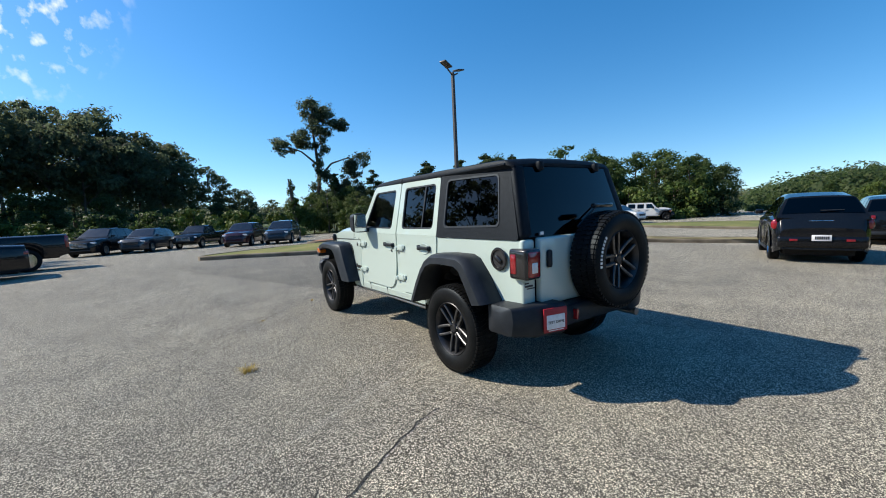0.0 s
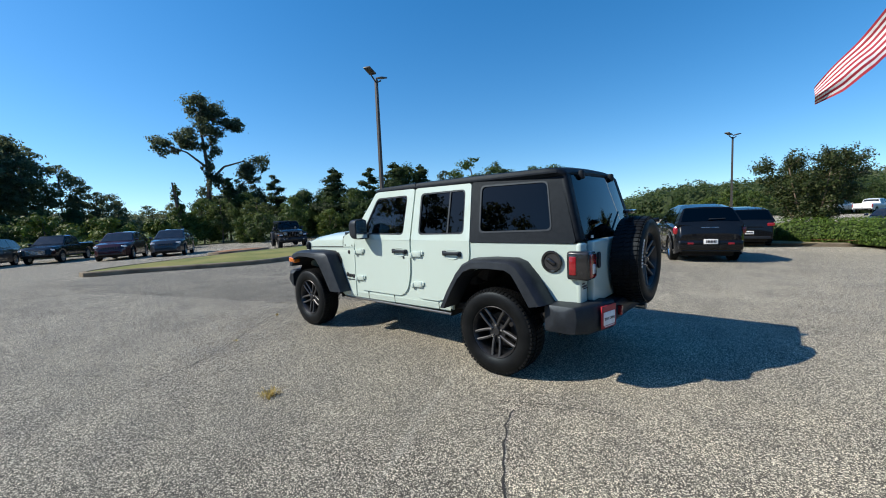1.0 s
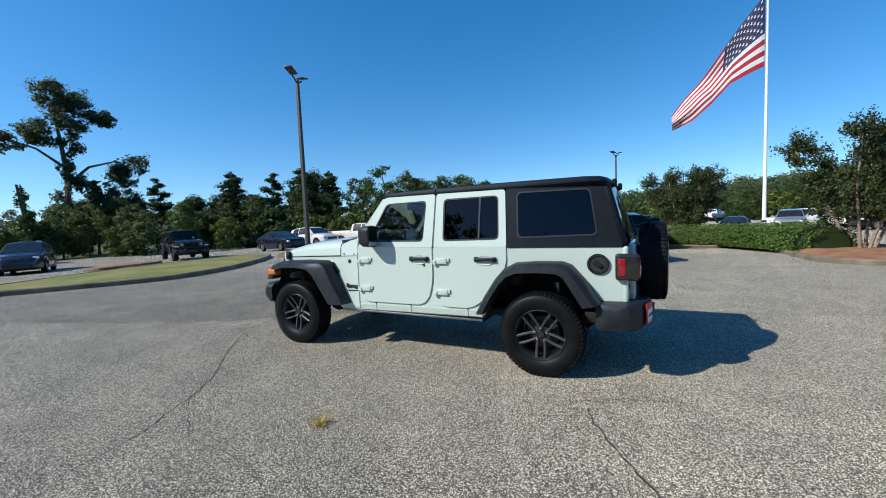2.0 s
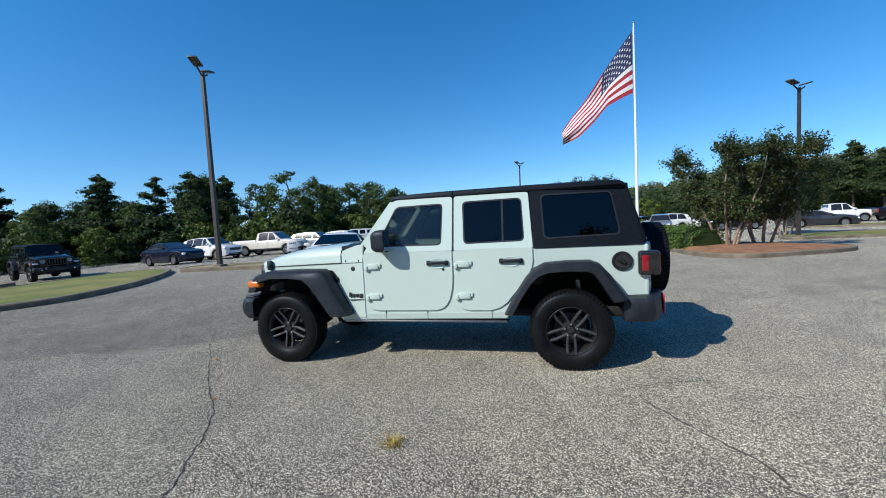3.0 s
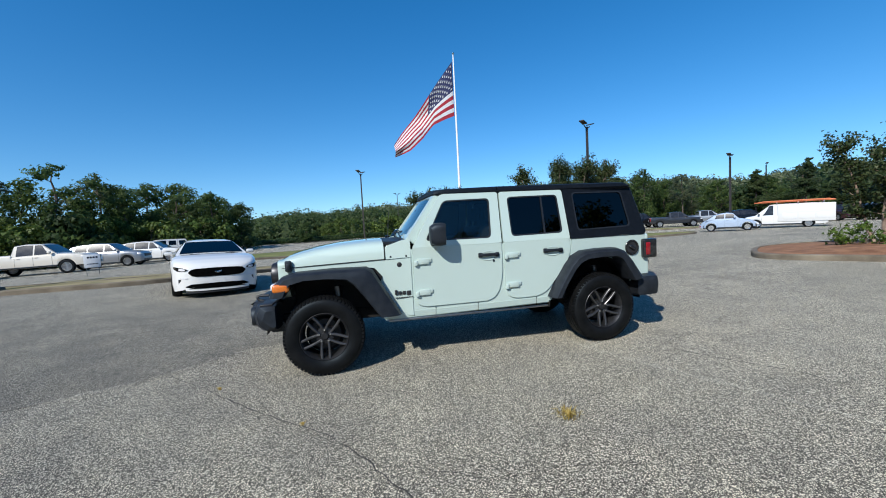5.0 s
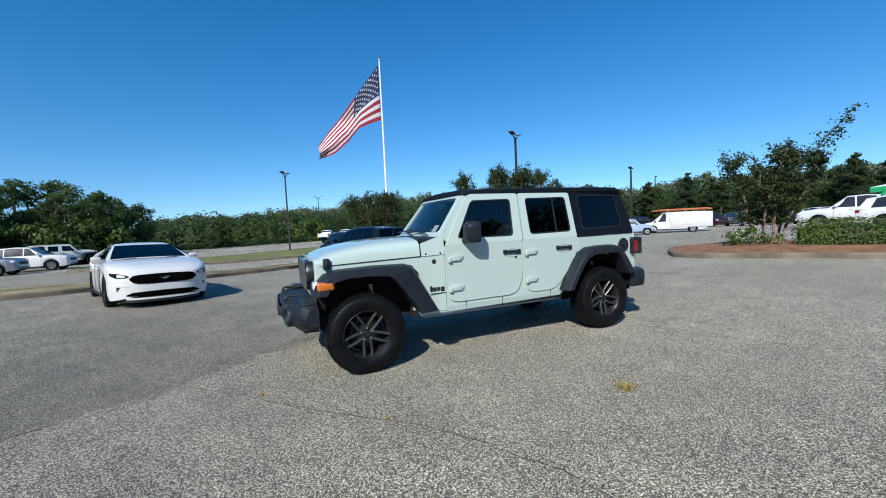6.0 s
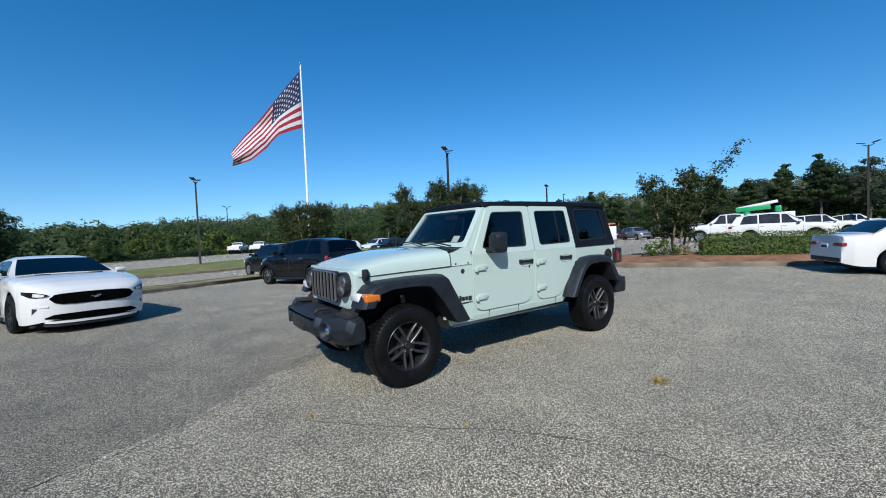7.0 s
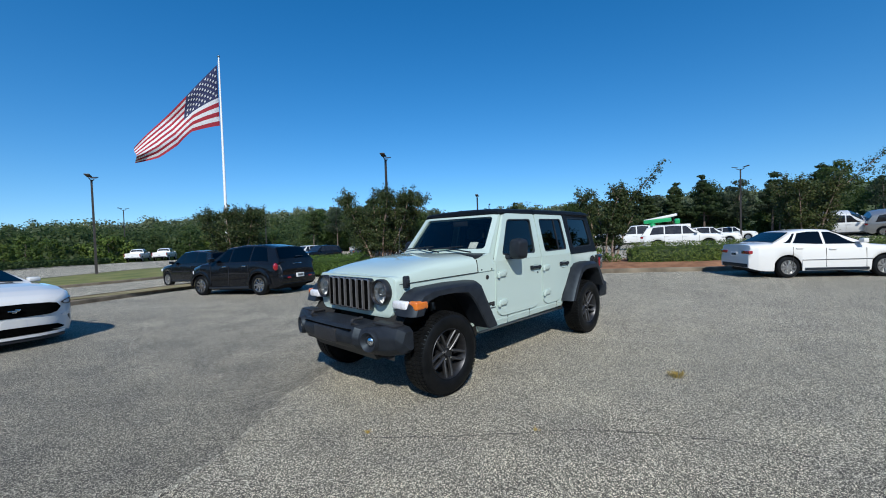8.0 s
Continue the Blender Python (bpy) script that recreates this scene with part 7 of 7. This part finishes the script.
WOOD = "dense dark green broadleaf tree in the wood edge"
full_trees = [broad_tree(15, 9.0, 3.6, LEAF, label=WOOD, bare=0.08, lobes=34), broad_tree(16, 9.0, 3.9, LEAF_DARK, label=WOOD, bare=0.06, lobes=34), broad_tree(17, 9.0, 3.2, LEAF, label=WOOD, bare=0.10, lobes=30)]
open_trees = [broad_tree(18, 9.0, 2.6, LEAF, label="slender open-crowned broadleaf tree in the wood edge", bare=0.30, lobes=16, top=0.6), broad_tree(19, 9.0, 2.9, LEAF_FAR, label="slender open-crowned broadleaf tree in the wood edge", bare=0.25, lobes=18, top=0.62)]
tall_trees = [broad_tree(11, 9.0, 2.3, LEAF_WOOD_HAZE, label="tall dark tree of a deep wood with a bare lower trunk", bare=0.38, lobes=24, per=230, stem=0.8), broad_tree(12, 9.0, 2.1, LEAF_WOOD_HAZE, label="tall dark tree of a deep wood with a bare lower trunk", bare=0.44, lobes=22, per=230, stem=0.8), broad_tree(13, 9.0, 2.5, LEAF_WOOD_HAZE, label="tall dark tree of a deep wood with a bare lower trunk", bare=0.30, lobes=26, per=230, stem=0.8)]
light_trees = [broad_tree(14, 6.0, 2.9, LEAF_LIGHT, label="lighter green broadleaf tree in the wood edge", bare=0.06, lobes=26, per=230, leaf=0.165)]
pines = [pine_tree(21, 9.0, "tall pine tree with open tiers of needles"), pine_tree(22, 9.0, "tall pine tree with open tiers of needles", first=0.28, wide=0.23), pine_tree(23, 9.0, "tall pine tree with a high narrow crown", first=0.45, wide=0.15, tiers=11)]
shrubs = [broad_tree(31, 3.0, 2.3, LEAF_DARK, "shrub", "dark dense shrub at the wood edge", 0.04, 18, 330, 0.15), broad_tree(32, 3.0, 2.4, LEAF_LIGHT, "shrub", "light green shrub at the wood edge", 0.04, 18, 330, 0.14)]
HIGH_OF = {"pine_tree": 9.0, "tree": 9.0, "shrub": 3.0}
tree_rnd = random.Random(5)


def plant(kinds, x, y, high, squeeze=1.0, group="trees round the lot"):
    """One tree of the given kinds, grown to a given height; squeeze widens or slims its crown."""
    src = kinds[tree_rnd.randrange(len(kinds))]
    k = high / (6.0 if src is light_trees[0] else HIGH_OF[src.name.split(".")[0]])
    wide = k * squeeze * tree_rnd.uniform(0.9, 1.12)
    m = pose(x, y, far_z(x, y) + 0.02, 0, 0, tree_rnd.uniform(0, 360)) @ Matrix.Diagonal((wide, wide, k, 1))
    if not src.get("planted"):
        src["planted"] = 1
        src.matrix_world = m
        tagged(src, group=group)
        return src
    o = copy_thing(src, Matrix())
    o.matrix_world = m
    tagged(o, group=group)
    return o


def row_of(line, skyline, eye, step, kinds, low=0.7, high=1.0, back=0.0, jitter=1.0, squeeze=1.0):
    """Trees along a line, grown so that from about eye their tops follow a skyline of (bearing, height in degrees)."""
    pts = resampled(line, step)
    for i, p in enumerate(pts[:-1]):
        d = (pts[i + 1] - p).normalized()
        q = p + Vector((-d.y, d.x)) * (back + tree_rnd.uniform(-jitter, jitter)) + d * tree_rnd.uniform(-jitter, jitter)
        dx, dy = q.x - eye[0], q.y - eye[1]
        bearing = math.degrees(math.atan2(dy, dx))
        if bearing > 90:
            bearing -= 360
        top = 1.45 + math.hypot(dx, dy) * math.tan(radians(lerp_at(skyline, bearing)))
        top = top * tree_rnd.uniform(low, high) - far_z(q.x, q.y)
        if top > 1.2:
            plant(kinds, q.x, q.y, top, squeeze)


# tall dark wood beyond the far row of cars, thinning towards one end
WOOD_TOPS = [(-10, 3.0), (-8.2, 4.2), (-6, 6.3), (-2.8, 8.3), (-0.2, 9.8), (3.7, 11.2), (6.3, 12.6), (14, 12.8), (25, 12.8)]
WOOD_EYE = (-4.3, 2.9)
for back, lo, hi in ((0, 0.82, 1.0), (5.5, 0.86, 1.03)):
    row_of([(76 - 2.6 * back, -9.5), (70, -3), (64, 8), (60, 20), (58, 32)], WOOD_TOPS, WOOD_EYE, 2.7, tall_trees, lo, hi, back * -1, 0.8)
row_of([(72, 2), (68, 14), (66, 26), (64, 38)], WOOD_TOPS, WOOD_EYE, 3.2, tall_trees, 0.86, 1.0)
row_of([(66, -7), (60, 2), (55, 12), (53, 24)], [(-10, 1.2), (0, 2.6), (12, 3.2)], WOOD_EYE, 3.4, shrubs[:1] + full_trees[1:2], 0.7, 1.1)
row_of([(47, -4), (46, 4), (48, 12), (50, 22)], [(-10, 1.2), (0, 1.2), (12, 1.0)], WOOD_EYE, 3.0, shrubs, 0.8, 1.2, 0, 0.8)
# mixed belt behind the parked row, round the corner of the lot
BELT_EYE = (-0.7, 4.8)
BELT = [(46, -12), (41, -17), (37.5, -23), (34, -29), (29, -35.5), (23.5, -41.5), (18, -47), (13.5, -53)]
BELT_TOPS = [(-78, 1.6), (-76.5, 2.8), (-72, 4.5), (-68, 5.8), (-66, 6.3), (-61.5, 6.5), (-57, 6.0), (-50, 6.3), (-46, 5.8), (-42, 5.4), (-36, 4.7), (-30, 4.0), (-22, 3.8), (-16, 3.4)]
row_of(BELT, BELT_TOPS, BELT_EYE, 2.9, full_trees + open_trees + light_trees, 0.72, 1.02)
row_of(BELT, BELT_TOPS, BELT_EYE, 3.4, full_trees + tall_trees[:1], 0.8, 1.04, 4.0)
row_of([(58, -17), (50, -22), (45, -28), (41, -35)], BELT_TOPS, BELT_EYE, 3.0, full_trees + tall_trees, 0.85, 1.05)
row_of([(40, -13.5), (36, -18), (33.5, -24), (30, -30), (25.5, -36), (20, -42), (14, -49)], [(-76, 1.2), (-60, 2.3), (-40, 2.2), (-20, 1.5)], BELT_EYE, 2.5, shrubs + light_trees, 0.7, 1.15, 0, 0.7)


def lone(kinds, bearing, far, top, eye=BELT_EYE, squeeze=1.0):
    """A tree that stands out of the belt, by its bearing and distance from about eye and the height of its top in degrees."""
    a = radians(bearing)
    x, y = eye[0] + far * math.cos(a), eye[1] + far * math.sin(a)
    return plant(kinds, x, y, 1.45 + far * math.tan(radians(top)) - far_z(x, y), squeeze)


for kinds, bearing, far, top, sq in ((pines[:1], -29.0, 50, 6.0, 0.9), (pines[1:2], -37.0, 48, 6.9, 1.0), (pines[:1], -41.5, 49, 6.7, 0.95), (pines[1:2], -45.5, 50, 7.4, 1.1), (full_trees[1:2], -46.8, 52, 7.2, 0.9),
                                     (pines[1:2], -49.0, 52, 7.0, 1.0), (open_trees[:1], -56.3, 50, 7.9, 1.1), (open_trees[1:], -60.0, 52, 6.9, 0.8), (open_trees[:1], -66.5, 54, 4.9, 0.9), (full_trees[:1], -71.5, 57, 4.3, 0.85), (pines[:1], -23.0, 54, 5.6, 0.9)):
    lone(kinds, bearing, far, top, BELT_EYE, sq)
# pine woods across the drive and beyond the far lot
FAR_EYE = (2.0, 4.5)
FAR_LINE = [(-38, -72), (-44, -62), (-52, -52), (-62, -42), (-70, -30), (-76, -16), (-78, 0), (-74, 14)]
FAR_TOPS = [(-187, 7.5), (-182, 5.5), (-179, 6.6), (-176, 6.2), (-173, 5.5), (-169, 6.1), (-165, 6.2), (-161, 4.6), (-157, 4.8), (-151, 4.1), (-148, 3.9), (-144, 4.8), (-141, 3.7), (-137, 3.4), (-133, 4.5), (-127, 5.2), (-122, 5.3), (-115, 4.6)]
row_of(FAR_LINE, FAR_TOPS, FAR_EYE, 3.6, full_trees + tall_trees + pines[:1], 0.74, 1.0, 0, 1.2)
row_of(FAR_LINE, FAR_TOPS, FAR_EYE, 4.0, pines + full_trees + tall_trees, 0.86, 1.06, -5, 1.2)
row_of(FAR_LINE, [(-187, 2.4), (-115, 2.2)], FAR_EYE, 4.2, light_trees + shrubs + full_trees[:1], 0.6, 1.15, 5, 1.2)
# brush on the slope past the drive
row_of([(10, -62), (0, -76), (-12, -86), (-26, -88), (-36, -78)], [(-120, 2.6), (-100, 1.9), (-80, 1.2)], FAR_EYE, 4.5, full_trees + light_trees + shrubs, 0.6, 1.05, 0, 2.0)
# trees that close the near side of the lot, behind the walk
row_of([(36, 25), (24, 33), (8, 38), (-10, 38), (-28, 33), (-40, 26)], [(-360, 22), (90, 22)], (0, 4), 5.0, full_trees + tall_trees, 0.6, 1.1)
for x, y, h in ((-47, 17, 8.5), (-40, 22, 10), (-34, 27, 11), (-53, 11, 8.0), (-57, 4, 7.0)):
    plant(full_trees, x, y, h)


def lobed_tree(seed, name, label, limbs_at, lobes, mat, leaf=0.15, per=110):
    """A tree with limbs as given (points and radii) and rounded leaf lobes (x, y, z, wide, tall), each broken into smaller boughs."""
    rnd = random.Random(seed)
    t = thing(name, label, "tree")
    bm = bmesh.new()
    for line in limbs_at:
        for (a, ra), (b, rb) in zip(line, line[1:]):
            tube(bm, a, b, ra, rb, 8)
    boughs = []
    for x, y, z, w, h in lobes:
        for _ in range(10):
            d = Vector((rnd.gauss(0, 1), rnd.gauss(0, 1), rnd.gauss(0, 1))).normalized() * rnd.uniform(0.4, 0.95)
            k = rnd.uniform(0.34, 0.58)
            p = (x + d.x * w, y + d.y * w, z + d.z * h)
            boughs.append((*p, w * k, h * k))
            if leaf > 0.1:
                bent_limb(bm, rnd, (x * 0.8, y * 0.8, z - h * 0.5), p, 0.05, 0.08, 2, 4)
    part("trunk", bm, BARK, t)
    v, f = lobe_leaves(rnd, boughs, per, leaf)
    cloud_mesh("crown", v, f, mat).parent = t
    return t


RX, RY = -0.31, -0.95
big = lobed_tree(41, "tall_tree", "tall open-crowned tree with vines on its trunk",
                 [[((0, 0, -0.3), 0.36), ((0.1, 0, 4), 0.30), ((RX * 0.3, RY * 0.3, 8), 0.24), ((0, 0, 12), 0.16), ((RX * -0.4, RY * -0.4, 15.6), 0.07)],
                  [((RX * 0.3, RY * 0.3, 7.4), 0.17), ((RX * 2.0, RY * 2.0, 9.2), 0.12), ((RX * 4.4, RY * 4.4, 10.0), 0.07)],
                  [((0, 0, 9.2), 0.14), ((RX * -1.8, RY * -1.8, 10.8), 0.10), ((RX * -3.4, RY * -3.4, 11.4), 0.05)],
                  [((0, 0, 11), 0.13), ((RX * 1.7, RY * 1.7, 13.2), 0.08), ((RX * 3.0, RY * 3.0, 14.5), 0.04)]],
                 [(0, 0, 16.0, 2.2, 1.6), (RX * 1.6, RY * 1.6, 15.4, 1.6, 1.2), (RX * 3.4, RY * 3.4, 14.5, 1.7, 1.1), (RX * 0.2, RY * 0.2, 13.6, 1.8, 1.6), (RX * -3.5, RY * -3.5, 11.4, 1.8, 1.2), (RX * -1.6, RY * -1.6, 12.4, 1.8, 1.4),
                  (RX * 0.8, RY * 0.8, 11.4, 1.2, 1.2), (RX * 0.2, RY * 0.2, 8.4, 0.9, 1.8), (RX * 0.4, RY * 0.4, 5.6, 1.3, 1.8), (RX * 0.2, RY * 0.2, 2.6, 1.5, 2.2), (RX * 1.5, RY * 1.5, 7.0, 1.0, 1.2),
                  (RX * 5.6, RY * 5.6, 9.2, 2.0, 1.7), (RX * 4.6, RY * 4.6, 7.4, 1.6, 1.2), (RX * 3.6, RY * 3.6, 5.0, 1.9, 2.2), (RX * 5.4, RY * 5.4, 4.6, 1.8, 2.2)], LEAF_WOOD_HAZE, 0.15, 330)
big.matrix_world = standing(51, -14.8)
ivy = lobed_tree(43, "ivy_stump", "dead trunk wrapped in bright green ivy", [[((0, 0, -0.3), 0.25), ((0.1, 0.2, 4), 0.2), ((0.2, 0.5, 6.6), 0.08)]],
                 [(0, 0, 1.6, 1.9, 1.7), (0.05, 0.1, 3.6, 0.85, 1.3), (0.15, 0.35, 5.3, 0.42, 1.2), (-0.2, 1.7, 1.9, 1.7, 1.8), (0.1, -1.8, 1.7, 1.6, 1.6)], LEAF_LIGHT, 0.14, 420)
ivy.matrix_world = standing(45, -10.0)


def crape(seed, label, trunks, high, spread, lean=None):
    rnd = random.Random(seed)
    t = thing("crape_myrtle", label, "tree")
    bm = bmesh.new()
    cl = []
    for k in range(trunks):
        a = 6.283 * k / trunks + rnd.uniform(-0.3, 0.3)
        p = Vector((0.25 * math.cos(a), 0.25 * math.sin(a), -0.1))
        w = Vector((math.cos(a) * 0.34, math.sin(a) * 0.34, 1)).normalized()
        r = 0.055
        for i in range(6):
            q = p + w * high * 0.145
            tube(bm, p, q, r, r * 0.82, 7)
            p, r = q, r * 0.82
            w = (w + Vector((rnd.uniform(-1, 1), rnd.uniform(-1, 1), 0.3)) * 0.14).normalized()
            if i >= 1:
                for _ in range(5):
                    b = rnd.uniform(0, 6.283)
                    e = p + Vector((math.cos(b), math.sin(b), rnd.uniform(0.2, 1.1))).normalized() * spread * rnd.uniform(0.25, 0.55)
                    tube(bm, p, e, r * 0.5, 0.006, 5)
                    for u in (0.45, 0.75, 1.0):
                        c = p.lerp(e, u)
                        cl.append((c.x, c.y, c.z, spread * 0.155))
        # upright whips at the top
        for _ in range(3):
            e = p + Vector((rnd.uniform(-0.5, 0.5), rnd.uniform(-0.5, 0.5), 1)).normalized() * high * rnd.uniform(0.1, 0.22)
            tube(bm, p, e, 0.012, 0.004, 4)
            for u in (0.3, 0.6, 0.9):
                c = p.lerp(e, u)
                cl.append((c.x, c.y, c.z, 0.13))
    if lean:
        p, e = Vector((0.1, 0, high * 0.45)), Vector(lean)
        for k in range(10):
            a, b = p.lerp(e, k / 10), p.lerp(e, (k + 1) / 10)
            tube(bm, a, b, 0.03 - 0.0022 * k, 0.03 - 0.0022 * (k + 1), 5)
            cl.append((b.x, b.y, b.z, 0.42 - 0.034 * k))
            cl.append((b.x + rnd.uniform(-0.2, 0.2), b.y + rnd.uniform(-0.2, 0.2), b.z - 0.1, 0.36 - 0.03 * k))
    part("trunk", bm, PALE_BARK, t)
    v, f = [], []
    for k in cl:
        a, b = leaf_cloud(rnd, [k], max(6, int(70 * (k[3] / 0.25) ** 1.4)), 0.05, 1.0)
        f += [tuple(i + len(v) for i in q) for q in b]
        v += a
    c = cloud_mesh("crown", v, f, LEAF_CRAPE)
    c.parent = t
    return t


def on_bed(x, y, up=0.2):
    return Matrix.Translation((x, y, ground_z(x, y) + up))


crape(51, "multi-stemmed crape myrtle with dark green leaves in a mulch bed", 6, 4.3, 1.15).matrix_world = on_bed(-8.4, -13.2)
crape(52, "multi-stemmed crape myrtle with dark green leaves in a mulch bed", 6, 4.3, 1.2).matrix_world = on_bed(-9.9, -13.9)
crape(53, "broad crape myrtle with dark green leaves behind a hedge", 7, 3.9, 1.35).matrix_world = on_bed(-4.0, -20.6)
crape(54, "crape myrtle with one long leaning branch in a mulch bed", 6, 3.3, 0.95, (0.5, 2.4, 3.95)).matrix_world = on_bed(-13.5, -3.6)
crape(55, "crape myrtle with one long leaning branch behind the sedan", 6, 4.0, 1.25, (0.6, 3.4, 5.4)).matrix_world = on_bed(-24.0, 2.6)
crape(56, "crape myrtle in the grass by the far lot", 6, 4.8, 2.3).matrix_world = on_bed(-16.5, -25.5, 0.1)


bush = lobed_tree(57, "garden_shrub", "low yellow-green leafy shrub at the foot of a crape myrtle", [[((0, 0, 0), 0.03), ((0.1, 0.1, 0.5), 0.012)], [((0, 0, 0), 0.03), ((-0.2, 0.1, 0.45), 0.012)]],
                  [(0, 0, 0.35, 0.5, 0.38), (0.25, -0.5, 0.3, 0.4, 0.32), (-0.1, 0.5, 0.3, 0.4, 0.32)], LEAF_HEDGE, 0.05, 900)
bush.matrix_world = on_bed(-12.6, -3.6, 0.15)


def hedge(label, pts, wide, high, seed, leaf=0.042, per=800, mat=None):
    """A clipped hedge: a dark core and an unbroken coat of small leaves; per: leaves for each half metre."""
    rnd = random.Random(seed)
    line = resampled(pts, 0.25)
    t = thing("hedge", label, "hedge", kind="stuff")
    bm = bmesh.new()
    rings = []
    verts, faces = [], []
    prof = [(-0.48, 0.0), (-0.5, 0.45), (-0.42, 0.82), (-0.2, 0.98), (0.2, 0.98), (0.42, 0.82), (0.5, 0.45), (0.48, 0.0)]
    for i, p in enumerate(line):
        a, b = line[max(0, i - 1)], line[min(len(line) - 1, i + 1)]
        d = (b - a).normalized()
        nrm = Vector((-d.y, d.x))
        long = (b - a).length
        z = ground_z(p.x, p.y) + 0.12
        k = 0.75 if i in (0, len(line) - 1) else 1.0
        h, w = high * k * (1 + 0.07 * noise.noise((p.x, p.y, seed))), wide * k * (1 + 0.06 * noise.noise((p.y, p.x, seed + 3.3)))
        rings.append([(p.x + nrm.x * u * w * 0.80, p.y + nrm.y * u * w * 0.80, z + v * h * 0.84) for u, v in prof])
        for _ in range(int(per * long)):
            j = rnd.randrange(7)
            s = rnd.random()
            u, v = prof[j][0] + (prof[j + 1][0] - prof[j][0]) * s, prof[j][1] + (prof[j + 1][1] - prof[j][1]) * s
            e = rnd.uniform(0.88, 1.05) + (0.08 * rnd.random() if rnd.random() < 0.08 else 0)
            f = rnd.uniform(-0.5, 0.5) * long
            c = Vector((p.x + nrm.x * u * w * e + d.x * f, p.y + nrm.y * u * w * e + d.y * f, z + v * h * e + 0.02))
            n = (Vector((nrm.x * u, nrm.y * u, v - 0.3)).normalized() + Vector((rnd.uniform(-1, 1), rnd.uniform(-1, 1), rnd.uniform(-0.3, 1))) * 0.8).normalized()
            blade(rnd, verts, faces, c, n, leaf * rnd.uniform(0.6, 1.3))
    loft(bm, rings)
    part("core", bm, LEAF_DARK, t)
    c = cloud_mesh("leaves", verts, faces, mat or LEAF_HEDGE)
    c.parent = t
    return t


hedge("bright green low hedge along a kerbed bed", [(-3.0, -19.6), (-4.6, -18.8), (-6.0, -17.6), (-6.9, -15.0), (-7.6, -13.0)], 1.9, 0.95, 61)
hedge("dark green clipped hedge in a mulch bed", [(-13.2, -2.6), (-14.1, -1.0), (-16.2, 1.2), (-18.4, 4.4), (-20.5, 7.5)], 1.7, 0.86, 62, 0.034, 900, LEAF_LIGHT)
hedge("dark unclipped low hedge along the far drive", [(16, -58), (7.4, -62.7), (2, -65.0), (-3.6, -68.5)], 1.6, 0.75, 64, 0.16, 60, LEAF_DARK)
hedge("rough low hedge behind the parked row", [(46, 22), (44, 14), (41.5, 6), (39.5, -2), (38.5, -9)], 2.2, 1.1, 63, 0.12, 160, LEAF_LIGHT)


def far_woods(label, a0, a1, d0, d1, count, seed, mat, per=90, leaf=0.5):
    """Crowns of a distant wood on the hills, each a bumpy dome of leaves, as one mass."""
    rnd = random.Random(seed)
    verts, faces = [], []
    for _ in range(count):
        a = rnd.uniform(a0, a1)
        d = d0 + (d1 - d0) * rnd.random() ** 1.3
        x, y = d * math.cos(radians(a)), d * math.sin(radians(a))
        z = far_z(x, y)
        grow = 1 + 0.8 * noise.noise((x * 0.03, y * 0.03, seed))
        r = rnd.uniform(1.6, 5.0) * grow * (1 + d / 700)
        h = rnd.uniform(4.0, 9.0) * grow
        top = 1.45 + d * math.tan(radians(lerp_at(HILL_TOPS, a))) * rnd.uniform(0.72, 1.06) * (1 + 0.2 * noise.noise((a * 0.22, 0.5, seed)))
        h = min(h, top - z)
        if h < 1.5:
            continue
        r = min(r, h * 0.7)
        c = Vector((x, y, z + h - r * 0.9))
        squash = rnd.uniform(0.8, 1.25)
        lump = [Vector((rnd.gauss(0, 1), rnd.gauss(0, 1), abs(rnd.gauss(0, 1)))).normalized() for _ in range(5)]
        for _ in range(per):
            u = Vector((rnd.gauss(0, 1), rnd.gauss(0, 1), rnd.gauss(0.25, 0.8))).normalized()
            k = max(0.0, max(u.dot(q) for q in lump))
            p = c + Vector((u.x, u.y, u.z * squash)) * r * (0.66 + 0.38 * k ** 3) * rnd.uniform(0.86, 1.06)
            n = (u + Vector((rnd.uniform(-1, 1), rnd.uniform(-1, 1), rnd.uniform(-0.6, 1))) * 0.6).normalized()
            blade(rnd, verts, faces, p, n, leaf * rnd.uniform(0.5, 1.3))
        # a dark core keeps the crowns from showing the sky through
        k = len(verts)
        for i in range(6):
            verts.append(c + Vector((math.cos(i * 1.047) * r * 0.6, math.sin(i * 1.047) * r * 0.6, -r * 0.3)))
        verts += [c + Vector((0, 0, r * 0.55 * squash)), c + Vector((0, 0, -h))]
        for i in range(6):
            faces += [(k + i, k + (i + 1) % 6, k + 6), (k + i, k + 7, k + (i + 1) % 6)]
    ob = cloud_mesh("distant_woods", verts, faces, mat)
    return tagged(ob, label, "woods", kind="stuff")


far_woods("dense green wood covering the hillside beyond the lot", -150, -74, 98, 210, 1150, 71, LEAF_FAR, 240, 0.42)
# no air between: the distance haze sits in this leaf colour
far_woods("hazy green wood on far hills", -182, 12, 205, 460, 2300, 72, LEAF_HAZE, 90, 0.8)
far_woods("woods beyond the near side of the lot", -348, -182, 110, 300, 260, 73, LEAF_FAR, 60, 1.0)
